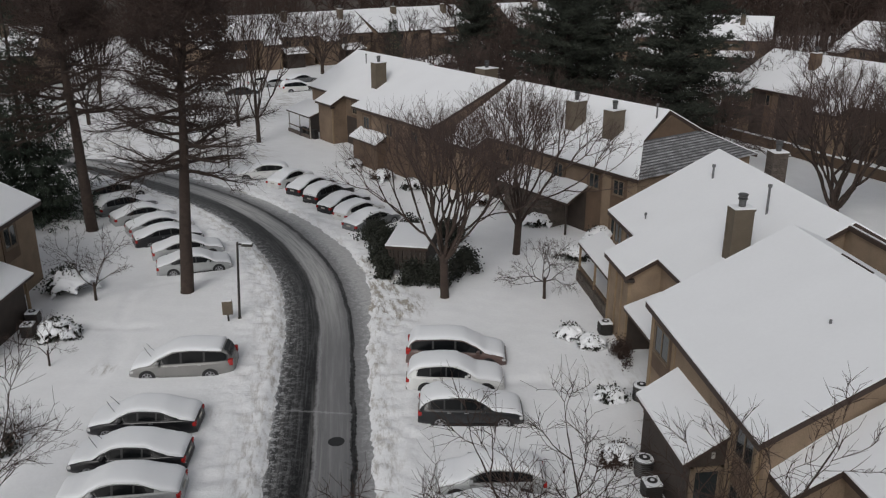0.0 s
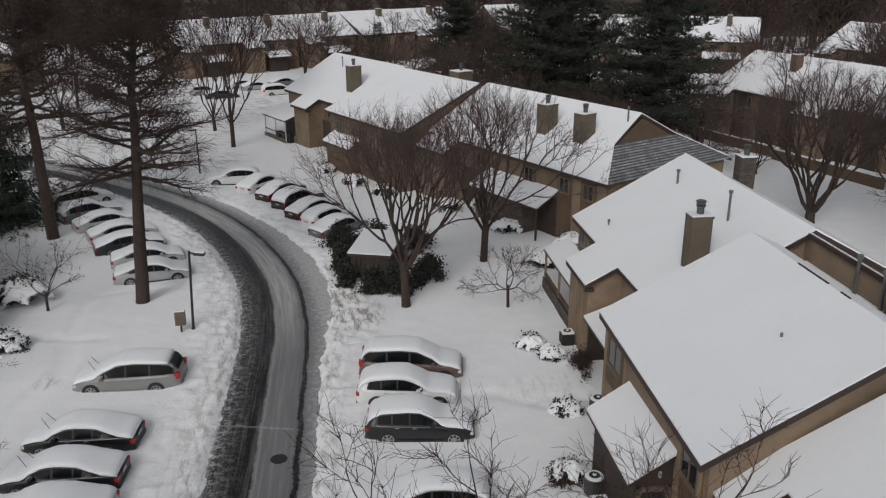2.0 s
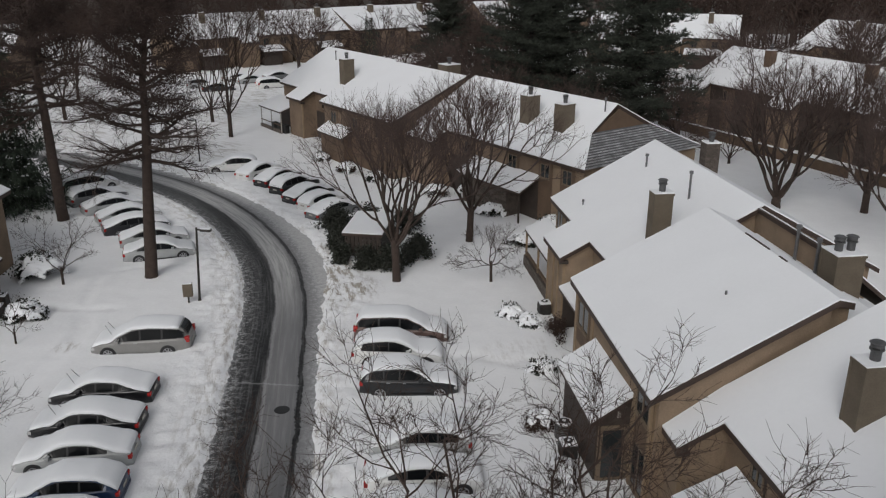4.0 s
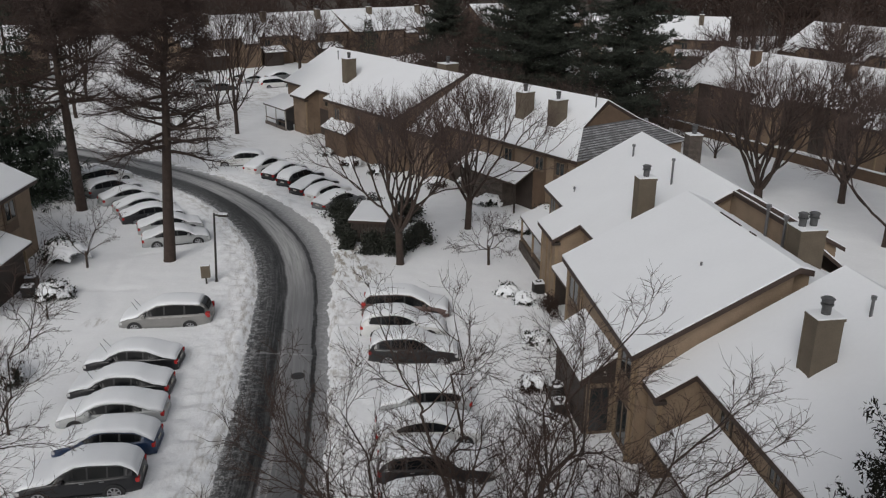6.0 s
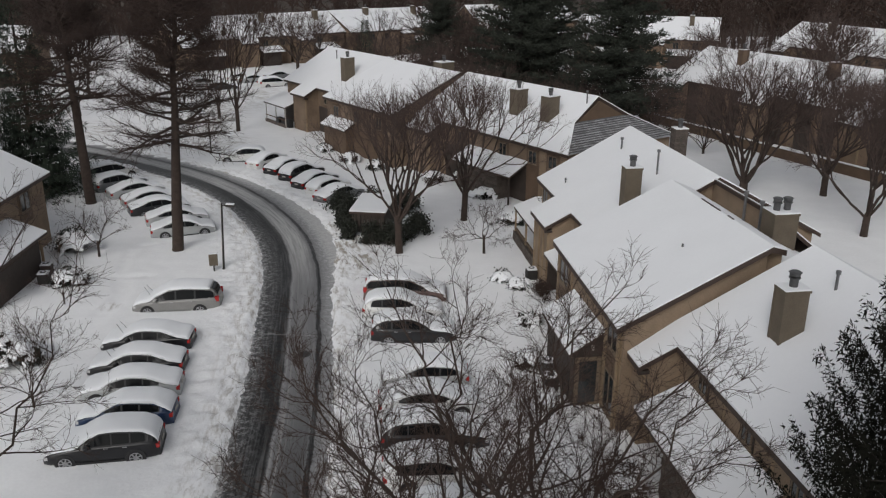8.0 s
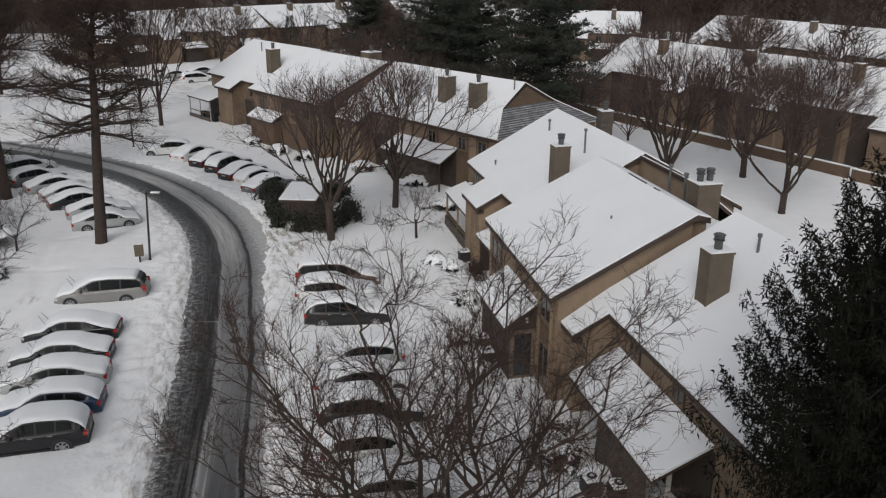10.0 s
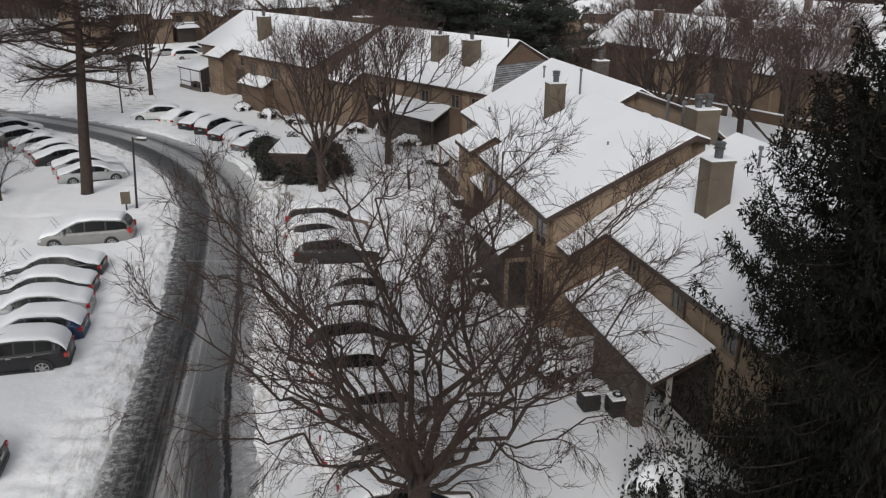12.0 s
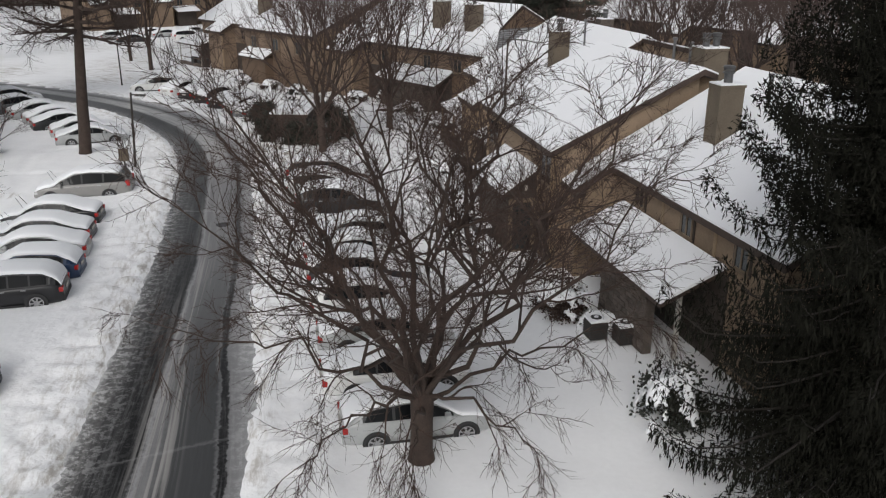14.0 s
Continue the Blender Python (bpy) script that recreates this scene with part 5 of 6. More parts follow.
def shrub(name, m, seed, rx, ry, h, label, snow=0.5, leaf=0.10, count=900, mat=None, bare=False, group=""):
    """A rounded bush of small leaves on stems, with pads of snow lying on it."""
    rng = random.Random(seed)
    V, F, LV, LF, SV, SF = [], [], [], [], [], []
    for k in range(26):
        az, tilt = rng.uniform(0, 6.28), rng.uniform(5, 70)
        d = pick(Vector((0, 0, 1)), tilt, az)
        tip = Vector((d.x * rx, d.y * ry, d.z * h)) * rng.uniform(0.75, 1.05)
        tube(V, F, [Vector((d.x * 0.08, d.y * 0.08, -0.1)), tip * 0.5 + Vector((rng.gauss(0, 0.05), rng.gauss(0, 0.05), 0.06)), tip], [0.018, 0.012, 0.005], 4)
        if bare:
            for q in range(9):
                a = tip * rng.uniform(0.4, 0.95)
                b = a + pick(d, rng.uniform(20, 60), rng.uniform(0, 6.28)) * rng.uniform(0.15, 0.4) * h
                tube(V, F, [a, (a + b) / 2 + Vector((0, 0, 0.03)), b], [0.006, 0.005, 0.003], 3)
    lumps = [(pick(Vector((0, 0, 1)), rng.uniform(0, 85), rng.uniform(0, 6.28)), rng.uniform(0.75, 1.1)) for _ in range(22)]
    for k in range(0 if bare else count):
        d, s = rng.choice(lumps)
        c = Vector((d.x * rx, d.y * ry, d.z * h)) * s * rng.uniform(0.6, 1.0) + Vector((rng.gauss(0, 0.2) * rx * 0.8, rng.gauss(0, 0.2) * ry * 0.8, rng.gauss(0, 0.13) * h))
        c.z = max(c.z, 0.03)
        a = pick(Vector((0, 0, 1)), rng.uniform(20, 120), rng.uniform(0, 6.28)) * leaf * rng.uniform(0.7, 1.4)
        b = a.orthogonal().normalized() * leaf * 0.35
        i = len(LV)
        LV += [c, c + a * 0.5 + b, c + a, c + a * 0.5 - b]
        LF.append((i, i + 1, i + 2, i + 3))
    t = thing(name, m, label, "shrub", group)
    raw("woody_base", V, F, M_TWIG, t)
    if LV:
        raw("foliage", LV, LF, mat or M_SHRUB, t)
    if snow:
        pads = bmesh.new()
        bmesh.ops.create_icosphere(pads, subdivisions=5, radius=1.0)
        bare_at = 0.62 - 0.55 * snow
        off = Vector((seed * 1.7, seed * 0.3, 0))
        gone = []
        for f in pads.faces:
            c = f.calc_center_median()
            if c.z + 0.75 * noise.noise(c * 2.1 + off) + 0.55 * noise.noise(c * 5.3 + off) + 0.3 * noise.noise(c * 13 + off) < bare_at:
                gone.append(f)
        bmesh.ops.delete(pads, geom=gone, context="FACES")
        for v in pads.verts:
            c = v.co.copy()
            rise = 1.0 + 0.13 * noise.noise(c * 2.6 + off) + 0.07 * noise.noise(c * 7 + off) + 0.02 * noise.noise(c * 17)
            v.co = Vector((c.x * rx, c.y * ry, c.z * h)) * rise
        got = bmesh.ops.extrude_face_region(pads, geom=list(pads.faces))
        for v in (q for q in got["geom"] if isinstance(q, bmesh.types.BMVert)):
            v.co += Vector((v.co.x * 0.03, v.co.y * 0.03, 0.06))
        tagged(part("snow", pads, M_SNOW, t, smooth=True), kind="stuff")
    return t


# ---- cars ----
def curve(points, x):
    """A smooth line through (x, z) points."""
    if x <= points[0][0]:
        return points[0][1]
    for (a, za), (b, zb) in zip(points, points[1:]):
        if x <= b:
            t = (x - a) / (b - a)
            return za + (zb - za) * (t * t * (3 - 2 * t) * 0.5 + t * 0.5)
    return points[-1][1]


# by fractions of the length, rear to front: the body's upper line, and the roof's
SHAPES = {
    "sedan": dict(L=4.75, W=1.84, belt=((-0.5, 0.62), (-0.485, 0.90), (-0.40, 1.02), (-0.2, 0.99), (0.2, 0.95), (0.34, 0.90), (0.46, 0.74), (0.5, 0.52)),
                  roof=((-0.40, 1.0), (-0.30, 1.18), (-0.17, 1.40), (-0.03, 1.46), (0.08, 1.42), (0.18, 1.22), (0.27, 0.95)), glass=((-0.29, -0.155), (-0.14, 0.01), (0.03, 0.185)), rear=(-0.39, -0.20), wheel=0.33, axle=(-0.29, 0.31)),
    "suv": dict(L=4.7, W=1.92, belt=((-0.5, 0.65), (-0.49, 0.98), (-0.43, 1.10), (-0.2, 1.07), (0.18, 1.03), (0.30, 0.97), (0.42, 0.87), (0.475, 0.74), (0.5, 0.55)),
                roof=((-0.485, 1.08), (-0.44, 1.36), (-0.34, 1.58), (-0.12, 1.66), (0.0, 1.63), (0.11, 1.38), (0.22, 1.03)), glass=((-0.38, -0.26), (-0.245, -0.10), (-0.085, 0.12)), rear=(-0.475, -0.37), wheel=0.36, axle=(-0.29, 0.31)),
    "van": dict(L=5.1, W=1.96, belt=((-0.5, 0.65), (-0.49, 1.0), (-0.44, 1.12), (-0.2, 1.08), (0.15, 1.03), (0.36, 0.96), (0.46, 0.80), (0.5, 0.55)),
                roof=((-0.485, 1.1), (-0.45, 1.5), (-0.40, 1.68), (-0.1, 1.76), (0.06, 1.70), (0.18, 1.40), (0.31, 0.98)), glass=((-0.44, -0.24), (-0.22, -0.02), (0.0, 0.22)), rear=(-0.475, -0.41), wheel=0.34, axle=(-0.28, 0.32)),
    "hatch": dict(L=4.3, W=1.78, belt=((-0.5, 0.62), (-0.49, 0.92), (-0.43, 1.02), (-0.2, 0.99), (0.2, 0.96), (0.35, 0.9), (0.46, 0.76), (0.5, 0.55)),
                  roof=((-0.48, 1.0), (-0.42, 1.2), (-0.30, 1.43), (-0.05, 1.5), (0.06, 1.46), (0.17, 1.22), (0.27, 0.96)), glass=((-0.36, -0.18), (-0.16, 0.0), (0.02, 0.19)), rear=(-0.47, -0.32), wheel=0.32, axle=(-0.29, 0.31)),
}
CAR_PAINT = {
    "silver": (0.36, 0.37, 0.37), "champagne": (0.235, 0.23, 0.222), "white": (0.66, 0.66, 0.65), "black": (0.012, 0.012, 0.014), "grey": (0.13, 0.135, 0.14),
    "navy": (0.016, 0.035, 0.085), "maroon": (0.05, 0.013, 0.015), "bronze": (0.13, 0.085, 0.075), "charcoal": (0.016, 0.017, 0.019),
}
PAINTS = {k: paint("paint_" + k, c) for k, c in CAR_PAINT.items()}


def loft(rings, close=True):
    bm = bmesh.new()
    rows = [[bm.verts.new(p) for p in r] for r in rings]
    for a, b in zip(rows, rows[1:]):
        for i in range(len(a) - 1):
            bm.faces.new((a[i], a[i + 1], b[i + 1], b[i]))
    if close:
        bm.faces.new(rows[0])
        bm.faces.new(rows[-1][::-1])
    return bm


def car(m, kind, colour, label, snow=0.12, wipers=False, group="", bare_rear=False):
    S = SHAPES[kind]
    L, W = S["L"], S["W"]
    P = PAINTS[colour]
    c = thing("car", m, label, "car", group)
    half = lambda f: W / 2 * (1 - 0.10 * abs(2 * f) ** 4 - 0.10 * max(0, abs(2 * f) - 0.9) / 0.1)
    belt = lambda f: curve(S["belt"], f)
    roof = lambda f: curve(S["roof"], f)
    r0, r1 = S["roof"][0][0], S["roof"][-1][0]
    fs = [-0.5, -0.495, -0.485, -0.46, -0.42, -0.36, -0.3, -0.24, -0.18, -0.1, 0, 0.1, 0.18, 0.24, 0.3, 0.36, 0.41, 0.45, 0.475, 0.49, 0.5]
    rings = []
    for f in fs:
        h, b = half(f), belt(f)
        right = [(0.0, 0.22), (h * 0.86, 0.22), (h * 0.97, 0.34), (h, 0.5), (h * 0.985, b - 0.22 * (b - 0.5)), (h * 0.95, b - 0.05), (h * 0.86, b + 0.0), (0.0, b + 0.03)]
        ring = [(f * L, -y, z) for y, z in right] + [(f * L, y, z) for y, z in right[-2:0:-1]]
        rings.append(ring + ring[:1])
    bm = bmesh.new()
    rows = [[bm.verts.new(p) for p in r[:-1]] for r in rings]
    n = len(rows[0])
    for a, b in zip(rows, rows[1:]):
        for i in range(n):
            bm.faces.new((a[i], a[(i + 1) % n], b[(i + 1) % n], b[i]))
    bm.faces.new(rows[0])
    bm.faces.new(rows[-1][::-1])
    body = part("body", bm, P, c, smooth=True)
    # the cabin
    def side(f, t):
        """A point of the cabin's side: t runs from the belt (0) to the roof's edge (1)."""
        b, r = belt(f) - 0.03, roof(f)
        return half(f) * (0.93 - 0.19 * t), b + (r - 0.05 - b) * t
    gs = [r0 + (r1 - r0) * k / 18 for k in range(19)]
    rings = []
    for f in gs:
        (y0, z0), (y1, z1) = side(f, 0), side(f, 1)
        z1 = max(z1, z0 + 0.005)
        rings.append([(f * L, -y0, z0), (f * L, -y1, z1), (f * L, -y1 * 0.9, z1 + 0.045), (f * L, 0, z1 + 0.065), (f * L, y1 * 0.9, z1 + 0.045), (f * L, y1, z1), (f * L, y0, z0)])
    part("cabin", loft(rings), P, c, smooth=False)
    def strip(a, b, lo_t, hi_in, off, deep, name, mat):
        for sg in (-1, 1):
            bm = bmesh.new()
            prev = None
            for k in range(7):
                f = a + (b - a) * k / 6
                room = roof(f) - belt(f)
                hi_t = max(lo_t + 0.02, 1 - hi_in / max(room, 0.1))
                pts = []
                for t in (lo_t, hi_t):
                    y, z = side(f, t)
                    pts.append(bm.verts.new((f * L, sg * (y + off), z)))
                if prev:
                    bm.faces.new((prev[0], prev[1], pts[1], pts[0]))
                prev = pts
            got = bmesh.ops.extrude_face_region(bm, geom=list(bm.faces))
            bmesh.ops.translate(bm, verts=[v for v in got["geom"] if isinstance(v, bmesh.types.BMVert)], vec=(0, sg * deep, 0))
            part(name, bm, mat, c)

    strip(S["glass"][0][0] - 0.012, S["glass"][-1][1] + 0.035, 0.05, 0.05, 0.004, 0.006, "window_surround", M_BLACKTRIM)
    for a, b in S["glass"]:
        strip(a, b, 0.09, 0.075, 0.010, 0.008, "side_window", M_CARGLASS)
    a, b = S["rear"]
    bm = bmesh.new()
    prev = None
    for k in range(5):
        f = a + (b - a) * k / 4
        y, z = side(f, 1)
        pts = [bm.verts.new((f * L - 0.03, -y * 0.86, z + 0.065)), bm.verts.new((f * L - 0.03, y * 0.86, z + 0.065))]
        if prev:
            bm.faces.new((prev[0], prev[1], pts[1], pts[0]))
        prev = pts
    part("rear_window", bm, M_CARGLASS, c)
    # snow lying on bonnet, glass and roof
    top_f = [-0.487, -0.478, -0.46, -0.43, -0.4, -0.36, -0.32, -0.28, -0.23, -0.18, -0.1, 0, 0.06, 0.11, 0.16, 0.2, 0.24, 0.28, 0.33, 0.38, 0.42, 0.45, 0.47, 0.482]
    if bare_rear:
        top_f = [f for f in top_f if f > S["rear"][1] - 0.02]
    rings = []
    for i, f in enumerate(top_f):
        b, r = belt(f), (roof(f) if r0 <= f <= r1 else 0)
        z = max(b + 0.02, r)
        k = min(max((r - b) / 0.4, 0), 1)
        hw = half(f) * (0.93 - 0.17 * k)
        endf = min(1, 0.25 + 0.5 * min(i, len(top_f) - 1 - i))
        th = snow * endf * (1 + 0.18 * noise.noise(Vector((f * 9, hash_of(label), 0))))
        ring = [(hw + 0.015, z - 0.05), (hw + 0.03, z + th * 0.35), (hw * 0.93, z + th * 0.82), (hw * 0.72, z + th * 1.05), (0, z + th * 1.2)]
        rings.append([(f * L, -y, q) for y, q in ring] + [(f * L, y, q) for y, q in ring[-2::-1]])
    part("snow_cover", loft(rings), M_ROOFSNOW, c, "thick unbroken snow", smooth=True)
    R = S["wheel"]
    for ax in S["axle"]:
        for sg in (-1, 1):
            y = sg * (W / 2 - 0.10)
            arch = cyl(R + 0.07, -0.012, 0.012, 20)
            bmesh.ops.rotate(arch, verts=arch.verts, matrix=Matrix.Rotation(radians(90), 3, "X"))
            bmesh.ops.translate(arch, verts=arch.verts, vec=(ax * L, sg * (W / 2 - 0.004) * 1.0, R))
            part("wheel_arch", arch, M_BLACKTRIM, c)
            tyre = cyl(R, -0.11, 0.11, 22)
            bmesh.ops.bevel(tyre, geom=[e for e in tyre.edges if abs(e.verts[0].co.z - e.verts[1].co.z) < 0.01], offset=0.025, segments=1, affect="EDGES")
            bmesh.ops.rotate(tyre, verts=tyre.verts, matrix=Matrix.Rotation(radians(90), 3, "X"))
            bmesh.ops.translate(tyre, verts=tyre.verts, vec=(ax * L, y, R))
            w = part("wheel", tyre, M_RUBBER, c)
            rim = bmesh.new()
            got = bmesh.ops.create_circle(rim, cap_ends=True, segments=18, radius=R * 0.30)
            for q in range(7):
                a0 = 2 * math.pi * q / 7
                ux, uy = math.cos(a0), math.sin(a0)
                vs = [rim.verts.new(v) for v in ((ux * R * 0.2 - uy * 0.025, uy * R * 0.2 + ux * 0.025, 0.004), (ux * R * 0.2 + uy * 0.025, uy * R * 0.2 - ux * 0.025, 0.004), (ux * R * 0.68 + uy * 0.035, uy * R * 0.68 - ux * 0.035, 0.0), (ux * R * 0.68 - uy * 0.035, uy * R * 0.68 + ux * 0.035, 0.0))]
                rim.faces.new(vs)
            ring_v = []
            for q in range(22):
                a0 = 2 * math.pi * q / 22
                ring_v.append((rim.verts.new((math.cos(a0) * R * 0.64, math.sin(a0) * R * 0.64, 0)), rim.verts.new((math.cos(a0) * R * 0.74, math.sin(a0) * R * 0.74, 0))))
            for q in range(22):
                p0, p1 = ring_v[q], ring_v[(q + 1) % 22]
                rim.faces.new((p0[0], p0[1], p1[1], p1[0]))
            bmesh.ops.rotate(rim, verts=rim.verts, matrix=Matrix.Rotation(radians(90 * -sg), 3, "X"))
            bmesh.ops.translate(rim, verts=rim.verts, vec=(ax * L, y + sg * 0.117, R))
            part("rim", rim, M_RIM, w)
    tall = kind in ("suv", "van", "hatch")
    zt = belt(-0.48)
    for sg in (-1, 1):
        h = half(-0.475)
        b0 = box(-0.497 * L - 0.02, -0.452 * L, sg * h * 0.74, sg * (h + 0.010), zt - (0.18 if kind == "van" else 0.28), zt + (0.14 if kind == "van" else -0.08), 0.03)
        part("tail_light", b0, M_TAIL, c)
        h = half(0.46)
        b0 = box(0.432 * L, 0.488 * L, sg * h * 0.62, sg * (h + 0.008), belt(0.47) - 0.22, belt(0.47) - 0.06, 0.03)
        part("headlight", b0, M_HEAD, c)
        fm = S["glass"][-1][1]
        mr = box(fm * L - 0.12, fm * L + 0.05, sg * (half(fm) * 0.93), sg * (half(fm) + 0.17), belt(fm) - 0.02, belt(fm) + 0.13, 0.035)
        part("mirror", mr, P, c)
        st = box(-0.2 * L, 0.22 * L, sg * (W / 2 - 0.02), sg * (W / 2 + 0.006), 0.24, 0.33, 0.015)
        part("sill", st, M_BLACKTRIM, c)
        for fd in (S["glass"][-1][0] + 0.02, S["glass"][-2][0] + 0.02):
            part("door_handle", box(fd * L, fd * L + 0.18, sg * (half(fd) * 0.985), sg * (half(fd) * 0.985 + 0.03), belt(fd) - 0.14, belt(fd) - 0.11), M_RIM, c)
    part("bumper", box(-0.505 * L, -0.47 * L, -W * 0.40, W * 0.40, 0.28, 0.46, 0.03), M_BLACKTRIM if kind == "suv" else P, c)
    part("number_plate", box(-0.508 * L, -0.50 * L, -0.2, 0.2, 0.66, 0.78), M_WHITEPAINT, c)
    if wipers:
        for y in (-0.45, 0.25):
            bm = cyl(0.012, 0, 0.75, 5)
            bmesh.ops.rotate(bm, verts=bm.verts, matrix=Matrix.Rotation(radians(28), 3, "Y") @ Matrix.Rotation(radians(-14 if y < 0 else 4), 3, "X"))
            bmesh.ops.translate(bm, verts=bm.verts, vec=(r1 * L - 0.1, y, belt(r1) + 0.05))
            part("wiper", bm, M_BLACKTRIM, c)
    return c


def hash_of(text):
    return sum(ord(ch) * (i + 1) for i, ch in enumerate(text)) % 97 * 0.37


def parked(rear_x, y, heading, kind, colour, label, z=-0.11, **kw):
    """A car whose rear end stands at (rear_x, y)."""
    a, L = radians(heading), SHAPES[kind]["L"]
    y += 0.42 if y < 40 else 0.15
    return car(pose(rear_x + math.cos(a) * L / 2, y + math.sin(a) * L / 2, z, 0, 0, heading) @ Matrix.Diagonal((1, 1, 0.95, 1)), kind, colour, label, **kw)


LEFT, RIGHT, BENDL, BENDR = "cars parked on the far side of the road", "cars parked beside the houses", "cars parked inside the bend", "cars parked outside the bend"
parked(-10.45, 37.2, 184, "van", "champagne", "champagne minivan with raised wipers under deep snow", z=-0.2, wipers=True, group=LEFT, bare_rear=True)
parked(-10.75, 31.75, 182, "sedan", "black", "black sedan with raised wipers under deep snow", wipers=True, group=LEFT)
parked(-10.45, 29.05, 183, "sedan", "black", "black sedan capped with snow, wipers raised", wipers=True, group=LEFT)
parked(-10.0, 26.75, 186, "sedan", "silver", "silver sedan buried under smooth snow", group=LEFT)
parked(-9.6, 24.2, 184, "hatch", "navy", "dark blue hatchback capped with snow", group=LEFT)
parked(-9.5, 21.75, 188, "suv", "black", "black crossover with red tail lights and snowy roof", group=LEFT)
parked(-9.4, 14.0, 186, "hatch", "charcoal", "dark hatchback half hidden by branches and snow", group=LEFT)

parked(-1.85, 38.2, 358, "van", "bronze", "dull bronze minivan under deep snow", group=RIGHT)
parked(-1.75, 35.5, 359, "suv", "white", "white station wagon under deep snow", group=RIGHT)
parked(-1.1, 32.5, 0, "suv", "charcoal", "dark charcoal crossover with alloy wheels, snow on top", group=RIGHT)
parked(4.0, 27.3, 180, "hatch", "silver", "silver hatchback under deep snow, nose to the road", group=RIGHT)
parked(-0.35, 24.7, 3, "sedan", "white", "white sedan buried under snow", group=RIGHT)
parked(-0.1, 21.9, 3, "suv", "black", "black utility vehicle with a snowy roof", group=RIGHT)
parked(0.1, 19.0, 4, "suv", "white", "white wagon with red tail lights under snow", group=RIGHT)
parked(0.45, 16.3, 4, "sedan", "silver", "silver sedan with snow on its roof", group=RIGHT)
parked(0.65, 13.2, 5, "sedan", "white", "white sedan with snow-covered windows", group=RIGHT)
parked(1.25, 10.4, 6, "hatch", "silver", "pale silver hatchback beside the bare tree", group=RIGHT, snow=0.08)

for x, y, hd, kind, col in ((-18.6, 50.3, 18, "sedan", "silver"), (-19.8, 53.0, 22, "sedan", "silver"), (-21.9, 55.5, 28, "sedan", "charcoal"), (-23.2, 57.8, 33, "sedan", "silver"),
                            (-25.2, 60.2, 38, "sedan", "silver"), (-27.2, 62.4, 43, "suv", "grey"), (-29.3, 65.6, 47, "van", "white")):
    parked(x, y, hd, kind, col, {"silver": "silver sedan under snow at the bend", "charcoal": "dark sedan with red tail lights under snow", "maroon": "maroon sedan blanketed with snow", "grey": "grey crossover capped with snow", "white": "white van under snow"}[col], group=BENDL)
for x, y, hd, kind, col in ((-14.9, 70.3, 60, "sedan", "white"), (-12.8, 68.0, 57, "sedan", "charcoal"), (-11.0, 65.6, 54, "suv", "charcoal"), (-9.5, 63.0, 52, "sedan", "charcoal"), (-8.0, 61.0, 50, "hatch", "white"), (-7.0, 58.5, 48, "sedan", "grey")):
    parked(x, y, hd, kind, col, {"white": "white car almost lost under snow", "maroon": "dark red sedan under snow by the road", "grey": "grey sedan capped with snow beside the hedge", "charcoal": "dark car capped with snow beside the road"}[col], group=BENDR)
parked(-14.2, 74.5, 188, "suv", "white", "white crossover with snow on its roof, parked alone", group=BENDR)
FARLOT = "cars in the far parking lot"
for x, y, hd, kind, col in ((-23.5, 121.5, 30, "van", "white"), (-27.5, 126, 35, "sedan", "silver"), (-24.0, 130, 35, "sedan", "grey"), (-31, 119, 20, "sedan", "charcoal"), (-34, 122, 20, "suv", "silver"),
                            (-1, 146, 30, "sedan", "maroon"), (4, 150, 30, "sedan", "charcoal"), (9, 147, 30, "suv", "silver"), (-30, 128, 30, "sedan", "white")):
    parked(x, y, hd, kind, col, "snow-covered " + {"white": "white", "silver": "silver", "grey": "grey", "charcoal": "dark", "maroon": "red"}[col] + " car in the far parking lot", group=FARLOT)


# ---- the lamp posts, sheds and small fixtures ----
def street_lamp(m, height, label):
    t = thing("street_lamp", m, label, "lamp")
    part("pole", cyl(0.075, 0, height, 10, r2=0.06), M_DARKMETAL, t)
    part("base", cyl(0.16, 0, 0.18, 12, r2=0.11), M_DARKMETAL, t)
    a = part("arm", box(0.0, 0.35, -0.04, 0.04, height - 0.16, height - 0.08), M_DARKMETAL, t)
    part("lamp_head", box(0.25, 0.85, -0.17, 0.17, height - 0.20, height - 0.05, 0.03), M_DARKMETAL, a)
    part("snow", box(0.27, 0.83, -0.15, 0.15, height - 0.05, height + 0.02, 0.03), M_SNOW, a)


street_lamp(pose(-11.6, 43.3, 0, 0, 3, 0), 4.75, "brown street lamp with a box head beside the road")
street_lamp(pose(-20.5, 77.6, 0, 0, 0, 160), 4.3, "tall thin street lamp at the bend")
ub = thing("utility_box", pose(-12.15, 43.0, 0, 0, 0, 10), "tan metal utility box on a short post", "utility box")
part("post", box(-0.05, 0.05, -0.05, 0.05, 0, 0.6), M_DARKMETAL, ub)
part("cabinet", box(-0.28, 0.28, -0.16, 0.16, 0.55, 1.35, 0.02), M_CHIM, ub)
part("snow", box(-0.27, 0.27, -0.15, 0.15, 1.35, 1.42, 0.03), M_SNOW, ub)
sg = thing("stop_sign", pose(-26.3, 85.2, 0, 0, 0, 100), "red octagonal road sign on a thin post", "sign")
part("post", cyl(0.035, 0, 2.6, 6), M_METAL, sg)
bm = cyl(0.26, -0.015, 0.015, 8)
bmesh.ops.rotate(bm, verts=bm.verts, matrix=Matrix.Rotation(radians(22.5), 3, "Z"))
bmesh.ops.rotate(bm, verts=bm.verts, matrix=Matrix.Rotation(radians(90), 3, "X"))
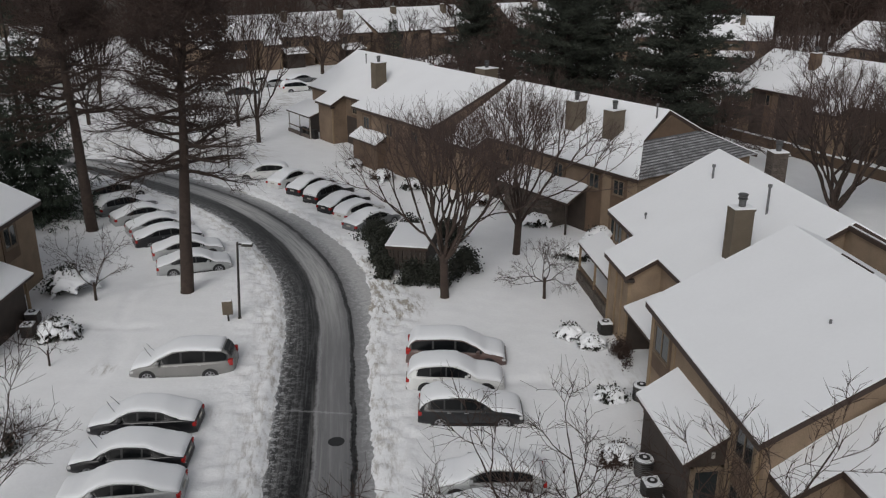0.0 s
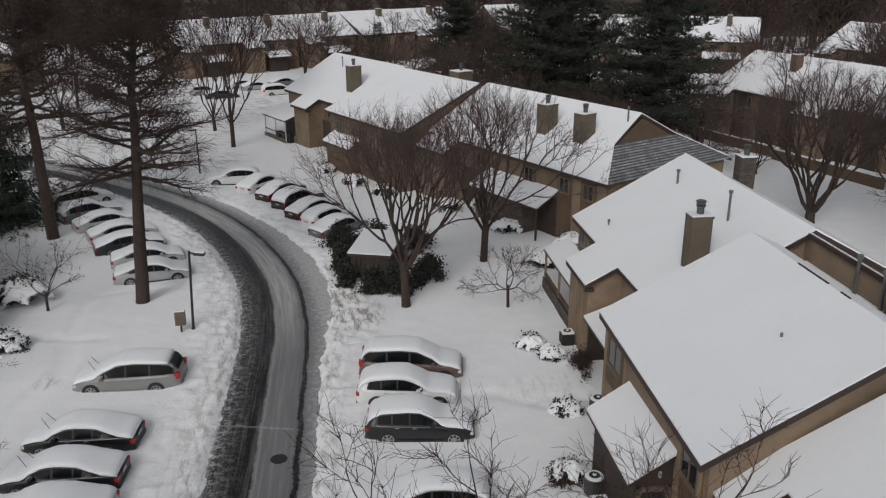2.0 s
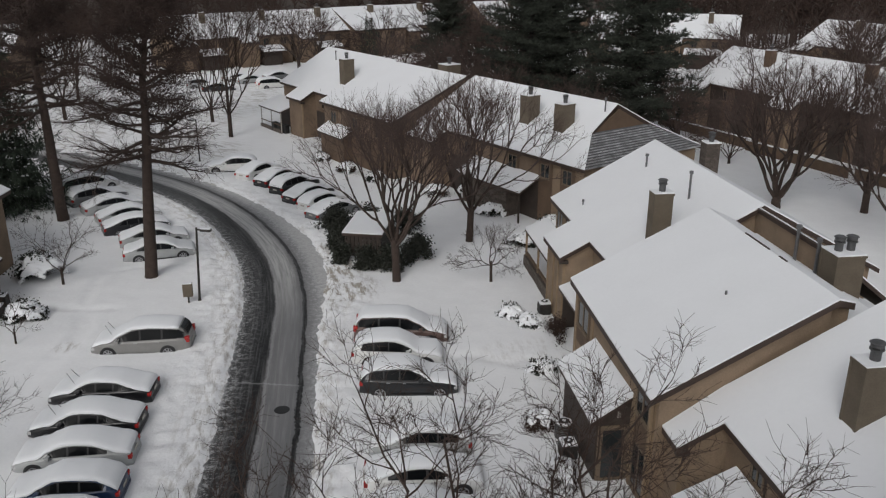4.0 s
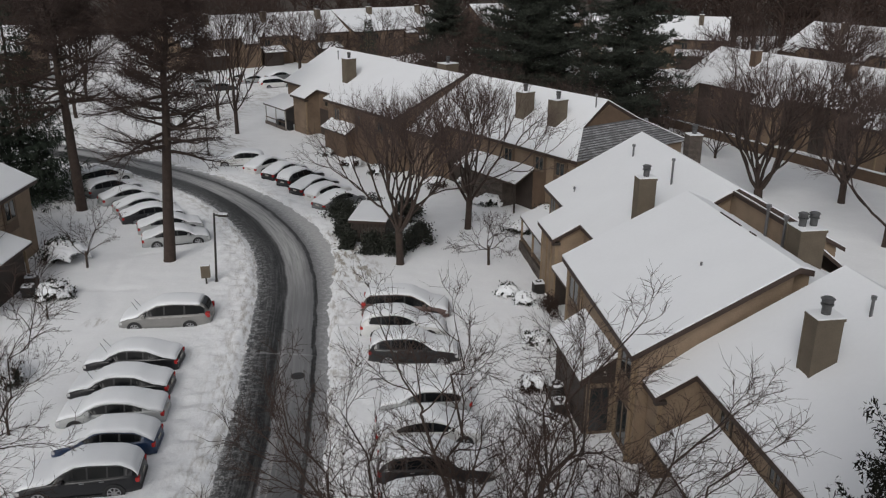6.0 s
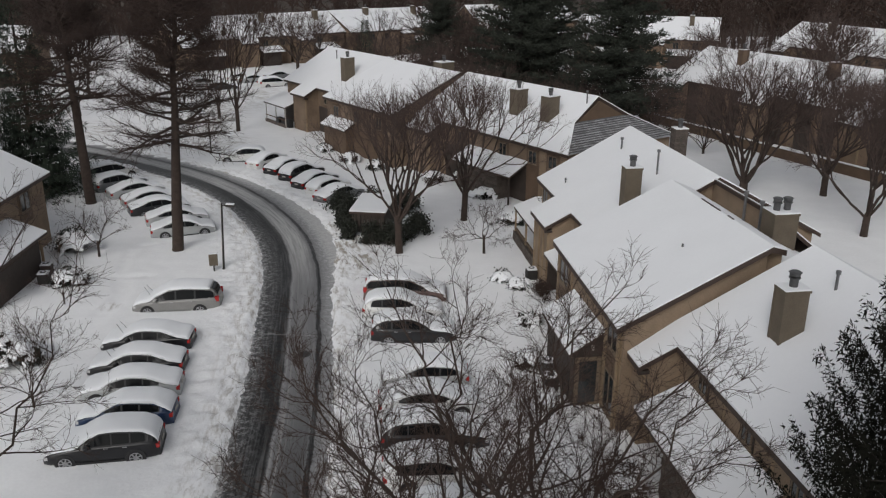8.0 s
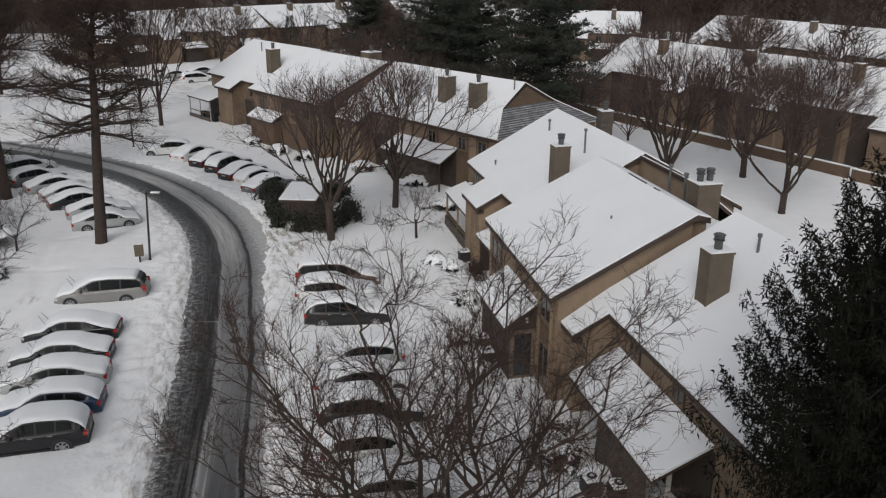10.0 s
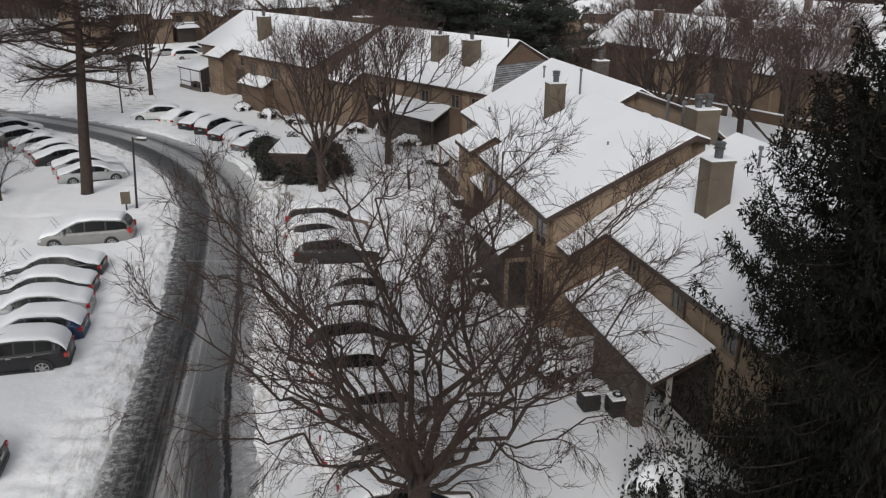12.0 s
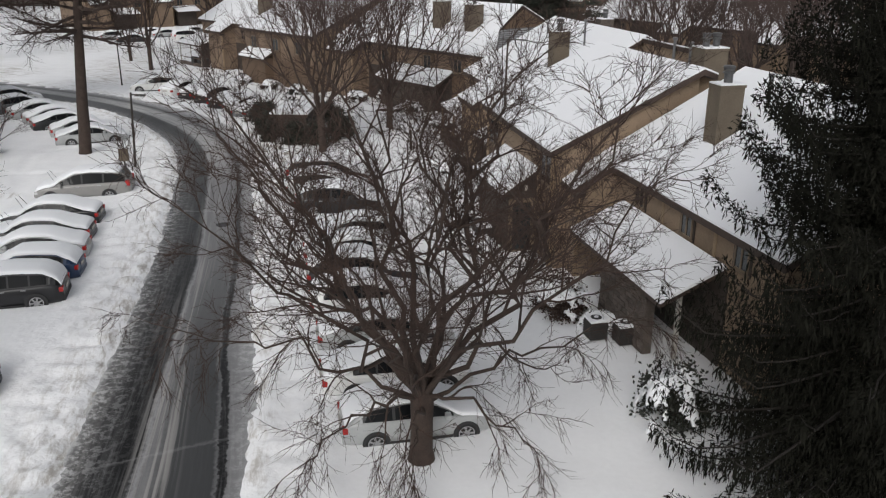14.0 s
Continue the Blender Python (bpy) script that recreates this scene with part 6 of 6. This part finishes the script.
bmesh.ops.translate(bm, verts=bm.verts, vec=(0, -0.05, 2.4))
part("sign_plate", bm, M_TAIL, sg)

sh = thing("refuse_shelter", pose(-2.0, 52.4, 0, 0, 0, -10), "dark wooden refuse shelter with a snowy flat roof", "shed")
part("wall", box(-1.25, -1.15, -1.9, 1.9, 0, 1.85), M_BROWN, sh)
part("wall", box(1.15, 1.25, -1.9, 1.9, 0, 1.85), M_BROWN, sh)
part("wall", box(-1.15, 1.15, 1.8, 1.9, 0, 1.85), M_BROWN, sh)
for k in range(8):
    part("slat", box(-1.15 + k * 0.29, -1.15 + k * 0.29 + 0.26, -1.92, -1.87, 0.1, 1.7), M_BROWN, sh)
roof_plane(sh, [(-1.4, -2.1), (1.4, -2.1), (1.4, 2.05), (-1.4, 2.05)], lambda x, y: 2.0 + 0.05 * y, 0.2, 0.09)


def air_conditioner(m, label, drum=False):
    t = thing("air_conditioner", m, label, "air conditioner", "outdoor cooling units")
    if drum:
        part("casing", cyl(0.38, 0.05, 0.72, 24), M_DARKMETAL, t)
        for k in range(7):
            part("grille_bar", cyl(0.39, 0.10 + 0.085 * k, 0.125 + 0.085 * k, 24), M_METAL, t)
        part("top_plate", cyl(0.40, 0.72, 0.77, 24), M_METAL, t)
        part("snow", cyl(0.37, 0.77, 0.82, 20, r2=0.33), M_SNOW, t)
        ring = part("fan_guard", cyl(0.22, 0.82, 0.835, 18), M_BLACKTRIM, t)
        part("hub", cyl(0.08, 0.835, 0.86, 10), M_SNOW, ring)
        return
    part("casing", box(-0.33, 0.33, -0.33, 0.33, 0.05, 0.7, 0.05), M_DARKMETAL, t)
    for k in range(6):
        part("grille_bar", box(-0.342, 0.342, -0.342, 0.342, 0.12 + 0.09 * k, 0.145 + 0.09 * k), M_BLACKTRIM, t)
    part("snow", box(-0.33, 0.33, -0.33, 0.33, 0.7, 0.80, 0.05), M_SNOW, t)
    ring = part("fan_guard", cyl(0.2, 0.80, 0.815, 16), M_BLACKTRIM, t)
    part("hub", cyl(0.08, 0.815, 0.84, 10), M_SNOW, ring)


air_conditioner(pose(9.25, 34.3, 0.1, 0, 0, 7), "round grey metal air conditioner dusted with snow beside the house", True)
air_conditioner(pose(8.05, 28.4, 0.1, 0, 0, 7), "round grey metal air conditioner dusted with snow beside the house", True)
for x, y in ((8.0, 26.9), (11.15, 15.6), (10.25, 16.1), (8.85, 41.3), (-23.0, 42.6), (-22.5, 41.0)):
    air_conditioner(pose(x, y, 0.1, 0, 0, 7), "dark boxy air conditioner capped with snow beside the house")

# refuse bins beside the far porch
for k in range(3):
    b = thing("wheeled_bin", pose(-15.6 + 0.75 * k, 92.0 - 0.75 * k, 0.1, 0, 0, 40), "dark plastic wheeled bin in the snow", "bin", "bins by the porch")
    part("body", extruded([(-0.27, -0.3, 0), (0.27, -0.3, 0), (0.27, 0.3, 0), (-0.27, 0.3, 0)], (0, 0, 0.95), 0.03), M_BLACKTRIM, b)
    part("lid", box(-0.31, 0.31, -0.36, 0.34, 0.95, 1.02, 0.02), M_BLACKTRIM, b)

# the patio walls behind the back lawn
pw = tagged(raw("retaining_wall", [], [], M_PANEL), "brown timber patio wall topped with snow", "wall", kind="structure")
bm = bmesh.new()
M5 = pose(33.0, 97.2, 0, 0, 0, 25.5)
for s0, s1, w in ((0, 14, -4.0), (14.5, 27.0, -4.6), (27.5, 40, -4.3), (40.5, 54, -4.6)):
    add_box(bm, w, w + 0.2, -s1, -s0, 0, 1.15)
    add_box(bm, w + 0.2, 0, -s0 - 0.2, -s0, 0, 1.15)
bmesh.ops.transform(bm, matrix=M5, verts=bm.verts)
bm.to_mesh(pw.data)
bm.free()
bm = bmesh.new()
for s0, s1, w in ((0, 14, -4.0), (14.5, 27.0, -4.6), (27.5, 40, -4.3), (40.5, 54, -4.6)):
    add_box(bm, w - 0.04, w + 0.24, -s1, -s0, 1.15, 1.27, 0.04)
bmesh.ops.transform(bm, matrix=M5, verts=bm.verts)
part("wall_snow", bm, M_SNOW, pw)

# ---- trees ----
shade_tree("bare_tree", pose(3.42, 9.3, 0.1), 11, 1.9, 0.30, ((0.2, 1.2, 7.3), 8.3, 5.0), 17, 98, "bare spreading tree with many limbs from a short trunk",
           low=((178, 6.4, 4.2), (4, 5.8, 3.6), (262, 3.4, 1.7), (318, 3.6, 1.6), (222, 4.2, 1.9)), every=(0.50, 0.32), curled=0.02)
shade_tree("bare_tree", pose(-13.4, 12.3, 0.1), 5, 2.6, 0.26, ((0.0, 0.2, 11.2), 6.6, 3.6), 9, 92, "bare tree with long upswept branches", every=(0.7, 0.5))
RED = dict(FORKED)
RED.update(up=0.065, bend=0.11, spread=0.78, three=0.16, side=2, tips=3, twig=1.0, thick=0.009)
vase_tree("bare_tree", pose(0.1, 46.4, 0.1), 21, 2.5, 0.25, 9, 8, 44, 1.95, 5, "bare tree with reddish twigs beside the refuse shelter", RED, twig=M_REDTWIG)
vase_tree("bare_tree", pose(5.05, 53.9, 0.1), 22, 2.4, 0.24, 8, 8, 40, 2.05, 5, "bare tree with reddish twigs on the lawn", RED, twig=M_REDTWIG)
BACK = "bare trees on the back lawn"
FINE = dict(RED)
FINE.update(side=4, tips=6)
vase_tree("bare_tree", pose(30.4, 61.9, 0.1), 31, 0.7, 0.36, 8, 12, 46, 2.5, 5, "bare many-stemmed tree on the back lawn", FINE, twig=M_REDTWIG, group=BACK)
vase_tree("bare_tree", pose(37.0, 60.5, 0.1), 32, 1.6, 0.28, 7, 8, 48, 2.2, 5, "bare tree on the back lawn", FINE, twig=M_REDTWIG, group=BACK)
vase_tree("bare_tree", pose(35.1, 49.6, 0.1), 33, 1.5, 0.26, 7, 8, 48, 2.2, 5, "bare tree on the back lawn", FINE, twig=M_REDTWIG, group=BACK)
OAK = oak_tree("oak_tree", pose(-15.7, 47.2, 0.1, 0, 4.5, 0), 41, 20.0, 0.36, 0.38, 5.4, "tall oak with withered leaves in its crown", leafy=8)
copy_thing(OAK, pose(-26.2, 59.0, 0.1, 0, 4.5, 130) @ Matrix.Scale(1.08, 4))
THINSPEC = dict(FORKED)
THINSPEC.update(side=2, tips=3, spurs=1, thick=0.015, fine=0.06, up=0.05, bend=0.09, spread=0.8, twig=0.9)
vase_tree("bare_tree", pose(-19.9, 88.6, 0.1), 42, 2.4, 0.22, 6, 4, 36, 2.9, 5, "slender bare tree beside the side road", THINSPEC, group="bare trees by the side road")
FARTHIN = vase_tree("bare_tree", pose(-24, 97, 0.1) @ Matrix.Scale(0.8, 4), 43, 1.8, 0.24, 6, 4, 40, 2.9, 4, "slender bare tree beside the side road", THINSPEC, group="bare trees by the side road")
for k, (x, y, s) in enumerate(((-42, 98, 1.1), (-52, 84, 1.2), (-56, 98, 1.2), (-46, 112, 1.1), (-50, 66, 1.2), (-62, 84, 1.2))):
    copy_thing(FARTHIN, pose(x, y, 0.1, 0, 0, 77 * k) @ Matrix.Scale(s, 4))
LIGHT = dict(FORKED)
LIGHT.update(side=2, tips=5, spurs=0, thick=0.017, fine=0.06, three=0.2, twig=1.0)
LT = [vase_tree("bare_tree", pose(6, 118, 0.1), 34, 1.2, 0.30, 7, 8, 48, 2.5, 4, "bare tree beyond the second row", LIGHT, group="bare trees in the distance"),
      vase_tree("bare_tree", pose(-20, 140, 0.1), 35, 1.6, 0.28, 7, 8, 46, 2.3, 4, "bare tree in front of the far row", LIGHT, group="bare trees in the distance", twig=M_REDTWIG)]
for k, (x, y, s) in enumerate(((-6, 134, 0.9), (10, 126, 1.15), (3, 128, 1.0), (46, 108, 1.0), (52, 96, 1.0), (58, 104, 1.1), (66, 96, 1.0), (62, 116, 1.15), (60, 84, 0.9), (44, 88, 0.8), (50, 70, 0.9), (38, 100, 1.0), (48, 118, 1.1), (30, 112, 1.1), (-14, 126, 0.9), (-2, 122, 0.8), (26, 122, 1.1), (8, 108, 1.0), (13, 112, 1.2), (9, 116, 1.15))):
    copy_thing(LT[k % 2], pose(x, y, 0.1, 0, 0, 61 * k) @ Matrix.Scale(s, 4))
BRUSH = dict(LIGHT)
BRUSH.update(side=2, tips=4, twig=0.9, thick=0.014)
BR = vase_tree("bare_tree", pose(15.5, 82.5, 0.1), 36, 0.6, 0.16, 8, 8, 50, 1.5, 4, "low reddish brush tree behind the second row", BRUSH, twig=M_REDTWIG, group="brush behind the second row")
for k, (x, y, s) in enumerate(((10.5, 86.5, 1.2), (18.5, 79.5, 1.0), (27.0, 80.0, 1.0), (29.0, 87.0, 1.1), (12.0, 93.5, 1.4), (25.5, 92.0, 1.3), (21.0, 88.0, 1.2), (7.0, 92.0, 1.2), (2.5, 99.0, 1.3), (31.5, 76.5, 0.8))):
    copy_thing(BR, pose(x, y, 0.1, 0, 0, 83 * k) @ Matrix.Scale(s, 4))
SMALL = dict(FORKED)
SMALL.update(fine=0.02, twig=0.4, thick=0.006, shoots=0.03, bend=0.14)
vase_tree("small_tree", pose(6.1, 46.2, 0.1), 51, 1.1, 0.09, 5, 30, 75, 0.75, 4, "small bare ornamental tree on the lawn", SMALL)
vase_tree("small_tree", pose(-20.8, 45.9, 0.1), 52, 0.9, 0.08, 4, 20, 70, 0.9, 4, "small bare leaning tree by the house", SMALL)
vase_tree("small_tree", pose(-19.9, 37.6, 0.1), 53, 0.6, 0.05, 3, 10, 40, 0.6, 3, "bare sapling in the snow", SMALL)
vase_tree("small_tree", pose(-16.5, 25.5, 0.1), 54, 0.6, 0.06, 5, 10, 45, 0.95, 4, "bare shrubby sapling beside the cars", SMALL)

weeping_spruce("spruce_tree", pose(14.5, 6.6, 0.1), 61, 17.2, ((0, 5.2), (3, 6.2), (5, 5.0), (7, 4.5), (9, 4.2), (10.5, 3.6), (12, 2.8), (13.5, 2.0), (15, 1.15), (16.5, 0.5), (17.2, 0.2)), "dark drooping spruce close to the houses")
SP = spruce("spruce_tree", pose(-31.8, 62.2, 0.1), 62, 17.5, 5.2, "dark spruce dusted with snow", whorl=0.6, per=10, blade=0.55, dens=1.05, snow=0.012, hang=1, mat=M_GREENSPRUCE, group="dark evergreens")
PN = white_pine("pine_tree", pose(23.3, 83.0, 0.1), 63, 21.0, 7.6, "tall dark pine behind the houses", group="dark evergreens")
for k, (x, y, s) in enumerate(((13.3, 90, 0.98), (17.5, 101, 1.0), (4.5, 113, 0.7))):
    copy_thing(PN, pose(x, y, 0.1, 0, 0, 110 + 70 * k) @ Matrix.Scale(s, 4))
spruce("spruce_tree", pose(-9.0, 154.5, 0.1), 64, 7.4, 2.3, "small dark spruce before the far row", whorl=0.5, per=7, blade=0.55, hang=1, mat=M_GREENSPRUCE, group="dark evergreens")
copy_thing(SP, pose(-36, 57, 0.1, 0, 0, 90) @ Matrix.Scale(0.95, 4))

# ---- shrubs and hedges ----
HEDGE = "dark hedge round the refuse shelter"
for k, (x, y, rx, ry, h) in enumerate(((-3.6, 49.6, 0.9, 0.8, 1.3), (-2.0, 48.6, 1.2, 0.9, 1.5), (-0.3, 48.6, 1.2, 0.9, 1.6), (1.4, 50.6, 1.1, 1.3, 1.7), (-5.0, 56.6, 1.3, 1.3, 1.7), (-4.1, 54.4, 1.1, 1.4, 1.75), (-4.1, 51.8, 0.8, 1.3, 1.5), (-2.5, 57.2, 1.5, 1.2, 1.6), (0.3, 56.4, 1.4, 1.2, 1.5))):
    shrub("hedge_shrub", pose(x, y, 0.1), 70 + k, rx, ry, h, "dense dark green hedge shrub around the shelter", snow=0.0, leaf=0.16, count=2600, group=HEDGE)
shrub("shrub", pose(-22.8, 47.2, 0.1), 81, 1.7, 1.4, 1.4, "evergreen shrub heaped with snow by the house", snow=0.24, count=4200, leaf=0.15)
shrub("shrub", pose(-20.9, 40.9, 0.1), 82, 1.1, 1.0, 1.0, "round evergreen shrub heaped with snow", snow=0.3, count=3000, leaf=0.12)
shrub("shrub", pose(-19.5, 30.2, 0.1), 96, 1.5, 1.3, 1.4, "wide evergreen shrub with clumps of snow", snow=0.26, count=3600, leaf=0.14)
shrub("shrub", pose(5.6, 65.2, 0.1), 83, 1.2, 1.0, 1.2, "dark evergreen shrub beside the house", snow=0.2, count=1200, leaf=0.14)
shrub("shrub", pose(8.85, 53.0, 0.1), 84, 1.2, 0.8, 0.9, "dark evergreen shrub by the porch", snow=0.1, count=1200, leaf=0.13)
shrub("shrub", pose(7.2, 60.2, 0.1), 85, 1.3, 0.9, 0.9, "shrub half buried under snow", snow=0.5, count=900, leaf=0.13)
shrub("shrub", pose(11.4, 57.0, 0.1), 86, 1.2, 0.8, 0.9, "shrub half buried under snow", snow=0.5, count=900, leaf=0.13)
shrub("shrub", pose(9.15, 38.3, 0.1), 87, 0.7, 1.1, 1.15, "brown twiggy shrub beside the entrance", snow=0, count=1500, leaf=0.09, mat=M_TWIG)
shrub("shrub", pose(6.95, 41.0, 0.05), 88, 0.8, 0.65, 0.75, "low shrub buried under snow", snow=0.8, count=1100, leaf=0.12)
shrub("shrub", pose(7.9, 39.8, 0.05), 89, 0.8, 0.65, 0.75, "low shrub buried under snow", snow=0.8, count=1100, leaf=0.12)
shrub("shrub", pose(7.9, 34.3, 0.05), 90, 0.8, 0.5, 0.7, "low dark shrub half buried under snow", snow=0.6, count=1300, leaf=0.12)
shrub("shrub", pose(9.6, 18.5, 0.05), 91, 1.1, 1.2, 1.35, "dense brown twiggy shrub with a little snow in it", snow=0.04, count=3800, leaf=0.11, mat=M_TWIG)
shrub("shrub", pose(10.7, 17.0, 0.05), 92, 0.8, 0.6, 0.6, "low shrub under snow", snow=0.9, count=400)
shrub("shrub", pose(10.9, 10.4, 0.05), 93, 1.1, 1.0, 1.7, "evergreen shrub heaped with snow by the spruce", snow=0.26, count=3800, leaf=0.12)
ROWSHRUBS = "shrubs before the second row"
for k, (w, s, r) in enumerate(((-4.4, 18.0, 0.9), (-4.4, 23.5, 1.1), (-4.0, 27.5, 1.0), (-2.2, 34.5, 1.1))):
    p = H2 @ Vector((w, -s, 0.05))
    shrub("shrub", pose(p.x, p.y, 0.05), 100 + k, r, r * 0.9, r * 0.95, "brown twiggy shrub flecked with snow before the houses", snow=0.03, count=1300, leaf=0.13, mat=M_TWIG if k % 2 else M_SHRUB, group=ROWSHRUBS)
shrub("shrub", pose(7.2, 29.2, 0.05), 94, 0.8, 0.8, 0.9, "brown twiggy shrub with a little snow beside the porch", snow=0.03, count=1500, leaf=0.09, mat=M_TWIG)
shrub("shrub", pose(7.6, 25.4, 0.05), 95, 0.7, 1.0, 0.8, "brown twiggy shrub below the porch", snow=0.03, count=1300, leaf=0.09, mat=M_TWIG)


mh = thing("manhole_cover", pose(-4.6, 30.9, 0.0), "dark iron manhole cover in the wet road", "manhole cover")
part("rim", cyl(0.36, 0.0, 0.025, 24), M_BLACKTRIM, mh)
part("lid", cyl(0.31, 0.025, 0.03, 24), M_BLACKTRIM, mh)


# ---- woods in the distance ----
def far_woods():
    rng = random.Random(7)
    V, F = [], []
    spots = []
    for k in range(430):
        y = rng.uniform(172, 330)
        spots.append((rng.uniform(-0.62, 0.66) * (y + 20), y))
    for k in range(120):
        spots.append((rng.uniform(-150, -62), rng.uniform(100, 190)))
    for k in range(60):
        spots.append((rng.uniform(75, 150), rng.uniform(110, 180)))
    for k in range(70):
        spots.append((rng.uniform(42, 95), rng.uniform(150, 185)))
    for x, y in spots:
        h = rng.uniform(11, 18)
        base = Vector((x, y, 0))
        tube(V, F, [base, base + Vector((rng.gauss(0, 0.4), rng.gauss(0, 0.4), h))], [0.22, 0.03], 4)
        for q in range(18):
            z = h * rng.uniform(0.22, 0.95)
            a = base + Vector((0, 0, z))
            d = pick(Vector((0, 0, 1)), rng.uniform(25, 75), rng.uniform(0, 6.28))
            ln = rng.uniform(0.18, 0.36) * h * (1.1 - z / h * 0.7)
            b = a + d * ln
            tube(V, F, [a, b], [0.19, 0.07], 3)
            for w in range(2):
                c = a.lerp(b, rng.uniform(0.3, 0.9))
                tube(V, F, [c, c + pick(d, 40, rng.uniform(0, 6.28)) * ln * 0.6], [0.12, 0.05], 3)
    w = raw("far_woods", V, F, M_TWIG)
    tagged(w, "bare brown woodland in the distance", "woods", kind="stuff")


far_woods()


def wooded_hill():
    """The rising ground under the far woods, brown with litter and brush."""
    rng = random.Random(9)
    V, F = [], []
    nx, ny = 90, 14
    for j in range(ny):
        for i in range(nx):
            x, y = -520 + 1040 * i / (nx - 1), 200 + 260 * j / (ny - 1)
            bulge = 3.5 * noise.noise(Vector((x * 0.02, y * 0.02, 0))) + 2.0 * noise.noise(Vector((x * 0.09, y * 0.09, 3)))
            V.append((x, y, 0.05 + 13 * smooth(200, 330, y) + bulge * smooth(200, 260, y)))
    for j in range(ny - 1):
        for i in range(nx - 1):
            F.append((j * nx + i, j * nx + i + 1, (j + 1) * nx + i + 1, (j + 1) * nx + i))
    w = raw("wooded_hill", V, F, material("woodland_floor", (0.075, 0.06, 0.05), 0.95, vary=0.6, scale=0.25, fine=1.5, bump=0.4, dist=0.5), smooth=True)
    tagged(w, "brown brushy rising ground under distant bare woods", "hill", kind="structure")


wooded_hill()

# ---- stones on the porch walls ----
face_with_stones(next(o for o in hc.children if o.name.startswith("porch_wall")), -2.3, -33.0, -29.3, 0.0, 2.45, 3)
face_with_stones(next(o for o in hb.children if o.name.startswith("porch_wall")), -1.15, -4.8, 1.8, 0.0, 0.78, 4)
face_with_stones(next(o for o in h2[2].children if o.name.startswith("porch_wall")), -1.2, -42.5, -36.9, 0.0, 2.65, 5)
stack = next(o for o in hb.children if o.name.startswith("chimney") and o.data.materials[0] == M_STONE)
face_with_stones(stack, 9.75, -0.62, 0.22, 5.6, 8.4, 6, size=0.8)
face_with_stones(stack, -0.625, 9.77, 10.63, 5.6, 8.4, 7, across=True, size=0.8)
